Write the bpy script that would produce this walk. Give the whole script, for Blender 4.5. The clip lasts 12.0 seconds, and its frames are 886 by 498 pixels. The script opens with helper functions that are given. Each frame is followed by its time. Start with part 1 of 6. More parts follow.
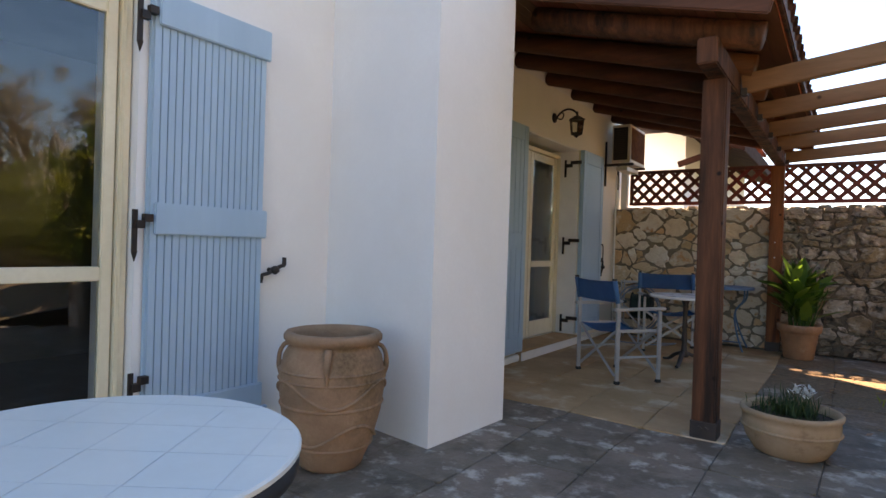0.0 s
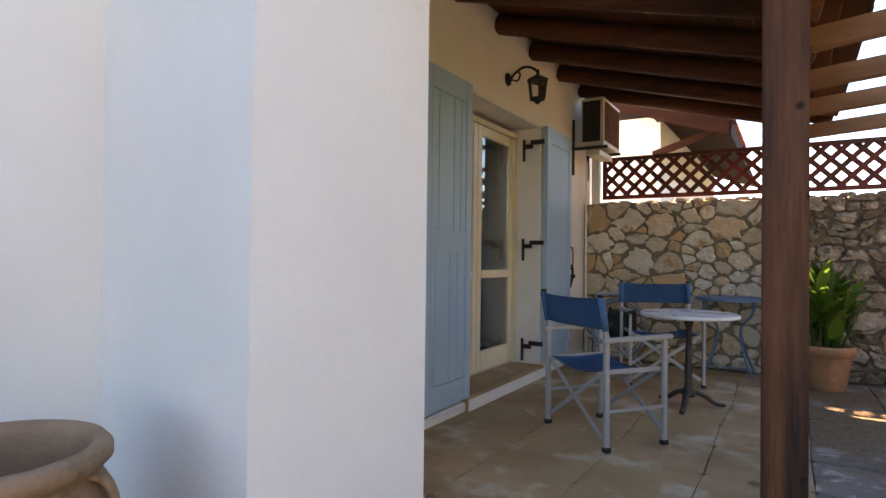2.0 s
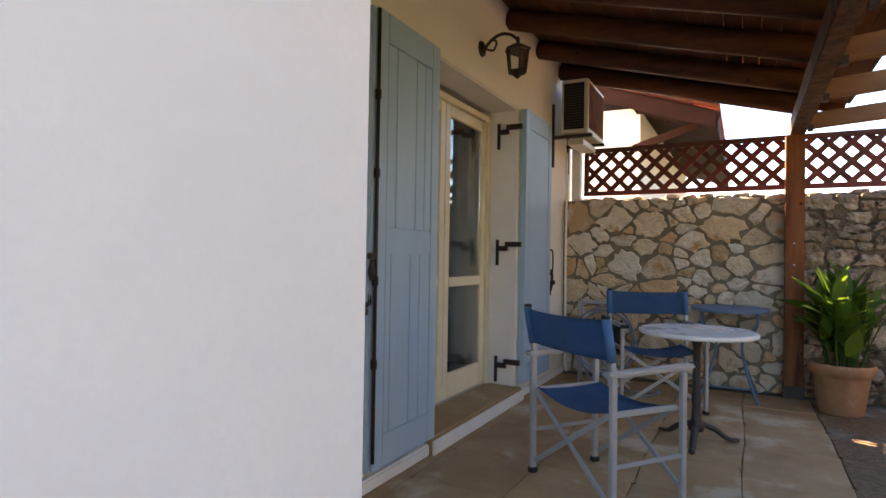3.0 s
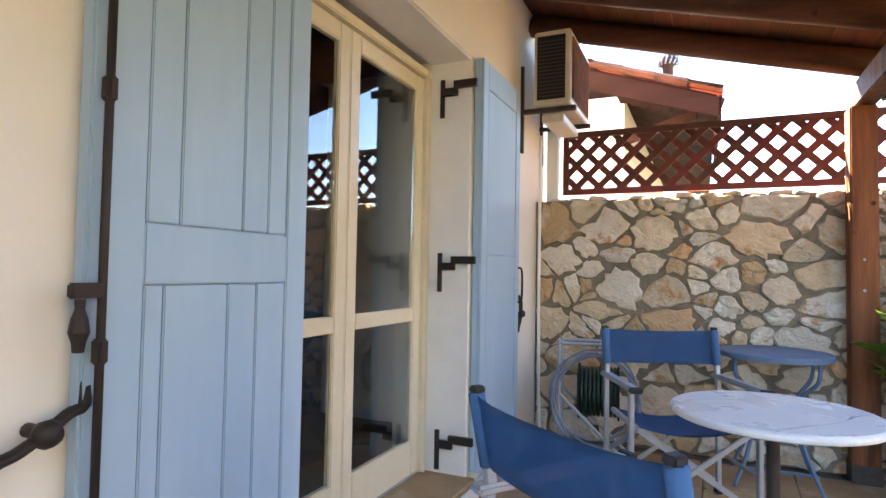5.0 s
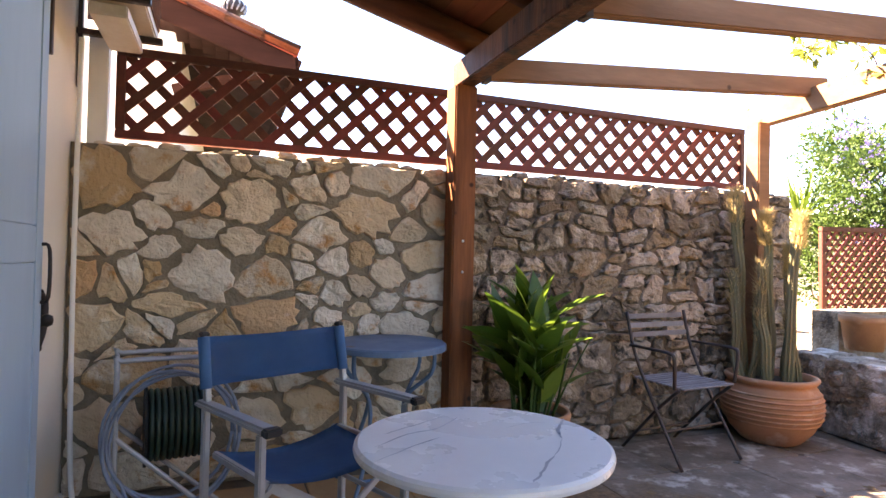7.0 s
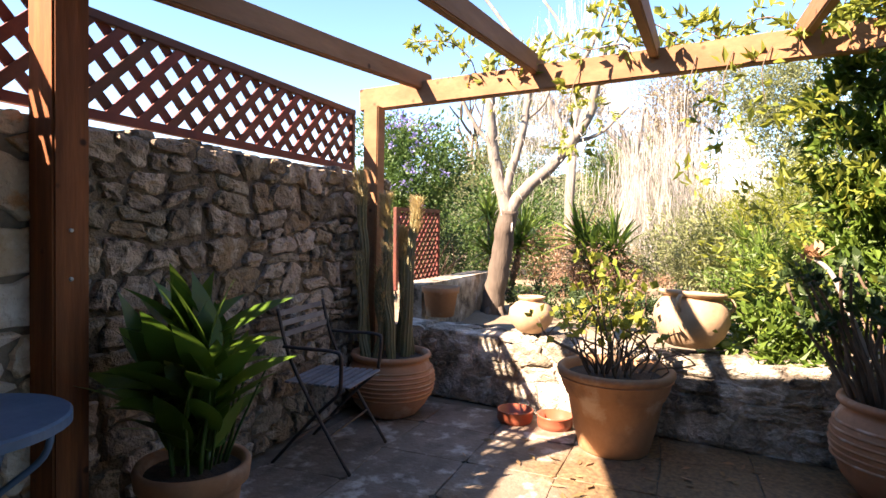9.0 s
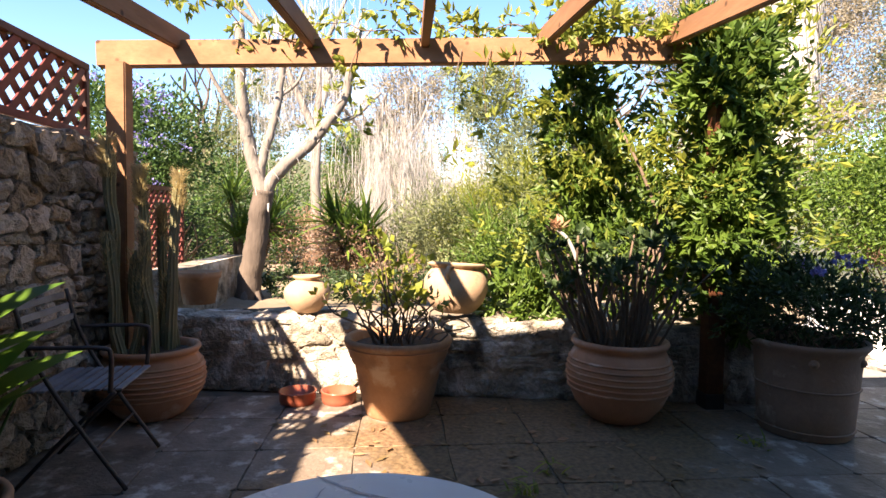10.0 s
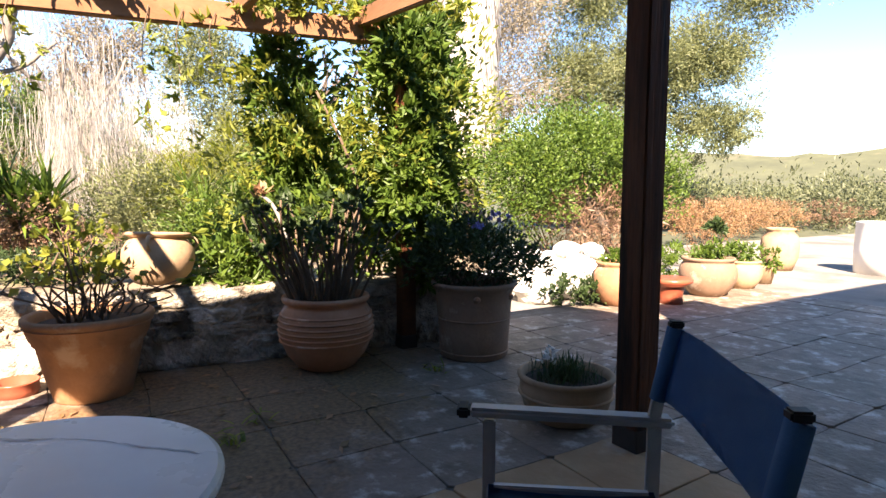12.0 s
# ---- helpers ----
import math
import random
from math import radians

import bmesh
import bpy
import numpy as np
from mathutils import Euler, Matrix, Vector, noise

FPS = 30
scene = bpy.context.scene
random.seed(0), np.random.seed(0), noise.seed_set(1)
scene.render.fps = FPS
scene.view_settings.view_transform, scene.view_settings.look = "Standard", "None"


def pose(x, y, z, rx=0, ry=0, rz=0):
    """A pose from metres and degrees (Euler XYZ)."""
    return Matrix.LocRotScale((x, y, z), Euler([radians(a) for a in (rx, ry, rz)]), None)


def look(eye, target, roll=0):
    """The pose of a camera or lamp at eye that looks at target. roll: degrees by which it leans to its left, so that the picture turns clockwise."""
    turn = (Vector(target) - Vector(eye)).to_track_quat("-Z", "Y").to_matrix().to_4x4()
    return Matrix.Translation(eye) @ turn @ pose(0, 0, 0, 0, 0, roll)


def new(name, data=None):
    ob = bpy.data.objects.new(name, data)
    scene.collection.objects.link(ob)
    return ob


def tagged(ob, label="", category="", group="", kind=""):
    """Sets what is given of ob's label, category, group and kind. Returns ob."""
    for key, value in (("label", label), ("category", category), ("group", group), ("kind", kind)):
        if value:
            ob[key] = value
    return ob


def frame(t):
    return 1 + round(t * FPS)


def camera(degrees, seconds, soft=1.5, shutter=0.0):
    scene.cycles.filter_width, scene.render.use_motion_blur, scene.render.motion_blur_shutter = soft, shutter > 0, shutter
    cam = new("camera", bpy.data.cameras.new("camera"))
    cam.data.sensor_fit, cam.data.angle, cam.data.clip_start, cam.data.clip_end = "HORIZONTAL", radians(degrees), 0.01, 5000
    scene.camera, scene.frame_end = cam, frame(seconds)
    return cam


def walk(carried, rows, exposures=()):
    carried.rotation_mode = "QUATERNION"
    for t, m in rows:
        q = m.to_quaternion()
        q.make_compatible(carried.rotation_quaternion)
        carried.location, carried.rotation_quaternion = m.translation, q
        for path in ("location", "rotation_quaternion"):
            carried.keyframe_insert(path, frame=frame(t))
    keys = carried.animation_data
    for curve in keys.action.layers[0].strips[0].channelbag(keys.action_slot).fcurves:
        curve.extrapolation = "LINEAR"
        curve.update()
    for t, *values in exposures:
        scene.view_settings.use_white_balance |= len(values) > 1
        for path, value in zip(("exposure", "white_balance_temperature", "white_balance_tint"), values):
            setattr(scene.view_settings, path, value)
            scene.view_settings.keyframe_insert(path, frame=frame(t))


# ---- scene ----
cam = camera(75.3, 12.0)
PATH = [
    (0, (0.379, -0.385, 1.14), (-0.77, 1.251, 1.128), 1.8),
    (0.5, (0.24, 0.012, 1.133), (-0.904, 1.653, 1.128), 1.4),
    (1, (0.043, 0.399, 1.122), (-1.099, 2.041, 1.127), 1.2),
    (1.5, (-0.1, 0.756, 1.128), (-1.186, 2.436, 1.142), 0.9),
    (2, (-0.292, 1.177, 1.111), (-1.329, 2.887, 1.137), 0.7),
    (2.5, (-0.477, 1.559, 1.131), (-1.511, 3.271, 1.151), 0.8),
    (3, (-0.689, 1.895, 1.152), (-1.619, 3.665, 1.175), 0.9),
    (3.2, (-0.747, 2.03, 1.158), (-1.636, 3.822, 1.174), 0.9),
    (5, (-1.183, 3.432, 1.195), (-2.007, 5.252, 1.27), 1.0),
    (5.5, (-1.236, 3.778, 1.195), (-1.945, 5.647, 1.266), 0.9),
    (6, (-1.334, 4.045, 1.179), (-1.704, 6.009, 1.254), 1.1),
    (6.5, (-1.462, 4.217, 1.174), (-1.277, 6.208, 1.23), 1.2),
    (8.3, (-1.92, 5.081, 1.337), (-0.291, 6.241, 1.291), 1.6),
    (8.5, (-1.875, 5.177, 1.322), (-0.165, 6.213, 1.281), 1.4),
    (9, (-1.771, 5.429, 1.325), (0.082, 6.181, 1.262), 1.1),
    (9.5, (-1.73, 5.576, 1.285), (0.229, 5.976, 1.228), 1.1),
    (10, (-1.845, 5.80, 1.258), (0.145, 5.625, 1.163), 0.8),
    (10.5, (-1.91, 5.72, 1.22), (0.053, 5.354, 1.107), 0.4),
    (11, (-2.023, 5.707, 1.2), (-0.096, 5.185, 1.076), 0.2),
    (11.5, (-2.11, 5.704, 1.208), (-0.245, 5.002, 1.04), 0.2),
    (12, (-2.14, 5.697, 1.214), (-0.435, 4.667, 1.03), 0.1),
]
EXPOSURE = [(0, 3.05, 9900, 23), (0.5, 3.4, 9900, 23), (1, 3.5, 9900, 23), (2.5, 3.55, 10200, 24), (3.2, 3.7, 9900, 24), (5, 4.72, 8900, 24), (5.5, 4.75, 9100, 26), (6, 4.55, 9500, 33), (6.5, 4.4, 9500, 32), (8.3, 3.15, 8300, 25), (9, 2.75, 8050, 23), (10, 2.45, 7750, 20), (11, 2.5, 7650, 19), (12, 2.5, 7900, 21)]
walk(cam, [(t, look(eye, target, roll)) for t, eye, target, roll in PATH], EXPOSURE)

# ---- light ----
SUN = Vector((-1.06, 0.745, 1.08)).normalized()
world = bpy.data.worlds.new("sky")
scene.world = world
world.use_nodes = True
wn = world.node_tree
sky = wn.nodes.new("ShaderNodeTexSky")
sky.sky_type = 'NISHITA'
sky.sun_disc = False
sky.sun_elevation = math.asin(SUN.z)
sky.sun_rotation = math.atan2(SUN.x, SUN.y) % (2 * math.pi)
sky.altitude = 1800
sky.air_density, sky.dust_density, sky.ozone_density = 1.0, 0.05, 2.0
tone = wn.nodes.new("ShaderNodeHueSaturation")
tone.inputs["Saturation"].default_value = 1.2
wn.links.new(sky.outputs[0], tone.inputs["Color"])
wn.links.new(tone.outputs[0], wn.nodes["Background"].inputs[0])
wn.nodes["Background"].inputs[1].default_value = 0.086
sun = new("sun", bpy.data.lights.new("sun", 'SUN'))
sun.data.energy, sun.data.angle, sun.data.color = 5.0, radians(0.6), (1.0, 0.93, 0.82)
sun.matrix_world = look(SUN * 30, (0, 0, 0))


# ---- materials ----
def material(name, base, dark=None, rough=0.8, scale=6.0, fine=60.0, bump=0.25, metal=0.0, vary=0.0, stain=None, stain_scale=1.5, stain_at=0.6,
             translucent=0.0, stretch=(1, 1, 1), per_island=0.0, spec=0.4, depth=0.01, tints=(), spread=False, stain2=None, knots=0.0, damp=()):
    m = bpy.data.materials.new(name)
    m.use_nodes = True
    nt = m.node_tree
    N, L = nt.nodes, nt.links
    bsdf = N["Principled BSDF"]
    dark = dark or tuple(c * 0.7 for c in base)
    co = N.new("ShaderNodeTexCoord")
    mp = N.new("ShaderNodeMapping")
    mp.inputs["Scale"].default_value = stretch
    L.new(co.outputs["Object"], mp.inputs[0])
    vec = mp.outputs[0]
    if vary:
        info = N.new("ShaderNodeObjectInfo")
        add = N.new("ShaderNodeVectorMath")
        add.operation = 'ADD'
        mul = N.new("ShaderNodeMath")
        mul.operation = 'MULTIPLY'
        mul.inputs[1].default_value = 37.0
        L.new(info.outputs["Random"], mul.inputs[0])
        L.new(vec, add.inputs[0])
        L.new(mul.outputs[0], add.inputs[1])
        vec = add.outputs[0]

    place = N.new("ShaderNodeNewGeometry").outputs["Position"] if spread else vec

    def noisy(s, detail=5.0, at=None):
        n = N.new("ShaderNodeTexNoise")
        n.inputs["Scale"].default_value = s
        n.inputs["Detail"].default_value = detail
        n.inputs["Roughness"].default_value = 0.62
        L.new(at or vec, n.inputs["Vector"])
        return n.outputs["Fac"]

    def mixed(fac, a, b):
        x = N.new("ShaderNodeMix")
        x.data_type = 'RGBA'
        if isinstance(fac, float):
            x.inputs[0].default_value = fac
        else:
            L.new(fac, x.inputs[0])
        for i, c in ((6, a), (7, b)):
            if isinstance(c, tuple):
                x.inputs[i].default_value = (*c, 1)
            else:
                L.new(c, x.inputs[i])
        return x.outputs[2]

    def ramp(fac, lo, hi):
        r = N.new("ShaderNodeMapRange")
        r.inputs[1].default_value, r.inputs[2].default_value = lo, hi
        L.new(fac, r.inputs[0])
        return r.outputs[0]

    big, small = noisy(scale), noisy(fine, 3.0)
    if tints:
        pick = N.new("ShaderNodeValToRGB")
        pick.color_ramp.interpolation = 'CONSTANT'
        while len(pick.color_ramp.elements) < len(tints):
            pick.color_ramp.elements.new(0.5)
        for q, c in enumerate(tints):
            pick.color_ramp.elements[q].position = q / len(tints)
            pick.color_ramp.elements[q].color = (*c, 1)
        L.new(info.outputs["Random"], pick.inputs[0])
        base = mixed(0.9, base, pick.outputs[0])
        dark = mixed(0.45, base, dark)
    col = mixed(ramp(big, 0.32, 0.68), base, dark)
    col = mixed(ramp(small, 0.35, 0.75), col, mixed(0.5, col, dark))
    if stain:
        col = mixed(ramp(noisy(stain_scale, 7.0, place), stain_at, stain_at + 0.1), col, stain)
    if stain2:
        off = N.new("ShaderNodeVectorMath")
        off.inputs[1].default_value = (7.3, 2.1, 4.4)
        L.new(place, off.inputs[0])
        col = mixed(ramp(noisy(stain_scale * 0.7, 7.0, off.outputs[0]), stain_at - 0.02, stain_at + 0.12), col, stain2)
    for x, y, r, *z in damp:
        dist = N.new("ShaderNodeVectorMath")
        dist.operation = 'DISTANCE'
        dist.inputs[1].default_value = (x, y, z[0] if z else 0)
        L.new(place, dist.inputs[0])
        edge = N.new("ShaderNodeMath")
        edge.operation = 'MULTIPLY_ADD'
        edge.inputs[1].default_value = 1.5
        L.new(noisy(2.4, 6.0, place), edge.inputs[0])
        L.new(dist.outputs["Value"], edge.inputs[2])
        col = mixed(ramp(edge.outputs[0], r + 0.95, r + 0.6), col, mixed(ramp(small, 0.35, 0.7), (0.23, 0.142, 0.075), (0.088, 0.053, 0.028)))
    if knots:
        vo = N.new("ShaderNodeTexVoronoi")
        vo.inputs["Scale"].default_value = knots
        L.new(co.outputs["Object"], vo.inputs["Vector"])
        col = mixed(ramp(vo.outputs["Distance"], 0.11, 0.05), col, tuple(c * 0.35 for c in dark))
    if vary or per_island:
        if per_island:
            src = N.new("ShaderNodeNewGeometry").outputs["Random Per Island"]
            amount = per_island
        else:
            src, amount = info.outputs["Random"], vary
        hsv = N.new("ShaderNodeHueSaturation")
        r = N.new("ShaderNodeMapRange")
        r.inputs[3].default_value, r.inputs[4].default_value = 1 - amount, 1 + amount
        L.new(src, r.inputs[0])
        L.new(r.outputs[0], hsv.inputs["Value"])
        r2 = N.new("ShaderNodeMapRange")
        r2.inputs[3].default_value, r2.inputs[4].default_value = 0.5 + 0.05 * amount, 0.5 - 0.05 * amount
        L.new(src, r2.inputs[0])
        L.new(r2.outputs[0], hsv.inputs["Hue"])
        L.new(col, hsv.inputs["Color"])
        col = hsv.outputs[0]
    L.new(col, bsdf.inputs["Base Color"])
    bsdf.inputs["Metallic"].default_value = metal
    bsdf.inputs["Specular IOR Level"].default_value = spec
    rr = N.new("ShaderNodeMapRange")
    rr.inputs[3].default_value, rr.inputs[4].default_value = max(0.03, rough - 0.12), min(1.0, rough + 0.12)
    L.new(big, rr.inputs[0])
    L.new(rr.outputs[0], bsdf.inputs["Roughness"])
    if bump:
        b = N.new("ShaderNodeBump")
        b.inputs["Strength"].default_value = bump
        b.inputs["Distance"].default_value = depth
        mx = N.new("ShaderNodeMath")
        mx.operation = 'MULTIPLY_ADD'
        mx.inputs[1].default_value = 0.5
        L.new(small, mx.inputs[0])
        L.new(big, mx.inputs[2])
        L.new(mx.outputs[0], b.inputs["Height"])
        L.new(b.outputs[0], bsdf.inputs["Normal"])
    if translucent:
        tr = N.new("ShaderNodeBsdfTranslucent")
        L.new(col, tr.inputs[0])
        ms = N.new("ShaderNodeMixShader")
        ms.inputs[0].default_value = translucent
        L.new(bsdf.outputs[0], ms.inputs[1])
        L.new(tr.outputs[0], ms.inputs[2])
        L.new(ms.outputs[0], N["Material Output"].inputs[0])
    return m


PLASTER = material("white plaster", (0.80, 0.79, 0.77), (0.74, 0.73, 0.71), 0.9, 1.6, 45, 0.35, depth=0.004)
# Porch wall plaster: cream tint stands in for warm light off the porch timber.
WARM_WALL = material("warm-tinted plaster", (0.80, 0.765, 0.68), (0.75, 0.715, 0.62), 0.9, 1.6, 45, 0.3, depth=0.004)
BLUE_PAINT = material("pale blue paint", (0.36, 0.52, 0.64), (0.31, 0.46, 0.58), 0.5, 3.0, 30, 0.12, stretch=(1, 1, 0.15), depth=0.003)
CREAM_PAINT = material("cream gloss paint", (0.78, 0.70, 0.53), (0.70, 0.62, 0.45), 0.4, 5, 40, 0.1, depth=0.002)
WHITE_PAINT = material("white paint", (0.80, 0.79, 0.76), (0.72, 0.71, 0.68), 0.5, 4, 40, 0.1, depth=0.002)
IRON = material("black iron", (0.025, 0.024, 0.024), (0.045, 0.03, 0.025), 0.55, 20, 90, 0.2, metal=0.4, depth=0.002)
WOOD = material("brown stained pine", (0.155, 0.057, 0.027), (0.04, 0.017, 0.010), 0.65, 13, 60, 0.9, stretch=(1, 1, 0.09), stain=(0.022, 0.013, 0.010), stain_scale=9, stain_at=0.53, spec=0.2, depth=0.01, knots=6)
# Same pine as WOOD, made lighter and oranger for light on the wall-side post.
WOOD_LIT = material("knotty pine in lit tone", (0.30, 0.10, 0.034), (0.12, 0.038, 0.015), 0.62, 13, 60, 0.7, stretch=(1, 1, 0.09), stain=(0.06, 0.022, 0.012), stain_scale=7, stain_at=0.58, spec=0.2, depth=0.006, knots=6)
WOOD_DARK = material("dark stained pine", (0.15, 0.05, 0.021), (0.055, 0.02, 0.010), 0.62, 5, 40, 0.6, stretch=(0.12, 1, 1), spec=0.25, depth=0.006, knots=5)
WOOD_BOARD = material("roof boards", (0.20, 0.072, 0.03), (0.12, 0.042, 0.018), 0.7, 4, 34, 0.4, stretch=(1, 0.12, 1), vary=0.25, spec=0.25, depth=0.005)
WOOD_PALE = material("weathered orange pine", (0.31, 0.155, 0.078), (0.19, 0.092, 0.046), 0.72, 7, 46, 0.6, stretch=(0.15, 0.6, 1), spec=0.2, depth=0.005, knots=5)
LATTICE = material("red-brown lattice wood", (0.14, 0.033, 0.018), (0.07, 0.016, 0.01), 0.6, 8, 50, 0.3, vary=0.3, depth=0.003)
TILE_RED = material("red roof tile", (0.23, 0.10, 0.066), (0.14, 0.06, 0.042), 0.85, 5, 40, 0.4, vary=0.2)
MORTAR = material("grey-buff lime mortar", (0.275, 0.222, 0.16), (0.175, 0.138, 0.098), 0.95, 8, 60, 1.0, stain=(0.15, 0.125, 0.096), stain_scale=3.0, stain_at=0.56, depth=0.02)
MORTAR_DARK = material("crumbling mortar", (0.20, 0.155, 0.11), (0.10, 0.077, 0.055), 0.95, 9, 50, 1.0, stain=(0.055, 0.043, 0.032), stain_scale=5.0, stain_at=0.54, depth=0.03)
STONE = material("golden field stone", (0.68, 0.57, 0.43), (0.50, 0.36, 0.23), 0.92, 12, 55, 1.0, vary=0.12, stain=(0.50, 0.25, 0.10), stain_scale=6, stain_at=0.57, stain2=(0.74, 0.69, 0.60), depth=0.03, tints=((0.74, 0.68, 0.58), (0.58, 0.36, 0.19), (0.68, 0.56, 0.42), (0.70, 0.52, 0.34), (0.52, 0.42, 0.30), (0.74, 0.67, 0.57), (0.62, 0.36, 0.17), (0.66, 0.55, 0.40)))
STONE_GREY = material("brown-grey weathered field stone", (0.27, 0.21, 0.145), (0.125, 0.095, 0.066), 0.95, 12, 45, 1.0, vary=0.22, stain=(0.042, 0.034, 0.026), stain_scale=8, stain_at=0.54, stain2=(0.43, 0.37, 0.29), depth=0.04, tints=((0.34, 0.275, 0.20), (0.175, 0.132, 0.092), (0.30, 0.208, 0.122), (0.245, 0.20, 0.15), (0.40, 0.335, 0.255)))
LIME = material("stained whitewashed rubble", (0.40, 0.345, 0.27), (0.17, 0.138, 0.10), 0.95, 9, 40, 1.0, vary=0.15, stain=(0.075, 0.06, 0.045), stain_scale=4.5, stain_at=0.53, stain2=(0.62, 0.58, 0.51), depth=0.05, spread=True)
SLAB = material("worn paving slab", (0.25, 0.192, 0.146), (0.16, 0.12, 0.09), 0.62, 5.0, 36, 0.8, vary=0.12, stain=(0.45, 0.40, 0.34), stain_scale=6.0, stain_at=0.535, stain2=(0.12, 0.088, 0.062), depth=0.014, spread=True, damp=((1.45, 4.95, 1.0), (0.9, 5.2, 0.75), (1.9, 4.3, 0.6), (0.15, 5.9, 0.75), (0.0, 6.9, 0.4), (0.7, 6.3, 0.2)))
SLAB_WARM = material("ochre paving slab", (0.48, 0.305, 0.165), (0.37, 0.225, 0.115), 0.78, 3.0, 28, 0.5, vary=0.08, stain=(0.55, 0.435, 0.31), stain_scale=2.0, stain_at=0.53, stain2=(0.33, 0.19, 0.095), depth=0.01, spread=True)
JOINT = material("dirty joint", (0.22, 0.18, 0.14), (0.11, 0.088, 0.068), 0.95, 8, 50, 0.7, depth=0.01)
CONCRETE = material("pale concrete", (0.30, 0.275, 0.245), (0.19, 0.17, 0.15), 0.9, 1.2, 24, 0.6, stain=(0.14, 0.125, 0.11), stain_scale=0.6, stain_at=0.52, depth=0.01)
CLAY = material("terracotta", (0.44, 0.225, 0.12), (0.33, 0.16, 0.085), 0.88, 5, 50, 0.45, vary=0.12, stain=(0.50, 0.35, 0.25), stain_scale=3, stain_at=0.57, stain2=(0.22, 0.12, 0.07), depth=0.006)
CLAY_OLD = material("old lichened terracotta", (0.41, 0.245, 0.15), (0.27, 0.15, 0.09), 0.9, 5, 50, 0.8, stain=(0.27, 0.165, 0.105), stain_scale=6, stain_at=0.59, depth=0.008, spread=True, damp=((-1.50, 1.72, 0.05, 0.46), (-1.53, 1.60, -0.08, 0.50)))
CLAY_PALE = material("pale buff terracotta", (0.44, 0.295, 0.185), (0.33, 0.21, 0.125), 0.9, 5, 45, 0.5, stain=(0.25, 0.155, 0.09), stain_scale=5, stain_at=0.58, depth=0.006)
CLAY_BROWN = material("dusty brown terracotta", (0.30, 0.19, 0.125), (0.21, 0.13, 0.085), 0.9, 5, 45, 0.5, stain=(0.40, 0.30, 0.22), stain_scale=5, stain_at=0.58, depth=0.006)
CLAY_RED = material("glazed red terracotta", (0.36, 0.095, 0.05), (0.28, 0.07, 0.04), 0.35, 8, 50, 0.1)
SOIL = material("potting soil", (0.075, 0.05, 0.034), (0.04, 0.028, 0.02), 0.95, 20, 80, 1.0, depth=0.02)
EARTH = material("dry garden earth", (0.27, 0.21, 0.145), (0.16, 0.12, 0.08), 0.95, 1.5, 14, 0.9, stain=(0.12, 0.13, 0.05), stain_scale=0.7, stain_at=0.55, depth=0.03)
MARBLE = material("white veined marble", (0.78, 0.77, 0.75), (0.70, 0.69, 0.68), 0.28, 3, 30, 0.03)
VEIN = material("grey marble vein", (0.22, 0.23, 0.26), (0.36, 0.37, 0.39), 0.3, 20, 60, 0)
VEIN_PALE = material("faint grey print", (0.585, 0.59, 0.56), (0.62, 0.62, 0.59), 0.35, 20, 60, 0)
WHITE_TOP = material("white laminate", (0.66, 0.66, 0.61), (0.60, 0.60, 0.555), 0.35, 3, 30, 0.05)
RUBBER = material("black rubber edge", (0.02, 0.02, 0.022), None, 0.6, 10, 50, 0.1)
ALU = material("grey aluminium", (0.42, 0.43, 0.44), (0.34, 0.35, 0.36), 0.45, 10, 60, 0.1, metal=0.35)
CANVAS = material("faded blue canvas", (0.018, 0.14, 0.33), (0.014, 0.105, 0.26), 0.85, 5, 260, 0.5, depth=0.003, translucent=0.18)


def weave(m, share):
    """Lets a share of the light through the holes of a finely woven mesh."""
    N, L = m.node_tree.nodes, m.node_tree.links
    clear, mix = N.new("ShaderNodeBsdfTransparent"), N.new("ShaderNodeMixShader")
    mix.inputs[0].default_value = share
    out = N["Material Output"].inputs[0]
    solid = out.links[0].from_socket
    L.new(solid, mix.inputs[1])
    L.new(clear.outputs[0], mix.inputs[2])
    L.new(mix.outputs[0], out)


weave(CANVAS, 0.07)
CANVAS_HEM = material("blue canvas hem", (0.04, 0.145, 0.29), (0.03, 0.11, 0.23), 0.85, 5, 260, 0.4, depth=0.003)
BLUE_METAL = material("rusting blue enamel", (0.10, 0.19, 0.29), (0.07, 0.13, 0.21), 0.5, 6, 40, 0.3, stain=(0.16, 0.09, 0.05), stain_scale=4, stain_at=0.62, depth=0.003)
DARK_METAL = material("dark painted metal", (0.035, 0.03, 0.03), (0.06, 0.045, 0.04), 0.5, 12, 60, 0.2, metal=0.3, depth=0.002)
GREY_SLAT = material("grey painted slats", (0.20, 0.21, 0.23), (0.12, 0.12, 0.13), 0.6, 8, 50, 0.2, vary=0.15)
AC_CREAM = material("stained cream enamel", (0.62, 0.57, 0.47), (0.52, 0.45, 0.34), 0.5, 5, 40, 0.15, stain=(0.25, 0.12, 0.06), stain_scale=4, stain_at=0.63)
RUST = material("rusted mesh", (0.30, 0.125, 0.05), (0.15, 0.065, 0.035), 0.9, 14, 60, 0.5)
BLACK = material("dark slot", (0.015, 0.014, 0.014), None, 0.8, 10, 50, 0.1)
HOSE = material("grey-blue hose", (0.22, 0.28, 0.35), (0.16, 0.20, 0.27), 0.4, 10, 60, 0.1)
GREEN_HOSE = material("green hose", (0.012, 0.04, 0.026), (0.008, 0.024, 0.016), 0.45, 10, 60, 0.1)
ROCK = material("white limestone boulder", (0.66, 0.64, 0.60), (0.46, 0.44, 0.40), 0.95, 3, 24, 1.0, depth=0.04)
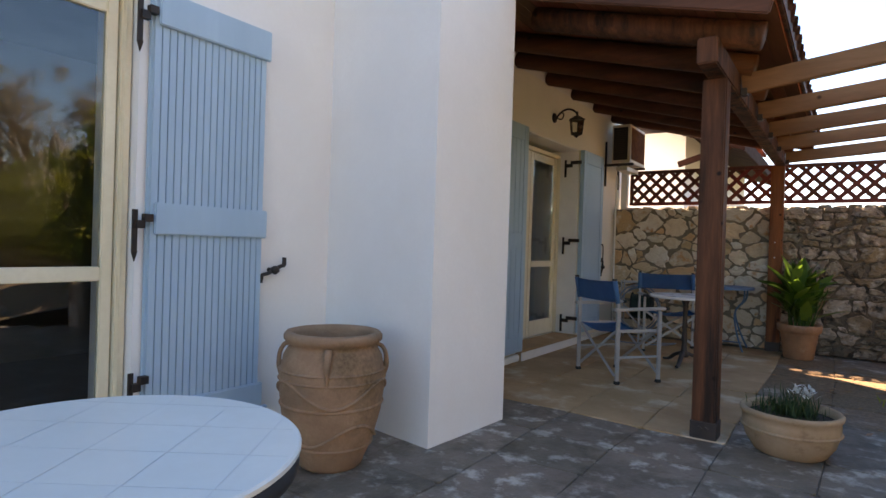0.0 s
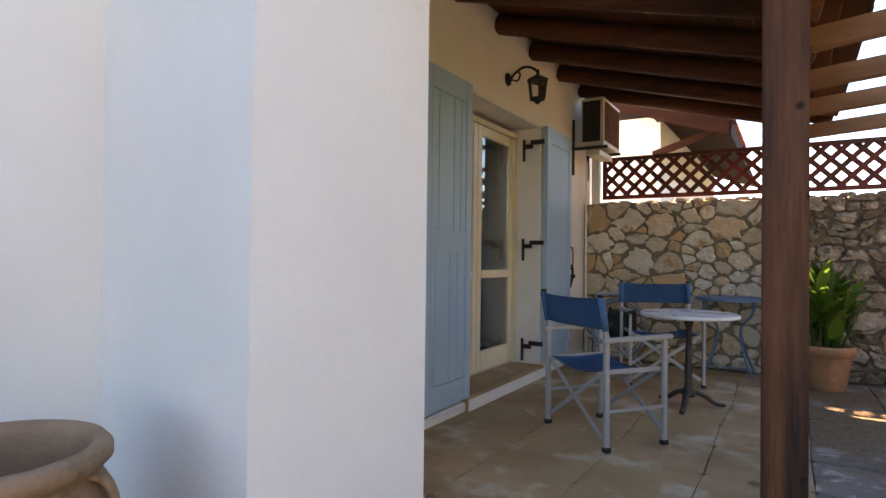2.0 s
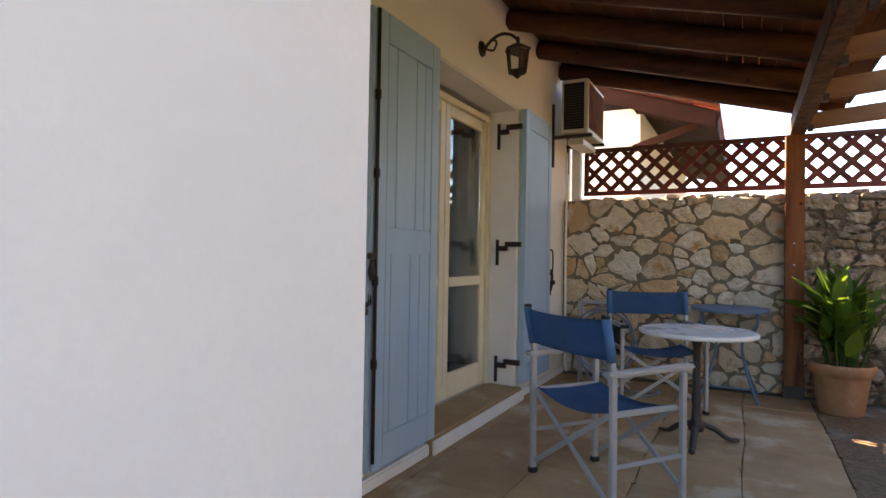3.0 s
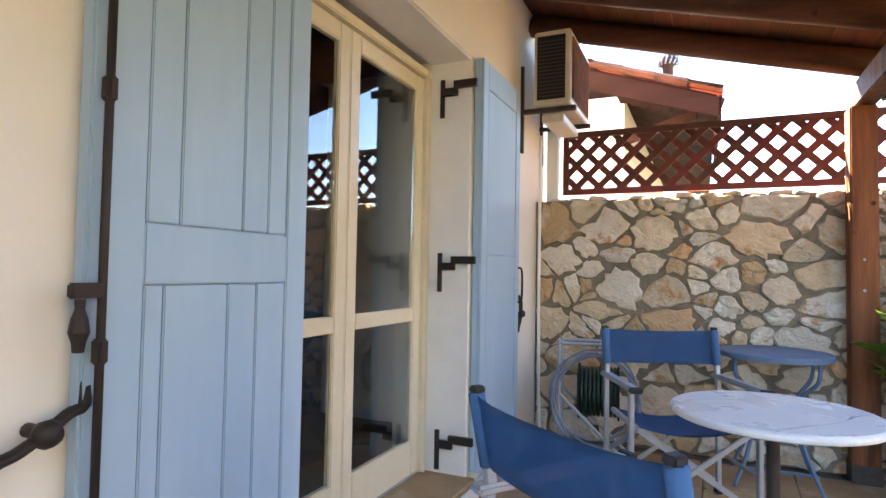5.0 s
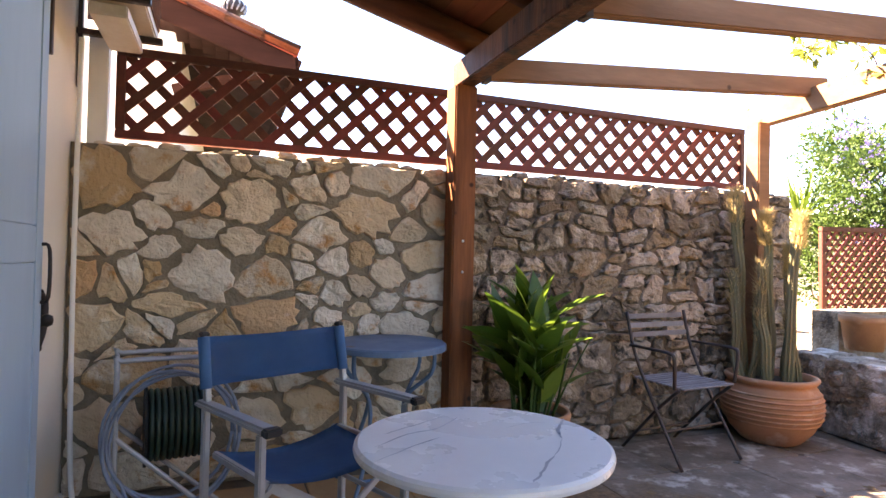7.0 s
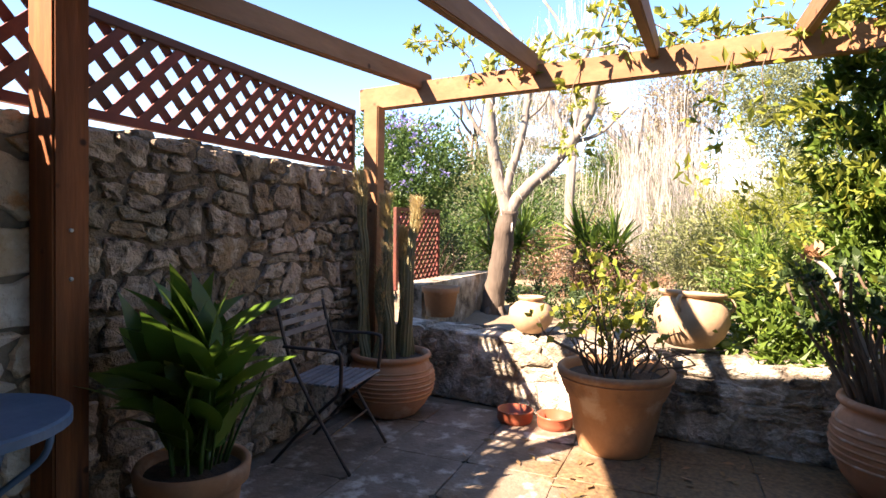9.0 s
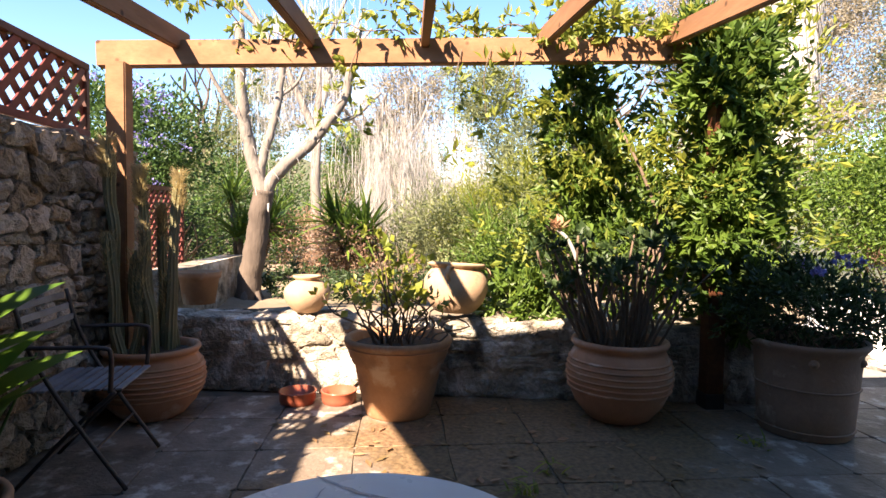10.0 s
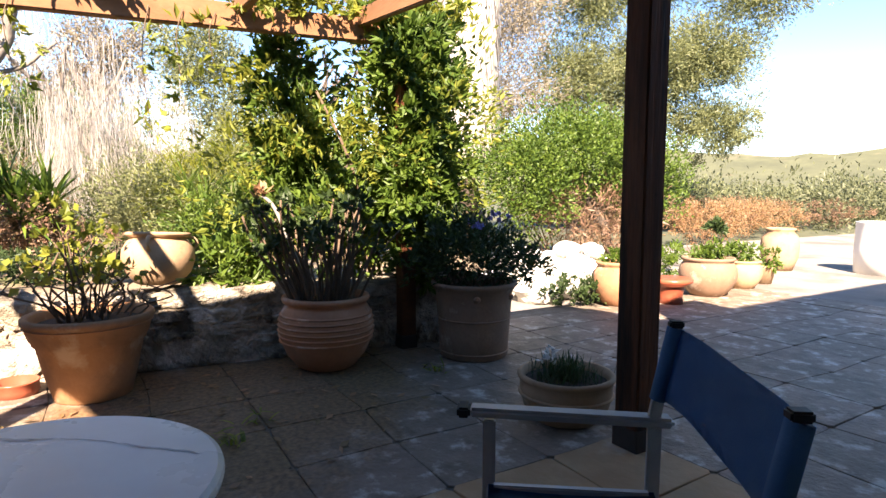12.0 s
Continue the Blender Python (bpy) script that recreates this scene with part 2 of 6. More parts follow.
# Dark colour stands in for the lack of light in the room.
ROOM = material("darkened room plaster", (0.10, 0.085, 0.07), (0.07, 0.06, 0.05), 0.9, 2, 20, 0)
CURTAIN = material("dark blue curtain", (0.03, 0.03, 0.055), (0.02, 0.02, 0.04), 0.9, 5, 50, 0.1)


def leafy(name, base, dark, t=0.3, isl=0.35, rough=0.5):
    return material(name, base, dark, rough, 2.0, 20, 0, per_island=isl, translucent=t)


LEAF_BRIGHT = leafy("fresh green leaf", (0.12, 0.19, 0.028), (0.06, 0.115, 0.018), 0.38, 0.28)
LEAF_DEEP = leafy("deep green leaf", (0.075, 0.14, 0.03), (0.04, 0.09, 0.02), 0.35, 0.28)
LEAF_GINGER = leafy("glossy ginger leaf", (0.115, 0.20, 0.026), (0.06, 0.13, 0.018), 0.38, 0.2, 0.35)
LEAF_DARK = leafy("dark shrub leaf", (0.05, 0.088, 0.026), (0.03, 0.056, 0.018), 0.3)
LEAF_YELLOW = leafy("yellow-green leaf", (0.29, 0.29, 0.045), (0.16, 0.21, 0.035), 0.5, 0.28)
LEAF_GREY = leafy("grey green olive leaf", (0.23, 0.25, 0.115), (0.15, 0.175, 0.075), 0.35, 0.2)
LEAF_DUST = leafy("dusty brown-grey leaf", (0.33, 0.285, 0.205), (0.22, 0.19, 0.135), 0.3, 0.2)
LEAF_DRY = leafy("dry pinkish leaf", (0.34, 0.22, 0.145), (0.21, 0.13, 0.08), 0.3)
LEAF_ORANGE = leafy("dry orange leaf", (0.36, 0.215, 0.105), (0.24, 0.15, 0.075), 0.3, 0.4)
STRAND = leafy("bleached hanging twig", (0.54, 0.505, 0.46), (0.40, 0.37, 0.335), 0.3, 0.25)
BARK = material("grey-brown bark", (0.13, 0.098, 0.074), (0.07, 0.052, 0.04), 0.95, 7, 40, 0.9, stretch=(1, 1, 0.3), depth=0.02)
BARK_PALE = material("bleached bark", (0.25, 0.215, 0.18), (0.14, 0.118, 0.098), 0.95, 7, 40, 0.9, stretch=(1, 1, 0.3), depth=0.02)
STEM = material("brown woody stem", (0.165, 0.112, 0.074), (0.095, 0.065, 0.044), 0.9, 10, 60, 0.5)
CACTUS = material("dusty green cactus", (0.13, 0.135, 0.06), (0.19, 0.16, 0.09), 0.8, 6, 50, 0.3)
SPINE = material("straw cactus spines", (0.55, 0.44, 0.22), (0.42, 0.33, 0.17), 0.7, 10, 50, 0, translucent=0.3)
FLOWER = leafy("small lilac flower", (0.26, 0.24, 0.52), (0.20, 0.18, 0.42), 0.3)
WHITE_FLOWER = leafy("white flower petal", (0.75, 0.75, 0.72), (0.65, 0.65, 0.6), 0.3, 0.05)
FAR_GREEN = material("far scrub", (0.10, 0.108, 0.06), (0.06, 0.067, 0.04), 0.95, 0.09, 0.9, 0, stain=(0.13, 0.115, 0.075), stain_scale=0.05, stain_at=0.56)


def glass_material():
    m = bpy.data.materials.new("window glass")
    m.use_nodes = True
    b = m.node_tree.nodes["Principled BSDF"]
    b.inputs["Base Color"].default_value = (0.92, 0.95, 0.94, 1)
    b.inputs["Roughness"].default_value = 0.0
    b.inputs["Transmission Weight"].default_value = 1.0
    b.inputs["IOR"].default_value = 1.52
    return m


GLASS = glass_material()


# ---- building blocks ----
def part(name, bm, mat, parent=None, label="", smooth=False):
    me = bpy.data.meshes.new(name)
    if isinstance(bm, bmesh.types.BMesh):
        bm.normal_update()
        bm.to_mesh(me)
        bm.free()
    else:
        me.from_pydata(*bm)
    me.materials.append(mat)
    if smooth:
        me.polygons.foreach_set("use_smooth", [True] * len(me.polygons))
    ob = new(name, me)
    if parent:
        ob.parent = parent
    if label:
        ob["label"] = label
    return ob


def thing(name, label, category, m=None, group="", kind=""):
    ob = new(name)
    ob.empty_display_size = 0.1
    if m is not None:
        ob.matrix_world = m
    return tagged(ob, label, category, group, kind)


def structure(name, bm, mat, label, category, smooth=False):
    return tagged(part(name, bm, mat, None, "", smooth), label, category, "", "structure")


def box(x0, x1, y0, y1, z0, z1, bevel=0.0, bm=None):
    own = bm is None
    bm = bm or bmesh.new()
    g = bmesh.ops.create_cube(bm, size=1.0)["verts"]
    bmesh.ops.scale(bm, vec=(x1 - x0, y1 - y0, z1 - z0), verts=g)
    bmesh.ops.translate(bm, vec=((x0 + x1) / 2, (y0 + y1) / 2, (z0 + z1) / 2), verts=g)
    if bevel and own:
        bmesh.ops.bevel(bm, geom=bm.edges[:], offset=bevel, segments=2, affect='EDGES', clamp_overlap=True)
    return bm


def beam(p0, p1, w, h, bevel=0.008, bm=None, up=(0, 0, 1)):
    """A squared bar from p0 to p1, w wide and h high."""
    own = bm is None
    bm = bm or bmesh.new()
    p0, p1 = Vector(p0), Vector(p1)
    d = (p1 - p0).normalized()
    side = d.cross(Vector(up)).normalized()
    top = side.cross(d).normalized()
    vs = [bm.verts.new(p + side * (sx * w / 2) + top * (sz * h / 2)) for p in (p0, p1) for sx, sz in ((-1, -1), (1, -1), (1, 1), (-1, 1))]
    fs = [(3, 2, 1, 0), (4, 5, 6, 7), (0, 1, 5, 4), (1, 2, 6, 5), (2, 3, 7, 6), (3, 0, 4, 7)]
    for f in fs:
        bm.faces.new([vs[i] for i in f])
    if bevel and own:
        bmesh.ops.bevel(bm, geom=bm.edges[:], offset=bevel, segments=2, affect='EDGES', clamp_overlap=True)
    return bm


def tube(pts, r, seg=8, bm=None, taper=1.0, flat=1.0):
    """A round bar along pts; r at the start, r * taper at the end."""
    bm = bm or bmesh.new()
    pts = [Vector(p) for p in pts]
    rings, ref = [], Vector((0.31, 0.2, 0.93))
    for i, p in enumerate(pts):
        d = (pts[min(i + 1, len(pts) - 1)] - pts[max(i - 1, 0)]).normalized()
        a = d.cross(ref)
        if a.length < 0.05:
            a = d.cross(Vector((1, 0, 0)))
        a.normalize()
        b = d.cross(a)
        rad = r * (1 + (taper - 1) * i / max(1, len(pts) - 1))
        rings.append([bm.verts.new(p + (a * math.cos(t) + b * math.sin(t) * flat) * rad) for t in [2 * math.pi * k / seg for k in range(seg)]])
    for q0, q1 in zip(rings, rings[1:]):
        for k in range(seg):
            bm.faces.new((q0[k], q0[(k + 1) % seg], q1[(k + 1) % seg], q1[k]))
    bm.faces.new(rings[0][::-1])
    bm.faces.new(rings[-1])
    return bm


def lathe(profile, seg=40, wobble=0.0, bm=None):
    """A turned body from (radius, height) pairs."""
    bm = bm or bmesh.new()
    rings = []
    for r, z in profile:
        if r < 1e-4:
            rings.append([bm.verts.new((0, 0, z))])
        else:
            rings.append([bm.verts.new(((r + wobble * noise.noise((3 * math.cos(t), 3 * math.sin(t), 6 * z))) * math.cos(t),
                                        (r + wobble * noise.noise((3 * math.cos(t), 3 * math.sin(t), 6 * z + 9))) * math.sin(t), z))
                          for t in [2 * math.pi * k / seg for k in range(seg)]])
    for a, b in zip(rings, rings[1:]):
        for k in range(seg):
            q = []
            for v in (a[k % len(a)], a[(k + 1) % len(a)], b[(k + 1) % len(b)], b[k % len(b)]):
                if v not in q:
                    q.append(v)
            if len(q) > 2:
                bm.faces.new(q)
    return bm


def smooth_curve(pts, n=6):
    """A rounded line through pts."""
    out, P = [], [Vector(p) for p in pts]
    for i in range(len(P) - 1):
        a, b, c, d = P[max(i - 1, 0)], P[i], P[i + 1], P[min(i + 2, len(P) - 1)]
        for k in range(n):
            t = k / n
            out.append(0.5 * ((2 * b) + (c - a) * t + (2 * a - 5 * b + 4 * c - d) * t * t + (3 * b - a - 3 * c + d) * t ** 3))
    return out + [P[-1]]


def prism(poly, z0, z1):
    bm = bmesh.new()
    lo = [bm.verts.new((x, y, z0)) for x, y in poly]
    hi = [bm.verts.new((x, y, z1)) for x, y in poly]
    n = len(poly)
    bm.faces.new(lo[::-1])
    bm.faces.new(hi)
    for i in range(n):
        bm.faces.new((lo[i], lo[(i + 1) % n], hi[(i + 1) % n], hi[i]))
    return bm


def leaves(blobs, length, width, seed, up=0.3, droop=0.0, clump=0.35, hollow=0.55, per=14):
    """Many small folded leaves in clumps that fill the blobs: (x, y, z, rx, ry, rz, count)."""
    rng = np.random.default_rng(seed)
    V, F, base = [], [], 0
    for x, y, z, rx, ry, rz, n in blobs:
        k = max(6, n // per)
        d = rng.normal(size=(k, 3))
        d /= np.linalg.norm(d, axis=1)[:, None]
        d *= (hollow + (1 - hollow) * rng.random((k, 1))) * (1 + 0.16 * rng.normal(size=(k, 1)))
        heart = d * [rx, ry, rz] + [x, y, z]
        own = rng.integers(0, k, n)
        c = heart[own] + rng.normal(size=(n, 3)) * clump * 0.33 * min(rx, ry, rz)
        out = d[own] + 0.7 * rng.normal(size=(n, 3))
        out[:, 2] += up - droop
        out /= np.linalg.norm(out, axis=1)[:, None]
        side = np.cross(out, rng.normal(size=(n, 3)))
        side /= np.linalg.norm(side, axis=1)[:, None] + 1e-9
        nor = np.cross(out, side)
        ln = length * (0.6 + 0.8 * rng.random((n, 1)))
        wd = width * (0.6 + 0.8 * rng.random((n, 1)))
        tip = c + out * ln
        mid = c + out * ln * 0.45 + nor * ln * 0.12
        V.append(np.stack([c, mid - side * wd / 2, tip, mid + side * wd / 2], 1).reshape(-1, 3))
        i = base + 4 * np.arange(n)
        F.append(np.concatenate([np.stack([i, i + 1, i + 2], 1), np.stack([i, i + 2, i + 3], 1)]))
        base += 4 * n
    return np.concatenate(V).tolist(), [], np.concatenate(F).tolist()


def blades(n, length, width, seed, lean=(0.2, 1.2), bend=0.5, segs=4, origin=(0, 0, 0), spread=0.02, rise=0.0, dirs=None):
    """Long pointed leaves from one heart, bending outwards."""
    rng = np.random.default_rng(seed)
    V, F = [], []
    for j in range(n):
        az = rng.random() * 2 * math.pi if dirs is None else dirs[j % len(dirs)] + 0.2 * rng.normal()
        el = math.pi / 2 - (lean[0] + (lean[1] - lean[0]) * rng.random())
        ln = length * (0.7 + 0.5 * rng.random())
        p = np.array(origin) + rng.normal(size=3) * spread + [0, 0, rise * rng.random()]
        b = len(V)
        wob = rng.normal() * 0.25
        for s in range(segs + 1):
            t = s / segs
            w = width * (0.45 + 1.6 * t * (1 - t) + 0.1) * (1 - t ** 3) + 0.0008
            sd = np.array([-math.sin(az), math.cos(az), wob]) * w / 2
            V += [(p - sd).tolist(), (p + sd).tolist()]
            e = el - bend * t * 1.6
            p = p + ln / segs * np.array([math.cos(az) * math.cos(e), math.sin(az) * math.cos(e), math.sin(e)])
        for s in range(segs):
            q = b + 2 * s
            F.append((q, q + 1, q + 3, q + 2))
    return V, [], F


def joined(*meshes):
    V, F = [], []
    for v, _, f in meshes:
        o = len(V)
        V += list(v)
        F += [tuple(i + o for i in q) for q in f]
    return V, [], F


# ---- the house ----
W1, W2 = -2.50, -2.33            # faces of the two stretches of the front wall
D1 = (-0.20, 1.06, 0.06, 2.36)   # first door opening: y0, y1, z0, z1
D2 = (4.84, 6.30, 0.10, 2.36)    # second door opening


def wall_with_door(x, y0, y1, top, door, thick=0.45):
    bm = bmesh.new()
    a, b, c, d = door
    box(x - thick, x, y0, a, 0, top, bm=bm)
    box(x - thick, x, b, y1, 0, top, bm=bm)
    box(x - thick, x, a, b, d, top, bm=bm)
    box(x - thick, x, a, b, -0.05, c, bm=bm)
    return bm


structure("wall_front", wall_with_door(W1, -14.0, 2.55, 3.95, D1), PLASTER, "white rendered front wall of the house", "wall")
structure("wall_porch", wall_with_door(W2, 2.9, 7.95, 2.93, D2), WARM_WALL, "white rendered house wall under the porch roof, warm bounce in its colour", "wall")
structure("wall_upper", box(W2 - 0.45, W2 - 0.004, 2.9, 7.948, 2.933, 3.95), PLASTER, "white rendered upper house wall above the porch", "wall")
structure("wall_buttress", prism([(-2.80, 2.353), (W1 + 0.003, 2.353), (-1.50, 2.20), (-1.455, 2.975), (-2.80, 2.975)], 0, 3.6), PLASTER, "thick white rendered buttress wall with soft corners", "wall")
structure("wall_end", box(-8.0, W2 - 0.455, 7.25, 7.945, 0, 3.95), PLASTER, "white rendered end wall of the house", "wall")
structure("wall_back", box(-8.3, -8.003, -14, 7.592, 0, 3.95), PLASTER, "plain back wall of the house", "wall")
structure("wall_south", box(-8.0, W1 - 0.455, -14, -13.6, 0, 3.95), PLASTER, "plain far end wall of the house", "wall")
structure("house_roof", box(-8.3, W1 + 0.05, -14.05, 7.60, 3.954, 4.05), PLASTER, "flat white roof slab of the house", "roof")
# Room shell behind the doors; its dimness is put into the surface colour.
structure("floor_room", box(-8.0, W1 - 0.455, -13.6, 7.25, 0, 0.05), ROOM, "room floor behind the glass doors, dimness put into its colour", "floor")
structure("wall_room", prism([(-5.4, -3.0), (-5.3, -3.0), (-5.3, 7.2), (-5.4, 7.2)], 0.055, 3.9), ROOM, "inner wall of the room, dimness put into its colour", "wall")
structure("ceiling_room", box(-8.0, W1 - 0.455, -13.6, 7.25, 2.7, 2.75), ROOM, "room ceiling behind the glass doors, dimness put into its colour", "ceiling")

for nm, args in (("trim_reveal", (W2 - 0.24, W2 + 0.002, 6.2965, 6.31, 0.106, 2.355)), ("trim_reveal_near", (W2 - 0.24, W2 + 0.002, 4.826, 4.8405, 0.106, 2.355)), ("trim_lintel", (W2 - 0.24, W2 + 0.002, 4.842, 6.295, 2.342, 2.356))):
    structure(nm, box(*args, 0.004), WHITE_PAINT, "white painted door reveal", "trim")

# plinth and doorstep
structure("trim_plinth", box(W2 + 0.002, W2 + 0.05, 2.98, 4.80, 0, 0.07, 0.01), WHITE_PAINT, "white painted plinth strip along the wall foot", "trim")
structure("doorstep", box(W2 - 0.27, W2 + 0.06, 4.804, 6.32, 0, 0.103, 0.012), SLAB_WARM, "worn buff stone doorstep with white painted edge", "step")
part("painted_edge", box(W2 + 0.062, W2 + 0.075, 4.804, 6.32, 0.0, 0.085, 0.004), WHITE_PAINT, bpy.data.objects["doorstep"])
structure("trim_plinth_far", box(W2 + 0.002, W2 + 0.04, 6.323, 7.59, 0, 0.06, 0.01), WHITE_PAINT, "white painted plinth strip along the wall foot", "trim")


def glass_door(name, x, y0, y1, z0, z1, mid, label, leaf_splits, fr=0.06, sw=0.085):
    """A cream framed double glass door, its face at x, seen from +x."""
    root = thing(name, label, "door", pose(x, 0, 0), kind="structure")
    part("door_frame", box(-0.05, 0.03, y0, y0 + fr, z0, z1, 0.006), CREAM_PAINT, root)
    part("door_frame", box(-0.05, 0.03, y1 - fr, y1, z0, z1, 0.006), CREAM_PAINT, root)
    part("door_frame", box(-0.05, 0.03, y0 + fr + 0.001, y1 - fr - 0.001, z1 - fr, z1, 0.006), CREAM_PAINT, root)
    part("bead", box(0.032, 0.045, y0 + 0.035, y0 + fr - 0.006, z0, z1 - fr, 0.004), CREAM_PAINT, root)
    part("bead", box(0.032, 0.045, y1 - fr + 0.006, y1 - 0.035, z0, z1 - fr, 0.004), CREAM_PAINT, root)
    edges = [y0 + fr + 0.004] + leaf_splits + [y1 - fr - 0.004]
    for a, b in zip(edges, edges[1:]):
        a, b = a + 0.003, b - 0.003
        leaf = part("leaf", box(-0.035, 0.005, a, a + sw, z0 + 0.01, z1 - fr - 0.006, 0.005), CREAM_PAINT, root, "cream painted glazed door leaf")
        part("stile", box(-0.035, 0.005, b - sw, b, z0 + 0.01, z1 - fr - 0.006, 0.005), CREAM_PAINT, leaf)
        for lo, hi in ((z0 + 0.01, z0 + 0.19), (mid - 0.035, mid + 0.035), (z1 - fr - 0.09, z1 - fr - 0.006)):
            part("rail", box(-0.034, 0.004, a + sw + 0.0005, b - sw - 0.0005, lo, hi, 0.005), CREAM_PAINT, leaf)
        for lo, hi in ((z0 + 0.195, mid - 0.037), (mid + 0.037, z1 - fr - 0.092)):
            pane = part("pane", box(-0.018, -0.012, a + sw - 0.001, b - sw - 0.001, lo - 0.006, hi + 0.006), GLASS, leaf, "dark reflecting glass pane")
            pane.visible_shadow = False
    return root


door_1 = glass_door("door_1", W1 - 0.09, D1[0], D1[1] - 0.005, D1[2], D1[3], 0.95, "cream framed glass door, closed, garden mirrored in it", [0.42], 0.05, 0.055)
door_2 = glass_door("door_2", W2 - 0.26, D2[0] + 0.01, D2[1] - 0.01, 0.105, 2.30, 0.96, "cream framed double glass door, closed", [5.52], 0.045, 0.078)
tagged(part("curtain", box(-3.3, -3.27, 5.6, 6.3, 0.06, 2.3), CURTAIN), "dark blue curtain hanging inside the room", "curtain")


# ---- shutters ----
def pintle(parent, y, z, reach, s=1.0):
    """A black iron hinge strap with its pointed plate."""
    bm = box(-0.008, 0.004, y - 0.012 * s, y + 0.012 * s, z - 0.14, z + 0.07)
    v = bmesh.ops.create_cone(bm, cap_ends=True, segments=6, radius1=0.017, radius2=0.002, depth=0.05)["verts"]
    bmesh.ops.rotate(bm, verts=v, cent=(0, 0, 0), matrix=Matrix.Rotation(math.pi, 3, 'X'))
    bmesh.ops.translate(bm, verts=v, vec=(0, y, z - 0.16))
    box(-0.01, 0.02, min(y, y + reach * 0.55), max(y, y + reach * 0.55), z - 0.022, z + 0.018, bm=bm)
    box(-0.005, 0.03, min(y + reach * 0.45, y + reach), max(y + reach * 0.45, y + reach), z + 0.012, z + 0.05, bm=bm)
    return part("hinge", bm, IRON, parent, "black wrought iron hinge")


def wall_catch(x, y, z, turn, label):
    root = thing("shutter_catch", label, "shutter catch", pose(x, y, z, turn, 0, 0) @ Matrix.Scale(1.25, 4))
    pts = smooth_curve([(0.03, -0.082, -0.04), (0.035, -0.07, -0.008), (0.04, -0.04, -0.006), (0.042, 0, 0.0), (0.04, 0.04, 0.008), (0.035, 0.066, 0.006), (0.03, 0.082, 0.04)])
    part("scroll", tube(pts, 0.011, 8, flat=0.7), IRON, root, smooth=True)
    part("boss", lathe([(0, 0.0), (0.017, 0.004), (0.022, 0.02), (0.015, 0.034), (0, 0.038)], 12), IRON, root, "", True).matrix_basis = pose(0.03, 0, 0, 0, 90, 0)
    part("bolt", lathe([(0, -0.0), (0.011, 0), (0.011, 0.05), (0.016, 0.052), (0.014, 0.06), (0, 0.062)], 12), IRON, root).matrix_basis = pose(0, 0, 0, 0, 90, 0)
    return root


def plank_shutter(x, y0, y1, z0, z1):
    """The grooved shutter of the first door, its face at x."""
    root = thing("window_shutter", "pale blue grooved wooden door shutter folded open against the wall", "shutter", pose(x, 0, 0))
    part("backing", box(-0.042, -0.012, y0, y1, z0, z1, 0.004), BLUE_PAINT, root)
    n = 17
    w = (y1 - y0 - 0.01) / n
    for i in range(n):
        part("board", box(-0.0115, 0.004, y0 + 0.005 + w * i + 0.0022, y0 + 0.005 + w * (i + 1) - 0.0022, z0 + 0.003, z1 - 0.003, 0.002), BLUE_PAINT, root)
    for lo, hi in ((z1 - 0.17, z1 + 0.002), (1.15, 1.31), (z0 - 0.002, z0 + 0.14)):
        part("batten", box(0.0045, 0.026, y0 + 0.02, y1 + 0.012, lo, hi, 0.006), BLUE_PAINT, root)
    for z in (2.22, 1.20, 0.4):
        pintle(root, y0 - 0.065, z, 0.075)
    return root


plank_shutter(W1 + 0.05, 1.10, 1.78, 0.16, 2.36)
wall_catch(W1 + 0.002, 1.87, 0.96, 15, "black wrought iron scroll catch holding the shutter")
part("rest_bar", box(0.0, 0.03, 1.70, 1.83, 0.14, 0.157, 0.004), BLUE_PAINT, bpy.data.objects["window_shutter"])


def panel_shutter(name, x, y0, y1, z0, z1, cuts, hinge_left):
    """A shutter with a framed face: rails, stiles and set-in boards."""
    root = thing(name, "pale blue framed wooden door shutter folded open against the wall", "shutter", pose(x, 0, 0))
    part("backing", box(-0.045, -0.008, y0, y1, z0, z1, 0.004), BLUE_PAINT, root)
    st, mid = 0.085, 1.22
    for a, b in ((y0, y0 + st), (y1 - st, y1)):
        part("stile", box(-0.0075, 0.008, a, b, z0, z1, 0.003), BLUE_PAINT, root)
    for lo, hi in ((z0, z0 + 0.16), (mid - 0.066, mid + 0.066), (z1 - 0.15, z1)):
        part("rail", box(-0.0075, 0.0075, y0 + st + 0.001, y1 - st - 0.001, lo, hi, 0.003), BLUE_PAINT, root)
    for lo, hi, cs in ((z0 + 0.163, mid - 0.069, cuts[0]), (mid + 0.069, z1 - 0.153, cuts[1])):
        ys = [y0 + st + 0.003] + [y0 + (y1 - y0) * c for c in cs] + [y1 - st - 0.003]
        for a, b in zip(ys, ys[1:]):
            part("board", box(-0.0075, 0.0055, a + 0.002, b - 0.002, lo, hi, 0.003), BLUE_PAINT, root)
    return root


sh_l = panel_shutter("door_shutter", W2 + 0.055, 4.20, 4.83, 0.10, 2.36, ([0.22, 0.52, 0.68], [0.28, 0.59, 0.74]), False)
sh_r = panel_shutter("door_shutter", W2 + 0.055, 6.33, 7.02, 0.12, 2.36, ([], []), True)
rod = part("lock_rod", tube([(0.02, 4.185, 0.15), (0.02, 4.185, 2.34)], 0.009, 8), IRON, sh_l, "rusty iron locking rod", True)
for z in (0.6, 1.0, 1.52, 1.9):
    part("rod_guide", box(0.004, 0.032, 4.175, 4.196, z, z + 0.05, 0.004), IRON, rod)
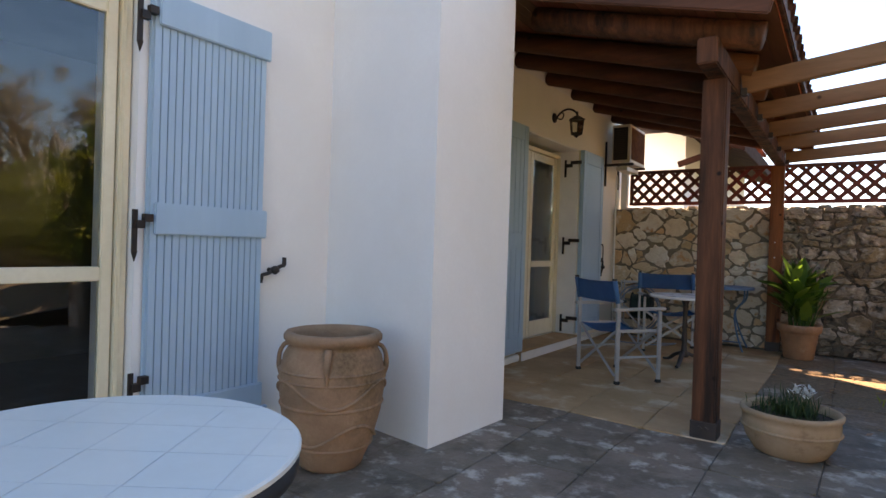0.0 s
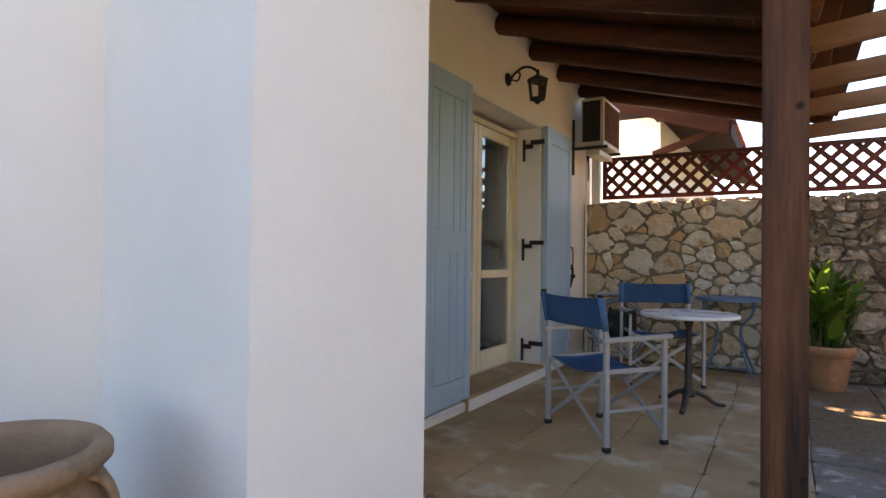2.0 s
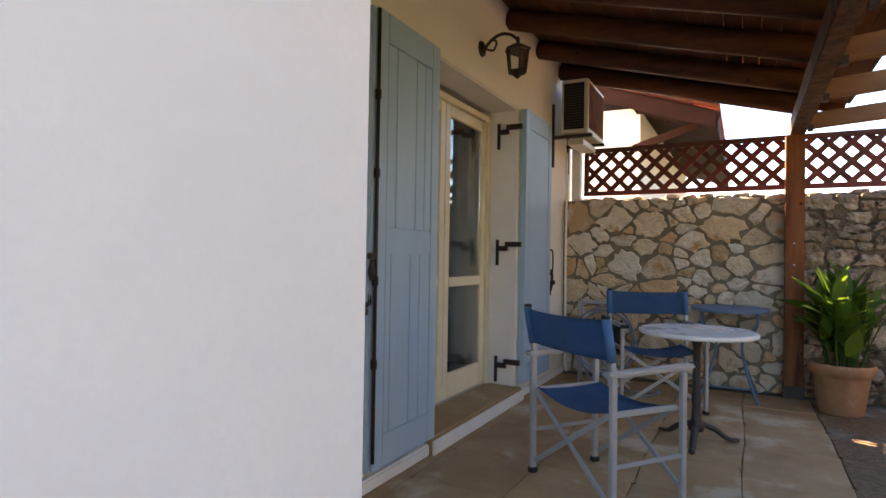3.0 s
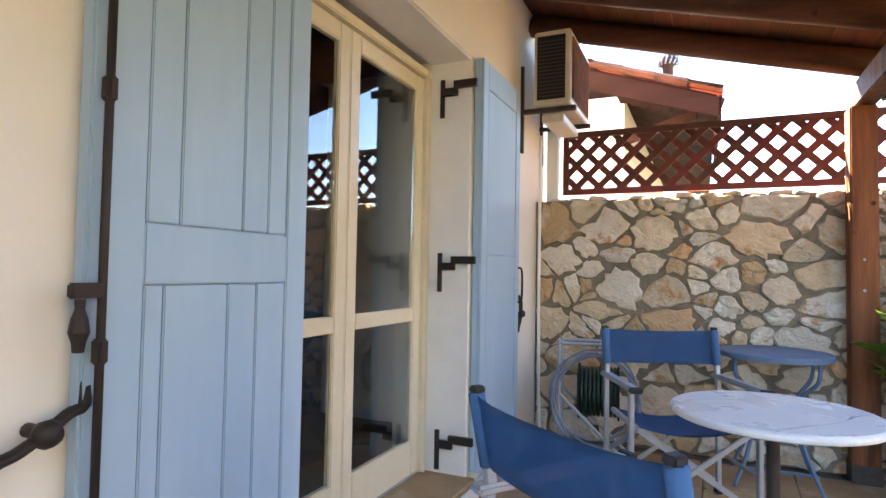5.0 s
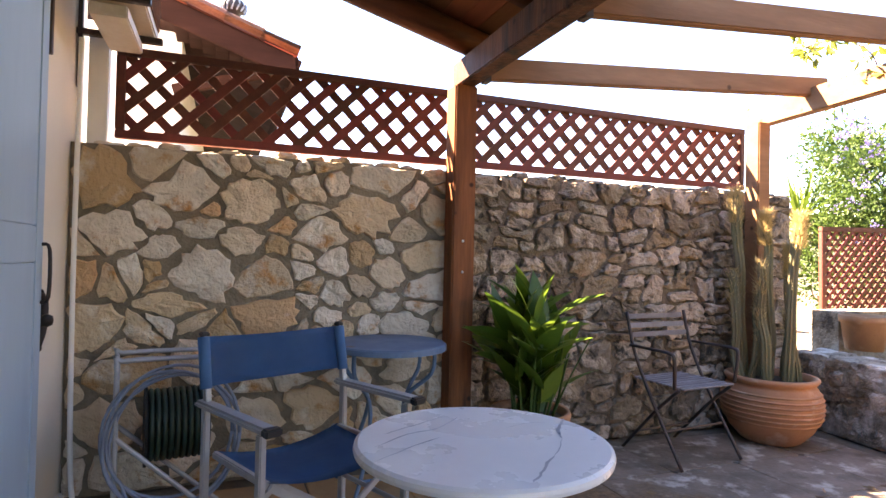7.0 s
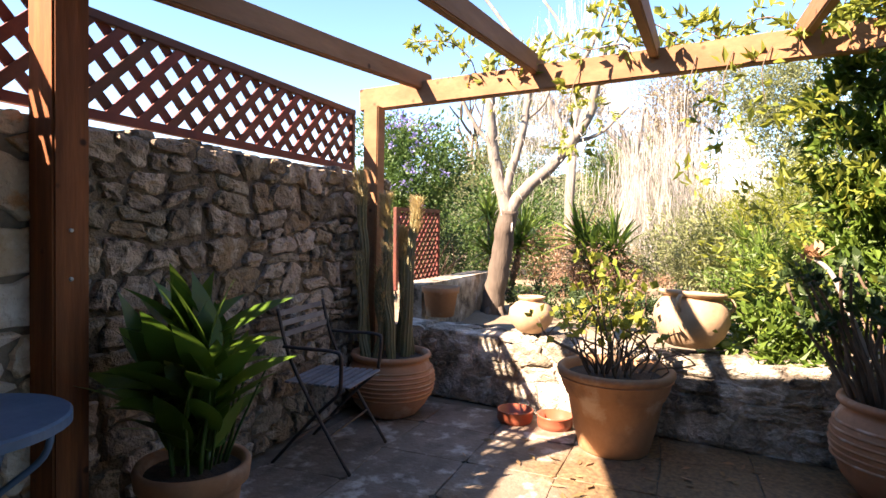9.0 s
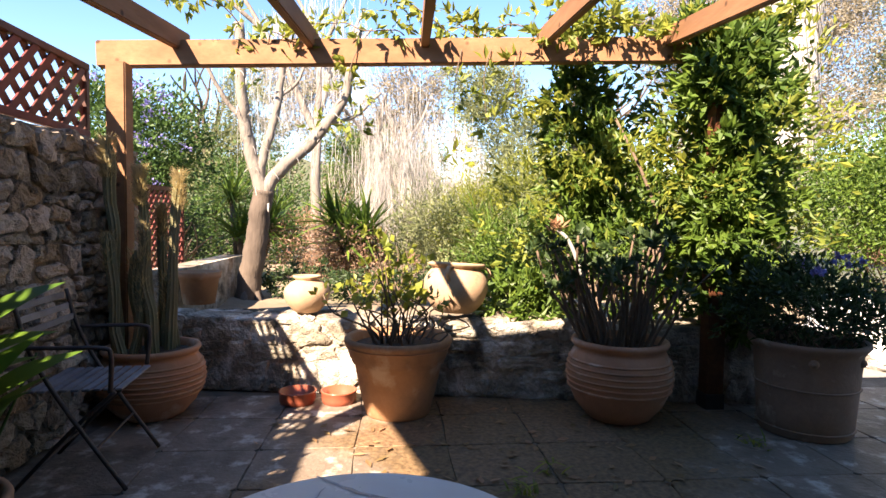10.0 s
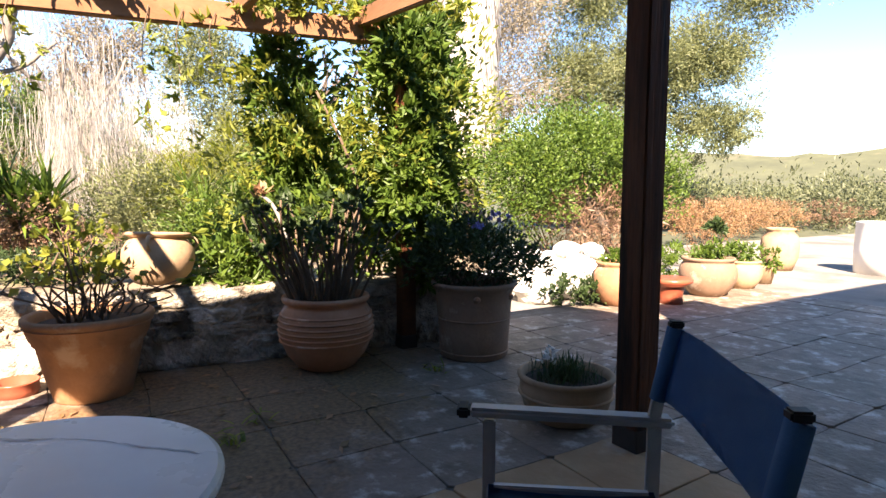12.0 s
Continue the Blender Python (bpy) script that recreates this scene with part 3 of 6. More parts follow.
part("rod_handle", lathe([(0, 0), (0.016, 0), (0.02, 0.03), (0.03, 0.06), (0.024, 0.10), (0.014, 0.13), (0.016, 0.16), (0, 0.16)], 12), IRON, rod).matrix_basis = pose(0.03, 4.135, 1.03) @ Matrix.Scale(0.62, 4)
part("rod_bracket", box(0.01, 0.03, 4.12, 4.185, 1.13, 1.16, 0.004), IRON, rod)
part("edge_strip", box(-0.044, -0.005, 4.165, 4.197, 0.10, 2.36, 0.006), BLUE_PAINT, sh_l)
for z in (2.17, 1.22, 0.27):
    bm = box(-0.222, -0.198, -0.008, 0.004, z - 0.14, z + 0.07)
    box(-0.214, -0.12, -0.02, 0.004, z - 0.022, z + 0.018, bm=bm)
    box(-0.135, 0.0, -0.03, -0.005, z + 0.012, z + 0.052, bm=bm)
    part("hinge", bm, IRON, sh_r, "black wrought iron hinge").location.y = 6.272
part("pull_handle", tube(smooth_curve([(0.01, 7.0, 1.22), (0.035, 7.0, 1.2), (0.035, 7.0, 1.02), (0.01, 7.0, 1.0)], 4), 0.007, 6), IRON, sh_r, "", True)
wall_catch(W2 + 0.002, 4.10, 0.885, 20, "black wrought iron scroll catch holding the shutter")
wall_catch(W2 + 0.002, 7.10, 0.92, 65, "black wrought iron scroll catch holding the shutter")


# ---- paving ----
def hump(x, y):
    return 0.004 * noise.noise((x * 0.9, y * 0.9, 2.0))


bm = bmesh.new()
far = 900
v = [bm.verts.new(p) for p in ((-far, -far, -0.06), (far, -far, -0.06), (far, far, -0.06), (-far, far, -0.06))]
bm.faces.new(v)
structure("ground", bm, FAR_GREEN, "scrubby dry ground running to the horizon", "ground")
structure("pavement_bed", box(-2.9, 2.6, -1.6, 8.0, -0.05, -0.012), JOINT, "dirt and mortar under the paving joints", "pavement")
structure("pavement_concrete", box(-2.9, 7.0, -16.0, -1.603, -0.05, -0.002), CONCRETE, "pale worn concrete yard beside the house", "pavement")
structure("pavement_side", box(2.603, 5.2, -1.6, 2.55, -0.05, -0.006), CONCRETE, "pale worn concrete yard beside the garden", "pavement")


# ---- porch roof ----
def under(x):
    return 2.37 + 0.27 * (-0.30 - x)


porch = thing("porch_roof", "dark stained timber porch roof with round rafters and red tiles", "porch roof", kind="structure")
RY = [3.30, 3.98, 4.66, 5.36, 6.06, 6.78, 7.47]
for y in RY:
    a, b = (-0.16, under(-0.16)), (W2 + 0.01, under(W2 + 0.01))
    if y < 3.4:
        a, b = (-0.04, under(-0.04)), (-1.46, under(-1.46))
    part("rafter", tube([(a[0], y, a[1] + 0.08), ((a[0] + b[0]) / 2, y + 0.01, (a[1] + b[1]) / 2 + 0.08), (b[0], y, b[1] + 0.08)], 0.08, 12), WOOD_DARK if y > 3.4 else WOOD, porch, smooth=True)
tilt = math.degrees(math.atan(0.27))
for i in range(22):
    w = 0.108
    x0, x1 = 0.04 - w * i, 0.04 - w * (i + 1) + 0.004
    x1 = max(x1, W2 + 0.004)
    if x0 <= W2 + 0.01:
        break
    za, zb = under(x0) + 0.168, under(x1) + 0.168
    b = bmesh.new()
    vs = [b.verts.new(p) for p in ((x0, 2.98, za), (x0, 7.60, za), (x1, 7.60, zb), (x1, 2.98, zb), (x0, 2.98, za + 0.02), (x0, 7.60, za + 0.02), (x1, 7.60, zb + 0.02), (x1, 2.98, zb + 0.02))]
    for f in ((0, 1, 2, 3), (7, 6, 5, 4), (0, 4, 5, 1), (1, 5, 6, 2), (2, 6, 7, 3), (3, 7, 4, 0)):
        b.faces.new([vs[k] for k in f])
    part("ceiling_board", b, WOOD_BOARD, porch)
part("eave_beam", beam((-0.30, 3.12, 2.295), (-0.30, 7.64, 2.295), 0.11, 0.15), WOOD, porch)
part("fascia", beam((0.06, 2.96, under(0.06) + 0.255), (0.06, 7.62, under(0.06) + 0.255), 0.03, 0.15), WOOD, porch)
for y in (2.965, 7.615):
    part("barge_board", beam((0.04, y, under(0.04) + 0.17), (W2 + 0.01, y, under(W2) + 0.17), 0.028, 0.15), WOOD_DARK, porch)
tile = bmesh.new()
for k in range(7):
    t = math.pi * k / 6
    for s, r in ((0, 0.085), (1, 0.07)):
        tile.verts.new((0.36 * s, r * math.cos(t), r * 0.75 * math.sin(t)))
tile.verts.ensure_lookup_table()
for k in range(6):
    tile.faces.new([tile.verts[q] for q in (2 * k, 2 * k + 1, 2 * k + 3, 2 * k + 2)])
bmesh.ops.solidify(tile, geom=tile.faces[:], thickness=0.014)
tile_me = bpy.data.meshes.new("roof_tile")
tile.to_mesh(tile_me)
tile.free()
tile_me.materials.append(TILE_RED)
for c in range(26):
    for r in range(8):
        ob = new("roof_tile", tile_me)
        x = 0.09 - 0.33 * r
        ob.parent = porch
        ob.matrix_basis = pose(x, 3.05 + 0.18 * c, under(x) + 0.235 + 0.004 * (c % 3), 0, -tilt, 180 + random.uniform(-2, 2))


def post(name, x, y, top, label, w=0.15, mat=WOOD, shoe=True):
    root = thing(name, label, "post", pose(x, y, 0))
    part("shaft", box(-w / 2, w / 2, -w / 2, w / 2, 0.03, top, 0.008), mat, root)
    if shoe:
        part("metal_shoe", box(-w / 2 - 0.006, w / 2 + 0.006, -w / 2 - 0.006, w / 2 + 0.006, 0.0, 0.11, 0.004), DARK_METAL, root, "dark metal post shoe")
        for s in (-1, 1):
            part("bolt", lathe([(0, 0), (0.011, 0), (0.011, 0.01), (0, 0.012)], 8), DARK_METAL, root).matrix_basis = pose(0.02 * s, -w / 2 - 0.006, 0.07, 90, 0, 0)
    return root


p1 = post("porch_post", -0.31, 3.50, 2.215, "thick square brown-stained pine post of the porch", 0.14)
p2 = post("porch_post", -0.318, 7.57, 2.215, "square pine post against the stone wall, light put into its orange-brown", 0.14, WOOD_LIT)
for z in (1.30, 1.12):
    part("screw", lathe([(0, 0), (0.009, 0), (0.007, 0.006), (0, 0.007)], 8), ALU, p2).matrix_basis = pose(-0.005, -0.07, z, 90, 0, 0)
part("joist_hanger", box(0.04, 0.055, -0.03, 0.05, 2.12, 2.21, 0.003), DARK_METAL, p1)

# ---- pergola ----
pergola = thing("pergola", "weathered orange pine pergola with a long outer beam", "pergola", kind="structure")
BX0, BX1, BZ0, BZ1 = 2.19, 2.02, 2.335, 2.50


def bx(y):
    return BX0 + (7.6 - y) / 4.6 * (BX1 - BX0)


def bz(y):
    return BZ0 + (7.6 - y) / 4.6 * (BZ1 - BZ0)


part("outer_beam", beam((bx(7.75), 7.75, bz(7.75)), (bx(3.3), 3.3, bz(3.3)), 0.08, 0.17), WOOD_PALE, pergola)
for y, slew in ((3.88, 0.1), (4.75, 0.1), (5.56, 0.1), (6.32, 0.15), (7.19, 0.26)):
    part("rafter", beam((-0.235, y + slew, 2.30), (bx(y) + 0.12, y + 0.03, bz(y) + 0.10), 0.055, 0.13), WOOD_PALE, pergola)
    part("joist_hanger", box(-0.238, -0.20, y + slew - 0.035, y + slew + 0.035, 2.222, 2.27, 0.003), DARK_METAL, pergola)
post("pergola_post", 2.06, 7.56, 2.245, "square weathered pine pergola post behind the cacti", 0.12, WOOD_PALE)
post("pergola_post", 1.90, 3.60, 2.36, "square dark pergola post overgrown by a climber", 0.12, WOOD_DARK)


# ---- lattice ----
def lattice(name, label, x0, x1, z0, z1, pitch, m, slat=0.042):
    root = thing(name, label, "lattice fence", m)
    for lo, hi in ((z0, z0 + 0.045), (z1 - 0.045, z1)):
        part("rail", box(x0, x1, -0.022, 0.022, lo, hi, 0.004), LATTICE, root)
    for x in (x0, x1 - 0.045):
        part("end_post", box(x, x + 0.045, -0.02, 0.02, z0 + 0.046, z1 - 0.046, 0.004), LATTICE, root)
    lo, hi = z0 + 0.03, z1 - 0.03
    h = hi - lo
    for way, yy in ((1, -0.008), (-1, 0.008)):
        x = x0 - h
        while x < x1:
            a, b = (x, lo), (x + h, hi)
            if a[0] < x0 + 0.02:
                a = (x0 + 0.02, lo + (x0 + 0.02 - x))
            if b[0] > x1 - 0.02:
                b = (x1 - 0.02, lo + (x1 - 0.02 - x))
            if b[0] - a[0] > 0.03:
                if way < 0:
                    a, b = (x0 + x1 - a[0], a[1]), (x0 + x1 - b[0], b[1])
                part("slat", beam((a[0], yy, a[1]), (b[0], yy, b[1]), 0.012, slat, 0), LATTICE, root)
            x += pitch
    return root


lattice("lattice_fence", "red-brown diagonal wooden lattice panel on top of the stone wall", -2.17, 2.24, 1.79, 2.275, 0.168, pose(0, 7.85, 0), 0.048)
lattice("lattice_fence", "weathered red-brown lattice panel leaning at the garden edge", 0, 1.0, 0.0, 0.86, 0.10, pose(3.5, 8.1, 0.70, 0, -1, -4), 0.028)
tagged(part("fence_post", box(-2.29, -2.20, 7.80, 7.89, 1.72, 2.30, 0.006), WHITE_PAINT), "white painted post at the lattice end", "post")


# ---- pots ----
def pot(name, label, profile, m, mat, rings=(), soil=None, wobble=0.004, parts=None):
    """A turned clay vessel; rings are (radius, height, thickness) of raised bands."""
    root = thing(name, label, "plant pot" if soil else "jar", m)
    body = part("body", lathe(profile, 44, wobble), mat, root, smooth=True)
    for r, z, t in rings:
        part("band", lathe([(r - 0.01, z - t), (r + 0.004, z - t * 0.7), (r + 0.009, z), (r + 0.004, z + t * 0.7), (r - 0.01, z + t)], 40), mat, root, smooth=True)
    if soil:
        r, z = soil
        part("soil", lathe([(0, z + 0.015), (r * 0.5, z + 0.012), (r, z)], 28, 0.008), SOIL, root, "dark dry potting soil", True)
    return root


def handle(root, az, pts, r, mat):
    p = part("handle", tube(smooth_curve([(x, 0, z) for x, z in pts]), r, 10, flat=0.6), mat, root, "", True)
    p.matrix_basis = pose(0, 0, 0, 0, 0, az)


def wave(root, r_of_z, z0, amp, n, mat, phase=0.0):
    pts = []
    for k in range(97):
        t = 2 * math.pi * k / 96
        z = z0 + amp * math.cos(n * t + phase)
        r = r_of_z(z) + 0.004
        pts.append((r * math.cos(t), r * math.sin(t), z))
    part("rope_band", tube(pts, 0.009, 6), mat, root, "raised rope-like clay band", True)


JAR = [(0, 0), (0.145, 0), (0.165, 0.02), (0.215, 0.14), (0.25, 0.28), (0.266, 0.40), (0.266, 0.49), (0.252, 0.565), (0.228, 0.605), (0.220, 0.62), (0.235, 0.632), (0.25, 0.65), (0.25, 0.668), (0.236, 0.685), (0.212, 0.685), (0.2, 0.66), (0.2, 0.60), (0.225, 0.48), (0.21, 0.2), (0.1, 0.05), (0, 0.05)]


def jar_r(z):
    pr = JAR[1:9]
    for (r0, z0), (r1, z1) in zip(pr, pr[1:]):
        if z0 <= z <= z1:
            return r0 + (r1 - r0) * (z - z0) / max(1e-6, z1 - z0)
    return 0.3


jar = pot("storage_jar", "large old buff clay storage jar with black lichen, empty", JAR, pose(-1.77, 1.72, 0, 0, 0, 25), CLAY_OLD, [(jar_r(0.33), 0.33, 0.012), (jar_r(0.50), 0.50, 0.008), (jar_r(0.455), 0.455, 0.008), (jar_r(0.125), 0.125, 0.01)])
for a in (-75, 15, 105, 195):
    handle(jar, a, [(0.215, 0.62), (0.247, 0.612), (0.268, 0.575), (0.272, 0.52), (0.252, 0.455)], 0.018, CLAY_OLD)
wave(jar, jar_r, 0.40, 0.055, 3, CLAY_OLD, 0.4)
wave(jar, jar_r, 0.20, 0.05, 3, CLAY_OLD, 2.0)

BOWL = [(0, 0), (0.18, 0), (0.20, 0.015), (0.245, 0.09), (0.265, 0.17), (0.268, 0.225), (0.262, 0.25), (0.278, 0.265), (0.283, 0.285), (0.272, 0.30), (0.255, 0.295), (0.245, 0.25), (0.24, 0.2), (0, 0.2)]
bowl = pot("bowl_planter", "low round buff clay planter with fine dark grass", BOWL, pose(0.14, 3.53, 0) @ Matrix.Diagonal((0.94, 0.94, 0.86, 1)), CLAY_PALE, [(0.268, 0.17, 0.012)], (0.243, 0.245))
part("grass", joined(*[blades(60, 0.10, 0.005, 40 + k, (0.0, 0.7), 0.3, 2, (0.16 * math.cos(k * 0.9) * (k % 5) / 4, 0.16 * math.sin(k * 0.9) * (k % 5) / 4, 0.245), 0.04) for k in range(14)]), LEAF_DARK, bowl, "fine dark green grass")
for foot, tip, petals, size, seed in [((0.09, 0.04, 0.24), (0.10, 0.04, 0.40), 24, 0.05, 5), ((0.02, 0.11, 0.24), (0.02, 0.12, 0.39), 20, 0.045, 6)]:
    part("flower", blades(petals, size, size * 0.4, seed, (0.3, 1.3), 0.3, 2, tip), WHITE_FLOWER, bowl, "small white flower")
    part("flower_stalk", tube([foot, tip], 0.002, 5), LEAF_DARK, bowl)

POT_A = [(0, 0), (0.20, 0), (0.212, 0.012), (0.245, 0.14), (0.285, 0.335), (0.30, 0.345), (0.302, 0.36), (0.315, 0.38), (0.338, 0.46), (0.352, 0.475), (0.352, 0.50), (0.338, 0.512), (0.31, 0.50), (0.295, 0.46), (0.27, 0.40), (0, 0.40)]
pot_a = pot("flower_pot", "big tapered terracotta pot with a woody geranium, half in sunlight", POT_A, pose(1.90, 5.755, 0), CLAY, [(0.335, 0.452, 0.006)], (0.285, 0.455))
ROUND = [(0, 0), (0.17, 0), (0.195, 0.015), (0.265, 0.10), (0.31, 0.20), (0.322, 0.28), (0.312, 0.36), (0.28, 0.425), (0.265, 0.44), (0.285, 0.455), (0.297, 0.475), (0.29, 0.495), (0.265, 0.495), (0.25, 0.45), (0.25, 0.40), (0, 0.40)]


def belly(z):
    pr = ROUND[1:8]
    for (r0, z0), (r1, z1) in zip(pr, pr[1:]):
        if z0 <= z <= z1:
            return r0 + (r1 - r0) * (z - z0) / max(1e-6, z1 - z0)
    return 0.28


grooves = [(belly(z), z, 0.009) for z in (0.20, 0.235, 0.27, 0.305, 0.34, 0.375)]
pot_b = pot("flower_pot", "round ribbed terracotta pot with tall woody succulent stems", ROUND, pose(1.75, 4.32, 0) @ Matrix.Scale(1.04, 4), CLAY, grooves, (0.255, 0.445))
POT_C = [(0, 0), (0.245, 0), (0.258, 0.012), (0.272, 0.2), (0.285, 0.40), (0.292, 0.50), (0.315, 0.53), (0.33, 0.55), (0.325, 0.575), (0.30, 0.57), (0.275, 0.5), (0.27, 0.48), (0, 0.48)]
pot_c = pot("flower_pot", "tall straight dusty terracotta pot with a blue-flowered shrub", POT_C, pose(1.46, 3.245, 0), CLAY_BROWN, [(0.262, 0.05, 0.006), (0.279, 0.3, 0.006)], (0.285, 0.51))
for a in (150, 215):
    part("boss", lathe([(0, 0.03), (0.02, 0.02), (0.03, 0)], 10), CLAY_BROWN, pot_c).matrix_basis = pose(0.285 * math.cos(radians(a)), 0.285 * math.sin(radians(a)), 0.47, 0, 90, a)
CACP = [(r * 0.98, z * 0.90) for r, z in ROUND]
pot_d = pot("flower_pot", "round ribbed terracotta pot holding tall column cacti", CACP, pose(1.93, 7.32, 0, 0, 0, 40), CLAY, [(belly(z) * 0.98, z * 0.9, 0.009) for z in (0.17, 0.205, 0.24, 0.275, 0.31, 0.345, 0.38)], (0.245, 0.40))
POT_E = [(0, 0), (0.14, 0), (0.148, 0.01), (0.185, 0.28), (0.20, 0.30), (0.215, 0.31), (0.222, 0.37), (0.215, 0.385), (0.195, 0.38), (0.18, 0.33), (0, 0.31)]
pot_e = pot("flower_pot", "terracotta pot with a broad-leaved ginger plant at the stone wall", POT_E, pose(-0.03, 7.20, 0), CLAY, [], (0.185, 0.345))

for (x, y, lab, r) in ((2.12, 6.44, "low red glazed clay dish on the paving, in shade", 0.125), (2.12, 6.16, "low terracotta dish on the paving, in sunlight", 0.12)):
    d = thing("clay_dish", lab, "dish", pose(x, y, 0.0), "dishes by the low wall")
    part("body", lathe([(0, 0), (r * 0.86, 0), (r * 0.92, 0.006), (r, 0.035), (r * 0.99, 0.075), (r * 1.03, 0.08), (r * 1.03, 0.09), (r * 0.95, 0.09), (r * 0.92, 0.03), (0, 0.025)], 36, 0.002), CLAY_RED, d, smooth=True)

# vases on the low wall
VASE1 = [(0, 0), (0.08, 0), (0.10, 0.012), (0.15, 0.07), (0.172, 0.13), (0.165, 0.18), (0.12, 0.225), (0.085, 0.24), (0.085, 0.25), (0.105, 0.262), (0.105, 0.275), (0.085, 0.275), (0.07, 0.25), (0.10, 0.2), (0.12, 0.1), (0, 0.03)]
pot("clay_vase", "squat pale clay vase on the low wall, sunlit", VASE1, pose(2.54, 6.44, 0.565), CLAY_PALE)
VASE2 = [(0, 0), (0.12, 0), (0.15, 0.012), (0.215, 0.09), (0.245, 0.18), (0.24, 0.25), (0.205, 0.31), (0.185, 0.325), (0.19, 0.34), (0.215, 0.35), (0.22, 0.365), (0.205, 0.375), (0.18, 0.37), (0.165, 0.33), (0.2, 0.2), (0, 0.05)]
vase2 = pot("clay_vase", "wide pale clay urn with small handles, sunlit", VASE2, pose(2.44, 5.33, 0.575, 4, 3, 20), CLAY_PALE)
for a in (20, 140, 260):
    handle(vase2, a, [(0.19, 0.345), (0.245, 0.335), (0.265, 0.29), (0.235, 0.245)], 0.016, CLAY_PALE)
pot("flower_pot", "brown terracotta pot at the end of the low wall", [(0, 0), (0.12, 0), (0.15, 0.2), (0.165, 0.21), (0.17, 0.26), (0.15, 0.26), (0.13, 0.2), (0, 0.2)], pose(2.95, 7.36, 0.57), CLAY, [], (0.14, 0.22))

# pots along the yard
far_pots = [
    (2.08, 0.1, "squat red clay stand in the yard", [(0, 0), (0.14, 0), (0.13, 0.08), (0.15, 0.2), (0.23, 0.24), (0.24, 0.28), (0.2, 0.29), (0, 0.27)], CLAY_RED, None),
    (2.2, -0.75, "round terracotta pot with trailing green plant in the yard", [(r * 1.05, z * 0.95) for r, z in ROUND], CLAY_BROWN, (0.26, 0.42)),
    (2.3, -1.65, "small buff clay pot with green plant in the yard", [(r * 0.75, z * 0.75) for r, z in ROUND], CLAY_PALE, (0.18, 0.33)),
    (2.4, -2.3, "small yellow clay pot in the yard", [(0, 0), (0.12, 0), (0.16, 0.2), (0.18, 0.22), (0.18, 0.26), (0.15, 0.26), (0.13, 0.2), (0, 0.2)], CLAY_PALE, (0.14, 0.22)),
    (3.1, -4.0, "tall buff clay jar in full sun", [(0, 0), (0.2, 0), (0.27, 0.20), (0.29, 0.4), (0.27, 0.55), (0.20, 0.64), (0.22, 0.66), (0.235, 0.69), (0.2, 0.70), (0.17, 0.64), (0, 0.6)], CLAY_PALE, None),
    (2.0, -4.9, "white painted drum in the yard", [(0, 0), (0.36, 0), (0.37, 0.4), (0.36, 0.8), (0.37, 0.82), (0.33, 0.82), (0.3, 0.75), (0, 0.7)], WHITE_PAINT, None),
    (2.3, 0.70, "terracotta pot with pink flowers behind the rocks", [(r * 0.9, z) for r, z in ROUND], CLAY, (0.22, 0.44)),
]
for x, y, lab, pr, mat, soil in far_pots:
    f = pot("yard_pot", lab, pr, pose(x, y, 0), mat, [], soil)
    if soil:
        part("plant", leaves([(0, 0, soil[1] + 0.12, 0.24, 0.24, 0.16, 420)], 0.07, 0.03, int(abs(y) * 10)), LEAF_BRIGHT, f, "trailing green leaves")


# ---- plants in the pots ----
def stalks(n, r0, h, seed, origin, spread, thick=0.008, lean=0.35, kink=0.05):
    rng = random.Random(seed)
    bm, tips = bmesh.new(), []
    for _ in range(n):
        a, q = rng.uniform(0, 6.283), r0 * math.sqrt(rng.random())
        p = Vector(origin) + Vector((q * math.cos(a), q * math.sin(a), 0))
        d = Vector((math.cos(a) * lean * q / r0 * rng.uniform(0.4, 1.3), math.sin(a) * lean * q / r0 * rng.uniform(0.4, 1.3), 1)).normalized()
        ln = h * rng.uniform(0.55, 1.0)
        pts = [p + d * ln * t + Vector((rng.uniform(-kink, kink), rng.uniform(-kink, kink), 0)) * t * spread for t in (0, 0.33, 0.66, 1)]
        tube(smooth_curve(pts, 3), thick * rng.uniform(0.7, 1.2), 6, bm, 0.55)
        tips.append(pts[-1])
    return bm, tips


bm, tips = stalks(24, 0.22, 0.48, 3, (0, 0, 0.44), 1.8, 0.008, 0.95, 0.09)
part("stem", bm, STEM, pot_a, "bare brown woody stems", True)
part("foliage", leaves([(t.x, t.y, t.z, 0.07, 0.07, 0.05, 8) for t in tips], 0.05, 0.045, 11, 0.5), LEAF_YELLOW, pot_a, "yellow-green geranium leaves")
bm, tips2 = stalks(8, 0.1, 0.72, 31, (0.03, 0.05, 0.46), 1.4, 0.008, 0.35, 0.06)
part("stem", bm, STEM, pot_a, "", True)
part("foliage", leaves([(t.x, t.y, t.z - 0.05, 0.10, 0.10, 0.14, 18) for t in tips2], 0.055, 0.05, 12, 0.4), LEAF_YELLOW, pot_a)

bm, tips = stalks(52, 0.22, 0.74, 4, (0, 0, 0.44), 1.2, 0.012, 0.48, 0.06)
part("stem", bm, STEM, pot_b, "dense dark upright woody stems", True)
part("foliage", leaves([(t.x, t.y, t.z, 0.07, 0.07, 0.04, 22) for t in tips], 0.055, 0.035, 13, 0.6), LEAF_DARK, pot_b, "dark leaf rosettes at the stem tips")
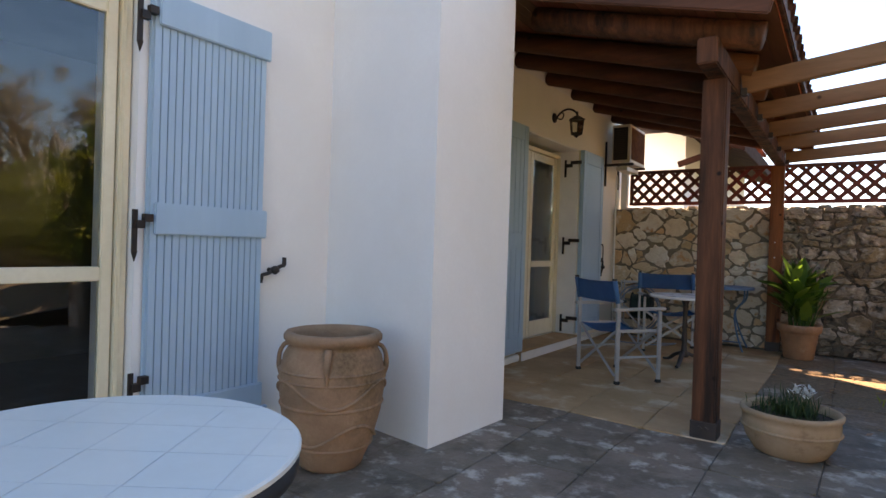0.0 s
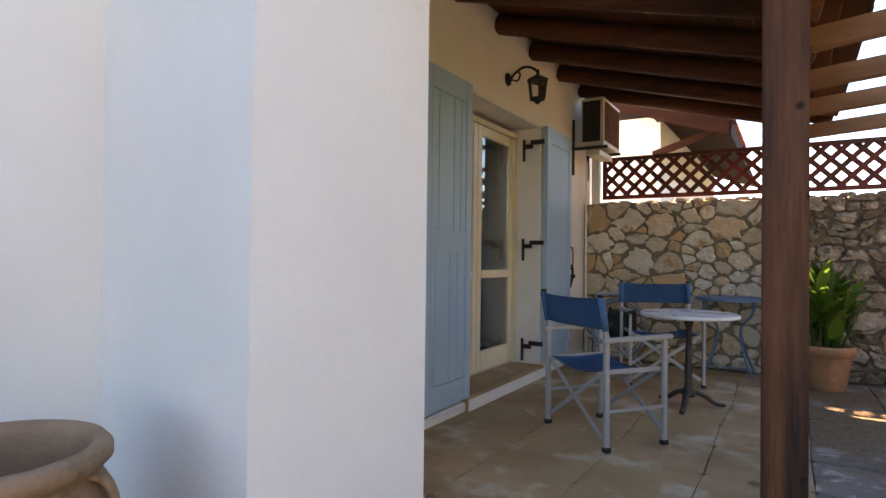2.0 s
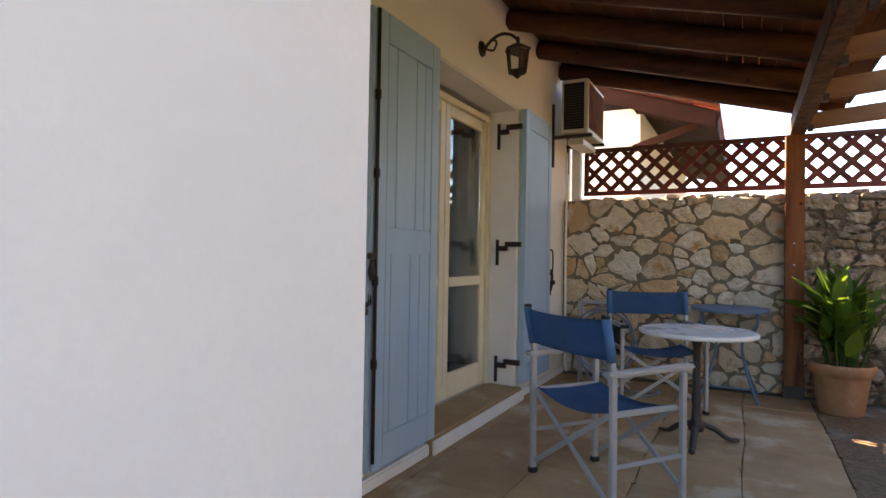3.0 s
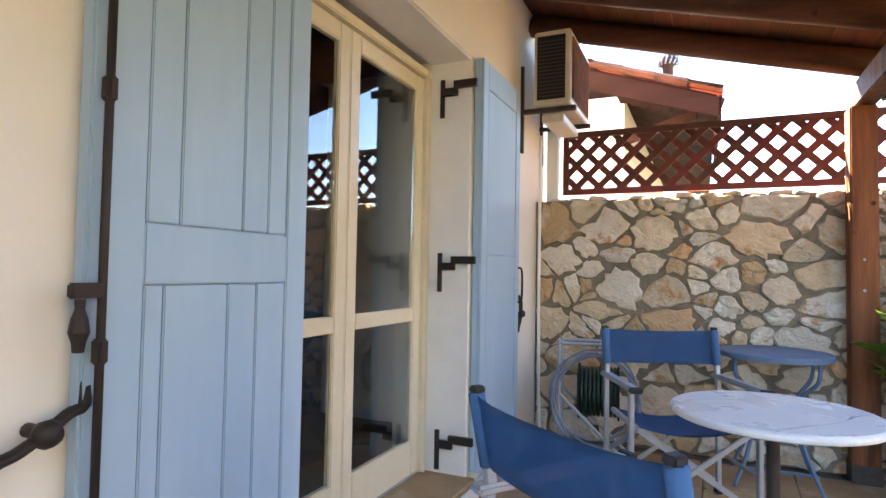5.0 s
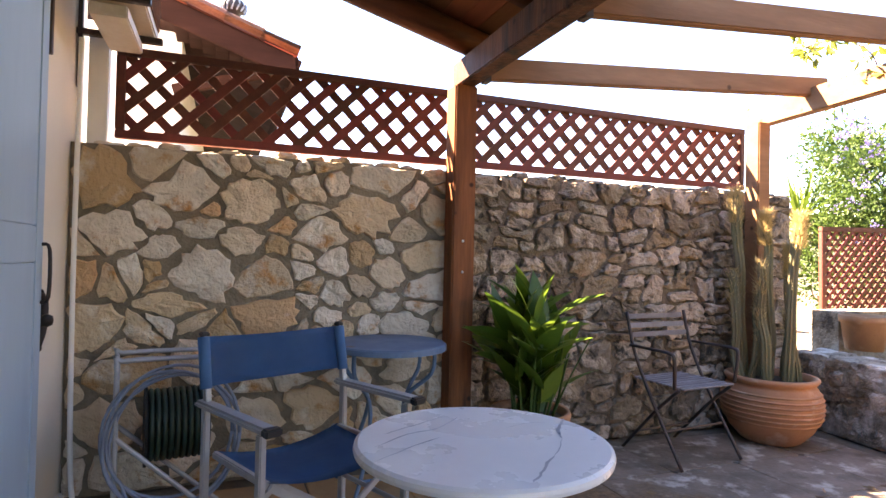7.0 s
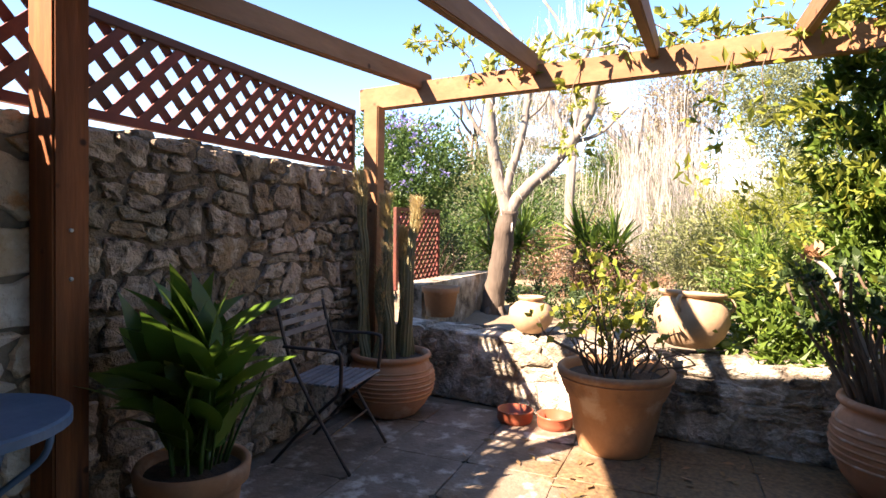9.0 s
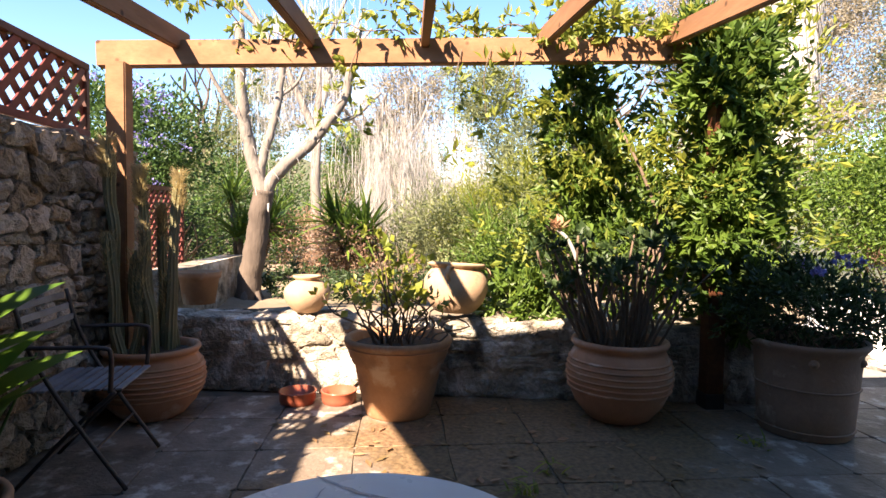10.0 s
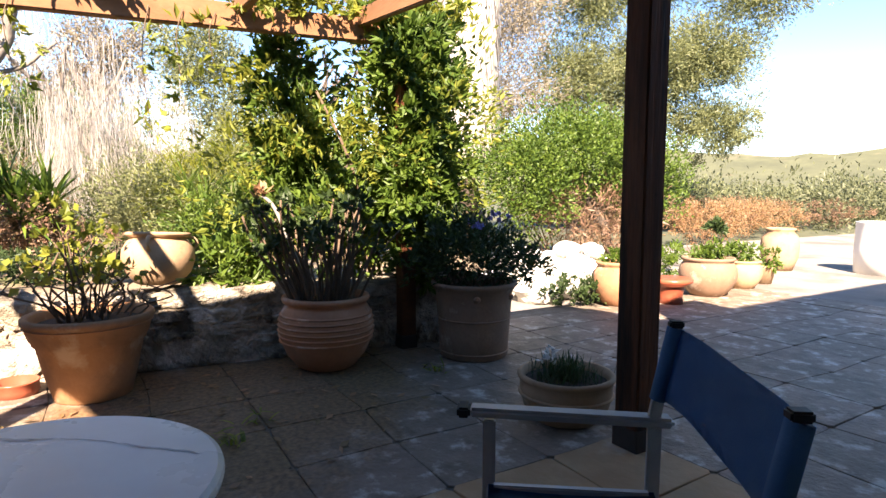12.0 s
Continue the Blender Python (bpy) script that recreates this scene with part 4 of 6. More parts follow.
part("pale_stem", tube(smooth_curve([(0.0, 0.18, 0.7), (-0.02, 0.28, 0.95), (-0.03, 0.35, 1.10), (-0.03, 0.42, 1.17)]), 0.014, 8, taper=0.8), STRAND, pot_b, "one pale bare stem with a dry rosette", True)
part("rosette", blades(22, 0.07, 0.03, 8, (0.3, 1.4), 0.2, 2, (-0.03, 0.43, 1.18)), LEAF_ORANGE, pot_b, "dry reddish leaf rosette")

bm, tips = stalks(40, 0.22, 0.42, 6, (0, 0, 0.5), 1.8, 0.006, 1.3, 0.08)
part("stem", bm, STEM, pot_c, "", True)
part("foliage", leaves([(0, 0, 0.78, 0.42, 0.46, 0.26, 2600), (0.0, -0.42, 0.66, 0.28, 0.30, 0.16, 700), (0.1, 0.25, 0.86, 0.26, 0.28, 0.22, 800)], 0.05, 0.022, 14, 0.4), LEAF_DARK, pot_c, "small dark green shrub leaves")
part("blossom", leaves([(-0.1, -0.16, 1.05, 0.08, 0.08, 0.04, 70), (0.1, 0.0, 1.02, 0.05, 0.05, 0.03, 40), (-0.2, 0.1, 0.98, 0.04, 0.04, 0.03, 30)], 0.03, 0.028, 15), FLOWER, pot_c, "pale lilac-blue flowers")

canes = joined(*[blades(6, 0.38, 0.135, 60 + k, (0.05, 1.05), 0.32, 7, (0.13 * math.cos(k * 2.4) * (0.3 + 0.09 * (k % 8)), 0.13 * math.sin(k * 2.4) * (0.3 + 0.09 * (k % 8)), 0.36 + 0.05 * (k % 9)), 0.02, 0.14) for k in range(17)])
part("foliage", canes, LEAF_GINGER, pot_e, "broad glossy green pointed leaves", True)
bm, _ = stalks(20, 0.12, 0.5, 9, (0, 0, 0.33), 0.8, 0.008, 0.35, 0.03)
part("stem", bm, LEAF_DEEP, pot_e, "", True)


def cactus_column(parent, x, y, z0, h, r, seed):
    rng = random.Random(seed)
    bm, ribs = bmesh.new(), 9

    def sway(t, o):
        return 0.035 * noise.noise((t * h * 3.2, seed * 2.3, o)) * min(1, t * 4)

    rings, dx, dy = [], rng.uniform(-0.07, 0.07), rng.uniform(-0.07, 0.07)
    for k in range(15):
        t = k / 14
        rr = r * (0.85 + 0.1 * math.sin(7 * t + seed)) * (1 if t < 0.93 else math.sqrt(max(0.02, 1 - ((t - 0.93) / 0.072) ** 2)))
        ring = []
        for s in range(ribs * 2):
            q = rr * (1.0 if s % 2 else 0.72)
            a = math.pi * s / ribs
            ring.append(bm.verts.new((x + dx * t + sway(t, 0) + q * math.cos(a), y + dy * t + sway(t, 4) + q * math.sin(a), z0 + h * t)))
        rings.append(ring)
    for a, b in zip(rings, rings[1:]):
        for s in range(ribs * 2):
            bm.faces.new((a[s], a[(s + 1) % (ribs * 2)], b[(s + 1) % (ribs * 2)], b[s]))
    bm.faces.new(rings[-1])
    c = part("column", bm, CACTUS, parent, "ribbed dusty green cactus column")
    V, F = [], []
    for k in range(int(h * 260)):
        t = rng.random() ** (0.7 if k % 2 else 0.25)
        s = rng.randrange(ribs) * 2 + 1
        a = math.pi * s / ribs
        p = Vector((x + dx * t + sway(t, 0) + r * 0.9 * math.cos(a), y + dy * t + sway(t, 4) + r * 0.9 * math.sin(a), z0 + h * t))
        d = Vector((math.cos(a) + rng.uniform(-0.8, 0.8), math.sin(a) + rng.uniform(-0.8, 0.8), rng.uniform(-0.4, 1.2))).normalized() * rng.uniform(0.012, 0.03)
        e = d.cross(Vector((0.2, 0.3, 1))).normalized() * 0.0016
        b = len(V)
        V += [tuple(p - e), tuple(p + e), tuple(p + d)]
        F.append((b, b + 1, b + 2))
    for k in range(1000 if h > 0.9 else 200):
        a = rng.uniform(0, 6.283)
        p = Vector((x + dx + sway(1, 0), y + dy + sway(1, 4), z0 + h - 0.24 * rng.random() ** 1.2)) + Vector((math.cos(a), math.sin(a), 0)) * r * rng.uniform(0.4, 0.95)
        d = Vector((math.cos(a) * 0.7, math.sin(a) * 0.7, rng.uniform(0.2, 1.3))).normalized() * rng.uniform(0.03, 0.07)
        e = d.cross(Vector((0.2, 0.3, 1))).normalized() * 0.0022
        b = len(V)
        V += [tuple(p - e), tuple(p + e), tuple(p + d)]
        F.append((b, b + 1, b + 2))
    tagged(part("spine_cover", (V, [], F), SPINE, c, "straw-coloured woolly spines"), "straw-coloured woolly spines", "", "", "stuff")


for k, (side, deep, h, r) in enumerate(((-0.19, 0.02, 1.34, 0.046), (-0.17, -0.09, 0.78, 0.042), (-0.09, 0.07, 0.66, 0.042), (-0.11, -0.06, 0.52, 0.036), (-0.015, 0.03, 1.18, 0.042), (0.01, -0.11, 0.84, 0.04), (0.10, 0.0, 1.16, 0.044), (0.14, 0.09, 0.5, 0.036), (0.05, 0.13, 0.95, 0.038))):
    cactus_column(pot_d, -0.274 * side + 0.962 * deep, -0.962 * side - 0.274 * deep, 0.39, h, r * 0.92, k + 1)


# ---- furniture ----
def director_chair(m, label):
    """Local: the sitter looks along +y."""
    c = thing("director_chair", label, "chair", m, "chairs round the marble table")
    w, d = 0.285, 0.21
    for s in (-1, 1):
        part("leg", beam((s * w, -d, 0.0), (s * w, -d - 0.005, 0.625), 0.022, 0.034, 0.004, up=(0, 1, 0)), ALU, c)
        part("leg", beam((s * w, d, 0.0), (s * w, d, 0.625), 0.022, 0.034, 0.004, up=(0, 1, 0)), ALU, c)
        part("back_post", beam((s * (w - 0.004), -d + 0.0, 0.64), (s * (w - 0.004), -d - 0.045, 0.885), 0.02, 0.03, 0.003, up=(0, 1, 0)), ALU, c)
        part("post_cap", box(s * (w - 0.004) - 0.014, s * (w - 0.004) + 0.014, -d - 0.065, -d - 0.03, 0.884, 0.902, 0.004), RUBBER, c)
        arm = part("armrest", beam((s * w, -d - 0.05, 0.638), (s * w, d + 0.055, 0.648), 0.052, 0.026, 0.009), ALU, c, "grey flat armrest")
        part("arm_cap", box(s * w - 0.028, s * w + 0.028, d + 0.05, d + 0.085, 0.634, 0.662, 0.006), RUBBER, arm)
        part("seat_rail", beam((s * (w - 0.03), -d + 0.01, 0.45), (s * (w - 0.03), d - 0.01, 0.45), 0.022, 0.026, 0.004), ALU, c)
        part("side_bar", beam((s * w, -d, 0.23), (s * w, d, 0.23), 0.012, 0.02, 0.003), ALU, c)
        for q in (-1, 1):
            part("foot", box(s * w - 0.018, s * w + 0.018, q * d - 0.024, q * d + 0.024, 0.0, 0.03, 0.006), RUBBER, c)
    for q, e in ((-1, -0.012), (1, 0.012)):
        part("cross_bar", beam((-w + 0.02, q * d, 0.07), (w - 0.03, q * d, 0.45), 0.012, 0.026, 0.003), ALU, c)
        part("cross_bar", beam((w - 0.02, q * d + e, 0.07), (-w + 0.03, q * d + e, 0.45), 0.012, 0.026, 0.003), ALU, c)
    bm = bmesh.new()
    n = 10
    grid = [[bm.verts.new(((2 * i / n - 1) * (w - 0.03), -d + 2 * d * j / 6, 0.462 - 0.045 * (1 - (2 * i / n - 1) ** 2) - 0.01 * math.sin(math.pi * j / 6))) for j in range(7)] for i in range(n + 1)]
    for i in range(n):
        for j in range(6):
            bm.faces.new((grid[i][j], grid[i + 1][j], grid[i + 1][j + 1], grid[i][j + 1]))
    bmesh.ops.solidify(bm, geom=bm.faces[:], thickness=0.004)
    part("seat", bm, CANVAS, c, "blue canvas sling seat", True)
    bm = bmesh.new()
    grid = [[bm.verts.new(((2 * i / n - 1) * (w + 0.012), -d - 0.008 - 0.038 * j / 6 - 0.035 * (1 - (2 * i / n - 1) ** 4), 0.70 + 0.185 * j / 6 - 0.012 * (1 - (2 * i / n - 1) ** 2) * (1 if j == 6 else 0.3))) for j in range(7)] for i in range(n + 1)]
    for i in range(n):
        for j in range(6):
            bm.faces.new((grid[i][j], grid[i + 1][j], grid[i + 1][j + 1], grid[i][j + 1]))
    bmesh.ops.solidify(bm, geom=bm.faces[:], thickness=0.004)
    back = part("backrest", bm, CANVAS, c, "blue mesh canvas backrest", True)
    for s in (-1, 1):
        part("sleeve", tube([(s * (w - 0.002), -d - 0.01, 0.695), (s * (w - 0.002), -d - 0.048, 0.883)], 0.021, 10), CANVAS_HEM, back, "", True)
    return c


director_chair(pose(-1.312, 4.845, 0, 0, 0, -37) @ Matrix.Diagonal((1.08, 1, 1, 1)), "blue canvas director chair, grey aluminium frame, facing the marble table")
director_chair(pose(-1.30, 6.66, 0, 0, 0, -156) @ Matrix.Diagonal((1.08, 1, 1, 1)), "blue canvas director chair, grey aluminium frame, by the stone wall")

TX, TY, TZ, TR = -0.95, 5.85, 0.71, 0.350
table = thing("bistro_table", "round white marble bistro table on a dark cast iron foot", "table", pose(TX, TY, 0))
part("tabletop", lathe([(0, -0.03), (TR - 0.012, -0.03), (TR - 0.002, -0.024), (TR, -0.015), (TR - 0.002, -0.006), (TR - 0.012, 0), (0, 0)], 72), MARBLE, table, "white marble top with grey veins", False).location.z = TZ


def vein(pts, w):
    bm = bmesh.new()
    P = smooth_curve([(x, y, 0) for x, y in pts], 5)
    rows = []
    for i, p in enumerate(P):
        d = (P[min(i + 1, len(P) - 1)] - P[max(i - 1, 0)]).normalized()
        s = Vector((-d.y, d.x, 0)) * w * (0.35 + 0.65 * abs(noise.noise((p.x * 25, p.y * 25, w)))) * (1 - abs(2 * i / (len(P) - 1) - 1) ** 4)
        j = Vector((noise.noise((p.x * 40, p.y * 40, 1)), noise.noise((p.x * 40, p.y * 40, 5)), 0)) * 0.006
        rows.append((bm.verts.new(p + s + j + Vector((0, 0, 0.0008))), bm.verts.new(p - s + j + Vector((0, 0, 0.0008)))))
    for a, b in zip(rows, rows[1:]):
        bm.faces.new((a[0], a[1], b[1], b[0]))
    o = part("vein", bm, VEIN, table, "grey marble vein")
    o.location.z = TZ


vein([(-0.02, -0.31), (0.04, -0.25), (0.12, -0.17)], 0.008)
vein([(0.21, -0.06), (0.26, 0.03), (0.33, 0.11)], 0.009)
vein([(0.12, -0.17), (0.17, -0.12), (0.21, -0.06)], 0.003)
vein([(-0.30, 0.02), (-0.18, 0.10), (-0.08, 0.13), (0.02, 0.22)], 0.006)
vein([(-0.25, 0.12), (-0.15, 0.17), (-0.02, 0.24)], 0.005)
vein([(-0.32, -0.08), (-0.2, 0.0), (-0.1, 0.05)], 0.005)
vein([(0.28, 0.08), (0.2, 0.1), (0.1, 0.07)], 0.003)
part("column", lathe([(0, 0.08), (0.045, 0.08), (0.05, 0.11), (0.03, 0.15), (0.024, 0.22), (0.03, 0.28), (0.023, 0.34), (0.022, 0.6), (0.035, 0.64), (0.05, 0.672), (0, 0.672)], 20), DARK_METAL, table, "dark cast iron column", True)
part("top_plate", box(-0.11, 0.11, -0.11, 0.11, 0.668, 0.678, 0.003), DARK_METAL, table)
for k in range(3):
    a = 0.5 + k * 2.094
    part("foot", tube(smooth_curve([(0.03 * math.cos(a), 0.03 * math.sin(a), 0.12), (0.12 * math.cos(a), 0.12 * math.sin(a), 0.085), (0.20 * math.cos(a), 0.20 * math.sin(a), 0.03), (0.27 * math.cos(a), 0.27 * math.sin(a), 0.018)]), 0.026, 8, taper=0.7, flat=0.7), DARK_METAL, table, "splayed cast iron foot", True)

bt = thing("garden_table", "small round rusting blue metal folding table against the stone wall", "table", pose(-0.80, 7.33, 0) @ Matrix.Diagonal((1, 1, 1.07, 1)))
part("tabletop", lathe([(0, 0.685), (0.285, 0.685), (0.30, 0.675), (0.30, 0.70), (0.292, 0.706), (0, 0.706)], 48, 0.002), BLUE_METAL, bt, "worn blue metal top")
for s in (-1, 1):
    part("leg", tube(smooth_curve([(s * 0.21, 0.12, 0.68), (s * 0.20, 0.10, 0.56), (s * 0.10, 0.0, 0.42), (s * 0.14, -0.12, 0.2), (s * 0.22, -0.2, 0.0)]), 0.011, 8), BLUE_METAL, bt, "", True)
    part("leg", tube(smooth_curve([(s * 0.21, -0.12, 0.68), (s * 0.20, -0.10, 0.56), (s * 0.10, 0.02, 0.42), (s * 0.14, 0.12, 0.2), (s * 0.22, 0.2, 0.0)]), 0.011, 8), BLUE_METAL, bt, "", True)
part("stretcher", tube([(-0.2, -0.16, 0.1), (0.2, -0.16, 0.1)], 0.008, 6), BLUE_METAL, bt)

mc = thing("folding_chair", "dark metal folding garden chair with grey slatted seat", "chair", pose(1.10, 7.29, 0, 0, 0, -174) @ Matrix.Diagonal((1.1, 1, 1.02, 1)))
for s in (-1, 1):
    part("front_leg", tube(smooth_curve([(s * 0.235, -0.20, 0.86), (s * 0.235, -0.13, 0.62), (s * 0.235, 0.02, 0.35), (s * 0.235, 0.25, 0.0)], 4), 0.010, 8), DARK_METAL, mc, "", True)
    part("back_leg", tube(smooth_curve([(s * 0.215, 0.20, 0.445), (s * 0.215, 0.02, 0.28), (s * 0.215, -0.24, 0.0)], 4), 0.010, 8), DARK_METAL, mc, "", True)
    part("armrest", tube(smooth_curve([(s * 0.25, -0.15, 0.66), (s * 0.26, 0.05, 0.66), (s * 0.26, 0.17, 0.655), (s * 0.255, 0.20, 0.62), (s * 0.24, 0.19, 0.45)], 5), 0.011, 8, flat=0.8), DARK_METAL, mc, "", True)
for k in range(9):
    part("seat_slat", box(-0.20, 0.20, -0.18 + 0.046 * k, -0.145 + 0.046 * k, 0.446, 0.456, 0.003), GREY_SLAT, mc)
for k in range(3):
    part("back_slat", beam((-0.225, -0.165 - 0.022 * k, 0.72 + 0.055 * k), (0.225, -0.165 - 0.022 * k, 0.72 + 0.055 * k), 0.009, 0.032, 0.003), GREY_SLAT, mc)
part("stretcher", tube([(-0.235, 0.12, 0.19), (0.235, 0.12, 0.19)], 0.007, 6), DARK_METAL, mc)
part("stretcher", tube([(-0.215, -0.12, 0.13), (0.215, -0.12, 0.13)], 0.007, 6), DARK_METAL, mc)

t1 = thing("garden_table", "round white laminate table with a black edge", "table", pose(-0.76, 0.11, 0))
part("tabletop", lathe([(0, 0.727), (0.382, 0.727), (0.387, 0.731), (0.387, 0.739), (0.382, 0.743), (0, 0.743)], 72), WHITE_TOP, t1, "white printed top")
for k in range(-2, 3):
    ln = math.sqrt(0.375 ** 2 - (0.15 * k) ** 2)
    part("printed_line", box(-ln, ln, 0.15 * k - 0.0012, 0.15 * k + 0.0012, 0.7432, 0.7436), VEIN_PALE, t1).rotation_euler.z = 0.6
    part("printed_line", box(0.15 * k - 0.0012, 0.15 * k + 0.0012, -ln, ln, 0.7437, 0.7440), VEIN_PALE, t1).rotation_euler.z = 0.6
part("edge_band", lathe([(0.368, 0.692), (0.382, 0.692), (0.384, 0.70), (0.384, 0.7255), (0.368, 0.7255)], 72), RUBBER, t1, "black rubber edge", True)
part("column", lathe([(0, 0.02), (0.04, 0.02), (0.035, 0.7), (0.1, 0.712), (0, 0.712)], 16), DARK_METAL, t1)
part("base", lathe([(0, 0), (0.25, 0), (0.25, 0.015), (0.06, 0.04), (0, 0.04)], 32), DARK_METAL, t1)

# ---- hose reel ----
hr = thing("hose_reel", "garden hose reel with green drum and grey-blue hose", "hose reel", pose(-1.80, 7.28, 0, 0, 0, 8))
part("drum", lathe([(0, -0.13), (0.18, -0.13), (0.18, -0.12), (0.12, -0.115), (0.12, 0.115), (0.18, 0.12), (0.18, 0.13), (0, 0.13)], 32), BLACK, hr, "dark drum", False).matrix_basis = pose(0, 0.05, 0.42, 0, 90, 0)
for k in range(9):
    a = [(-0.104 + 0.026 * k, 0.05 + 0.15 * math.cos(t), 0.42 + 0.15 * math.sin(t)) for t in [2 * math.pi * q / 28 for q in range(29)]]
    part("hose_turn", tube(a, 0.012, 6), GREEN_HOSE, hr, "", True)
for k in range(4):
    q0 = 0.24 + 0.012 * k
    a = [((q0 + 0.012 * math.sin(2 * t + 1.7 * k)) * math.cos(t) - 0.02 + 0.012 * math.sin(k * 2.1), -0.12 - 0.012 * k + 0.008 * math.sin(3 * t + k), 0.40 + (q0 + 0.03 + 0.014 * math.sin(t + 2.3 * k)) * math.sin(t)) for t in [2 * math.pi * q / 36 for q in range(37)]]
    part("hose_loop", tube(a, 0.0075, 6), HOSE, hr, "", True)
part("hose_tail", tube(smooth_curve([(-0.22, -0.13, 0.25), (-0.15, -0.16, 0.10), (0.0, -0.22, 0.03), (0.25, -0.30, 0.012), (0.45, -0.2, 0.012), (0.3, -0.45, 0.012), (-0.1, -0.5, 0.012), (-0.34, -0.3, 0.012)]), 0.0075, 6), HOSE, hr, "", True)
for s in (-1, 1):
    part("stand", tube(smooth_curve([(-0.24, s * 0.11, 0.0), (-0.24, s * 0.11, 0.70), (-0.22, s * 0.11, 0.74), (0.10, s * 0.11, 0.74)], 4), 0.011, 8), ALU, hr, "grey tube stand", True)
    part("stand_foot", tube([(-0.24, s * 0.11, 0.42), (0.2, s * 0.13, 0.0)], 0.011, 8), ALU, hr)

# ---- lamp and air conditioner ----
lamp = thing("wall_lantern", "black wrought iron wall lantern with curled arm", "wall lamp", pose(W2, 5.55, 2.60) @ Matrix.Scale(1.12, 4))
part("back_plate", lathe([(0, 0), (0.05, 0), (0.045, 0.012), (0.02, 0.02), (0, 0.022)], 16), IRON, lamp).matrix_basis = pose(0, 0, 0, 0, 90, 0)
part("arm", tube(smooth_curve([(0.01, 0, -0.03), (0.05, 0, 0.03), (0.12, 0, 0.07), (0.19, 0, 0.06), (0.24, 0, 0.02)]), 0.010, 8), IRON, lamp, "", True)
part("scroll", tube(smooth_curve([(0.02, 0, 0.0), (0.08, 0, -0.02), (0.10, 0, 0.03), (0.06, 0, 0.045), (0.05, 0, 0.02)]), 0.007, 6), IRON, lamp, "", True)
cage = part("cage", lathe([(0.004, 0.06), (0.012, 0.05), (0.012, 0.02), (0.03, 0.012), (0.075, -0.015), (0.085, -0.02), (0.08, -0.028), (0.02, -0.02), (0, -0.02)], 6), IRON, lamp, "six-sided lantern roof")
cage.location = (0.24, 0, -0.02)
part("glass", lathe([(0.066, -0.03), (0.052, -0.15)], 6), GLASS, cage).visible_shadow = False
for k in range(6):
    a = math.pi * k / 3
    part("bar", tube([(0.07 * math.cos(a), 0.07 * math.sin(a), -0.028), (0.055 * math.cos(a), 0.055 * math.sin(a), -0.155)], 0.005, 6), IRON, cage)
part("cage_base", lathe([(0, -0.15), (0.058, -0.15), (0.06, -0.162), (0.03, -0.175), (0.012, -0.19), (0, -0.2)], 6), IRON, cage)

ac = thing("air_conditioner", "old cream air conditioner with rusty grille on wall brackets", "air conditioner", pose(-2.22, 7.16, 2.31))
part("case", box(0, 0.245, 0, 0.66, 0, 0.50, 0.008), AC_CREAM, ac, "stained cream metal case")
part("side_panel", box(0.022, 0.212, -0.006, -0.001, 0.035, 0.465, 0.002), BLACK, ac, "dark louvred side panel")
for k in range(16):
    part("louvre", box(0.026, 0.208, -0.010, -0.0065, 0.055 + 0.0245 * k, 0.062 + 0.0245 * k), DARK_METAL, ac)
part("grille", box(0.247, 0.253, 0.04, 0.62, 0.04, 0.46, 0.002), RUST, ac, "rusted front grille")
for k in range(20):
    part("grille_bar", box(0.2535, 0.258, 0.045 + 0.029 * k, 0.051 + 0.029 * k, 0.045, 0.455), RUST, ac)
for y in (0.06, 0.58):
    part("bracket", box(-0.11, 0.275, y - 0.02, y + 0.02, -0.034, -0.004, 0.003), DARK_METAL, ac)
    part("bracket_leg", box(-0.105, -0.085, y - 0.015, y + 0.015, -0.30, 0.3, 0.002), DARK_METAL, ac)
part("lower_tray", box(0.03, 0.18, 0.1, 0.6, -0.09, -0.036, 0.006), AC_CREAM, ac)
tagged(part("drain_pipe", tube(smooth_curve([(-2.27, 7.55, 2.2), (-2.28, 7.57, 1.2), (-2.27, 7.56, 0.3), (-2.24, 7.5, 0.03)]), 0.012, 8), WHITE_PAINT, None, "", True), "thin white drain pipe down the wall corner", "pipe")


# ---- the neighbouring house ----
NB_WOOD = material("old dark roof timber", (0.045, 0.017, 0.012), (0.025, 0.010, 0.007), 0.85, 6, 40, 0.5, stretch=(0.2, 1, 1), spec=0.08, depth=0.006)
nb = thing("neighbour_house", "white neighbouring house with a red tiled gable roof", "house")
part("wall", box(-7.5, -2.05, 10.6, 18.0, 0, 3.35), PLASTER, nb)
roof = bmesh.new()
for z in (0.0, 0.10):
    for p in ((-1.05, 10.0, 3.10), (-1.05, 18, 3.10), (-4.6, 18, 4.30), (-4.6, 10.0, 4.30)):
        roof.verts.new((p[0], p[1], p[2] + z))
roof.verts.ensure_lookup_table()
for f in ((3, 2, 1, 0), (4, 5, 6, 7), (0, 1, 5, 4), (1, 2, 6, 5), (2, 3, 7, 6), (3, 0, 4, 7)):
    roof.faces.new([roof.verts[i] for i in f])
rf = part("roof", roof, NB_WOOD, nb, "dark boarded roof with red tiles")
rf.location.z = -0.12
for r in range(11):
    for c in range(16):
        ob = new("roof_tile", tile_me)
        x = -1.0 - 0.33 * r
        ob.parent = rf
        ob.matrix_basis = pose(x, 9.96 + 0.18 * c, 3.21 + 0.338 * (-1.05 - x) + 0.03, 0, -18.7, 180 + random.uniform(-3, 3))
part("barge_board", beam((-1.0, 9.97, 2.93), (-4.6, 9.97, 4.15), 0.04, 0.2), NB_WOOD, nb)
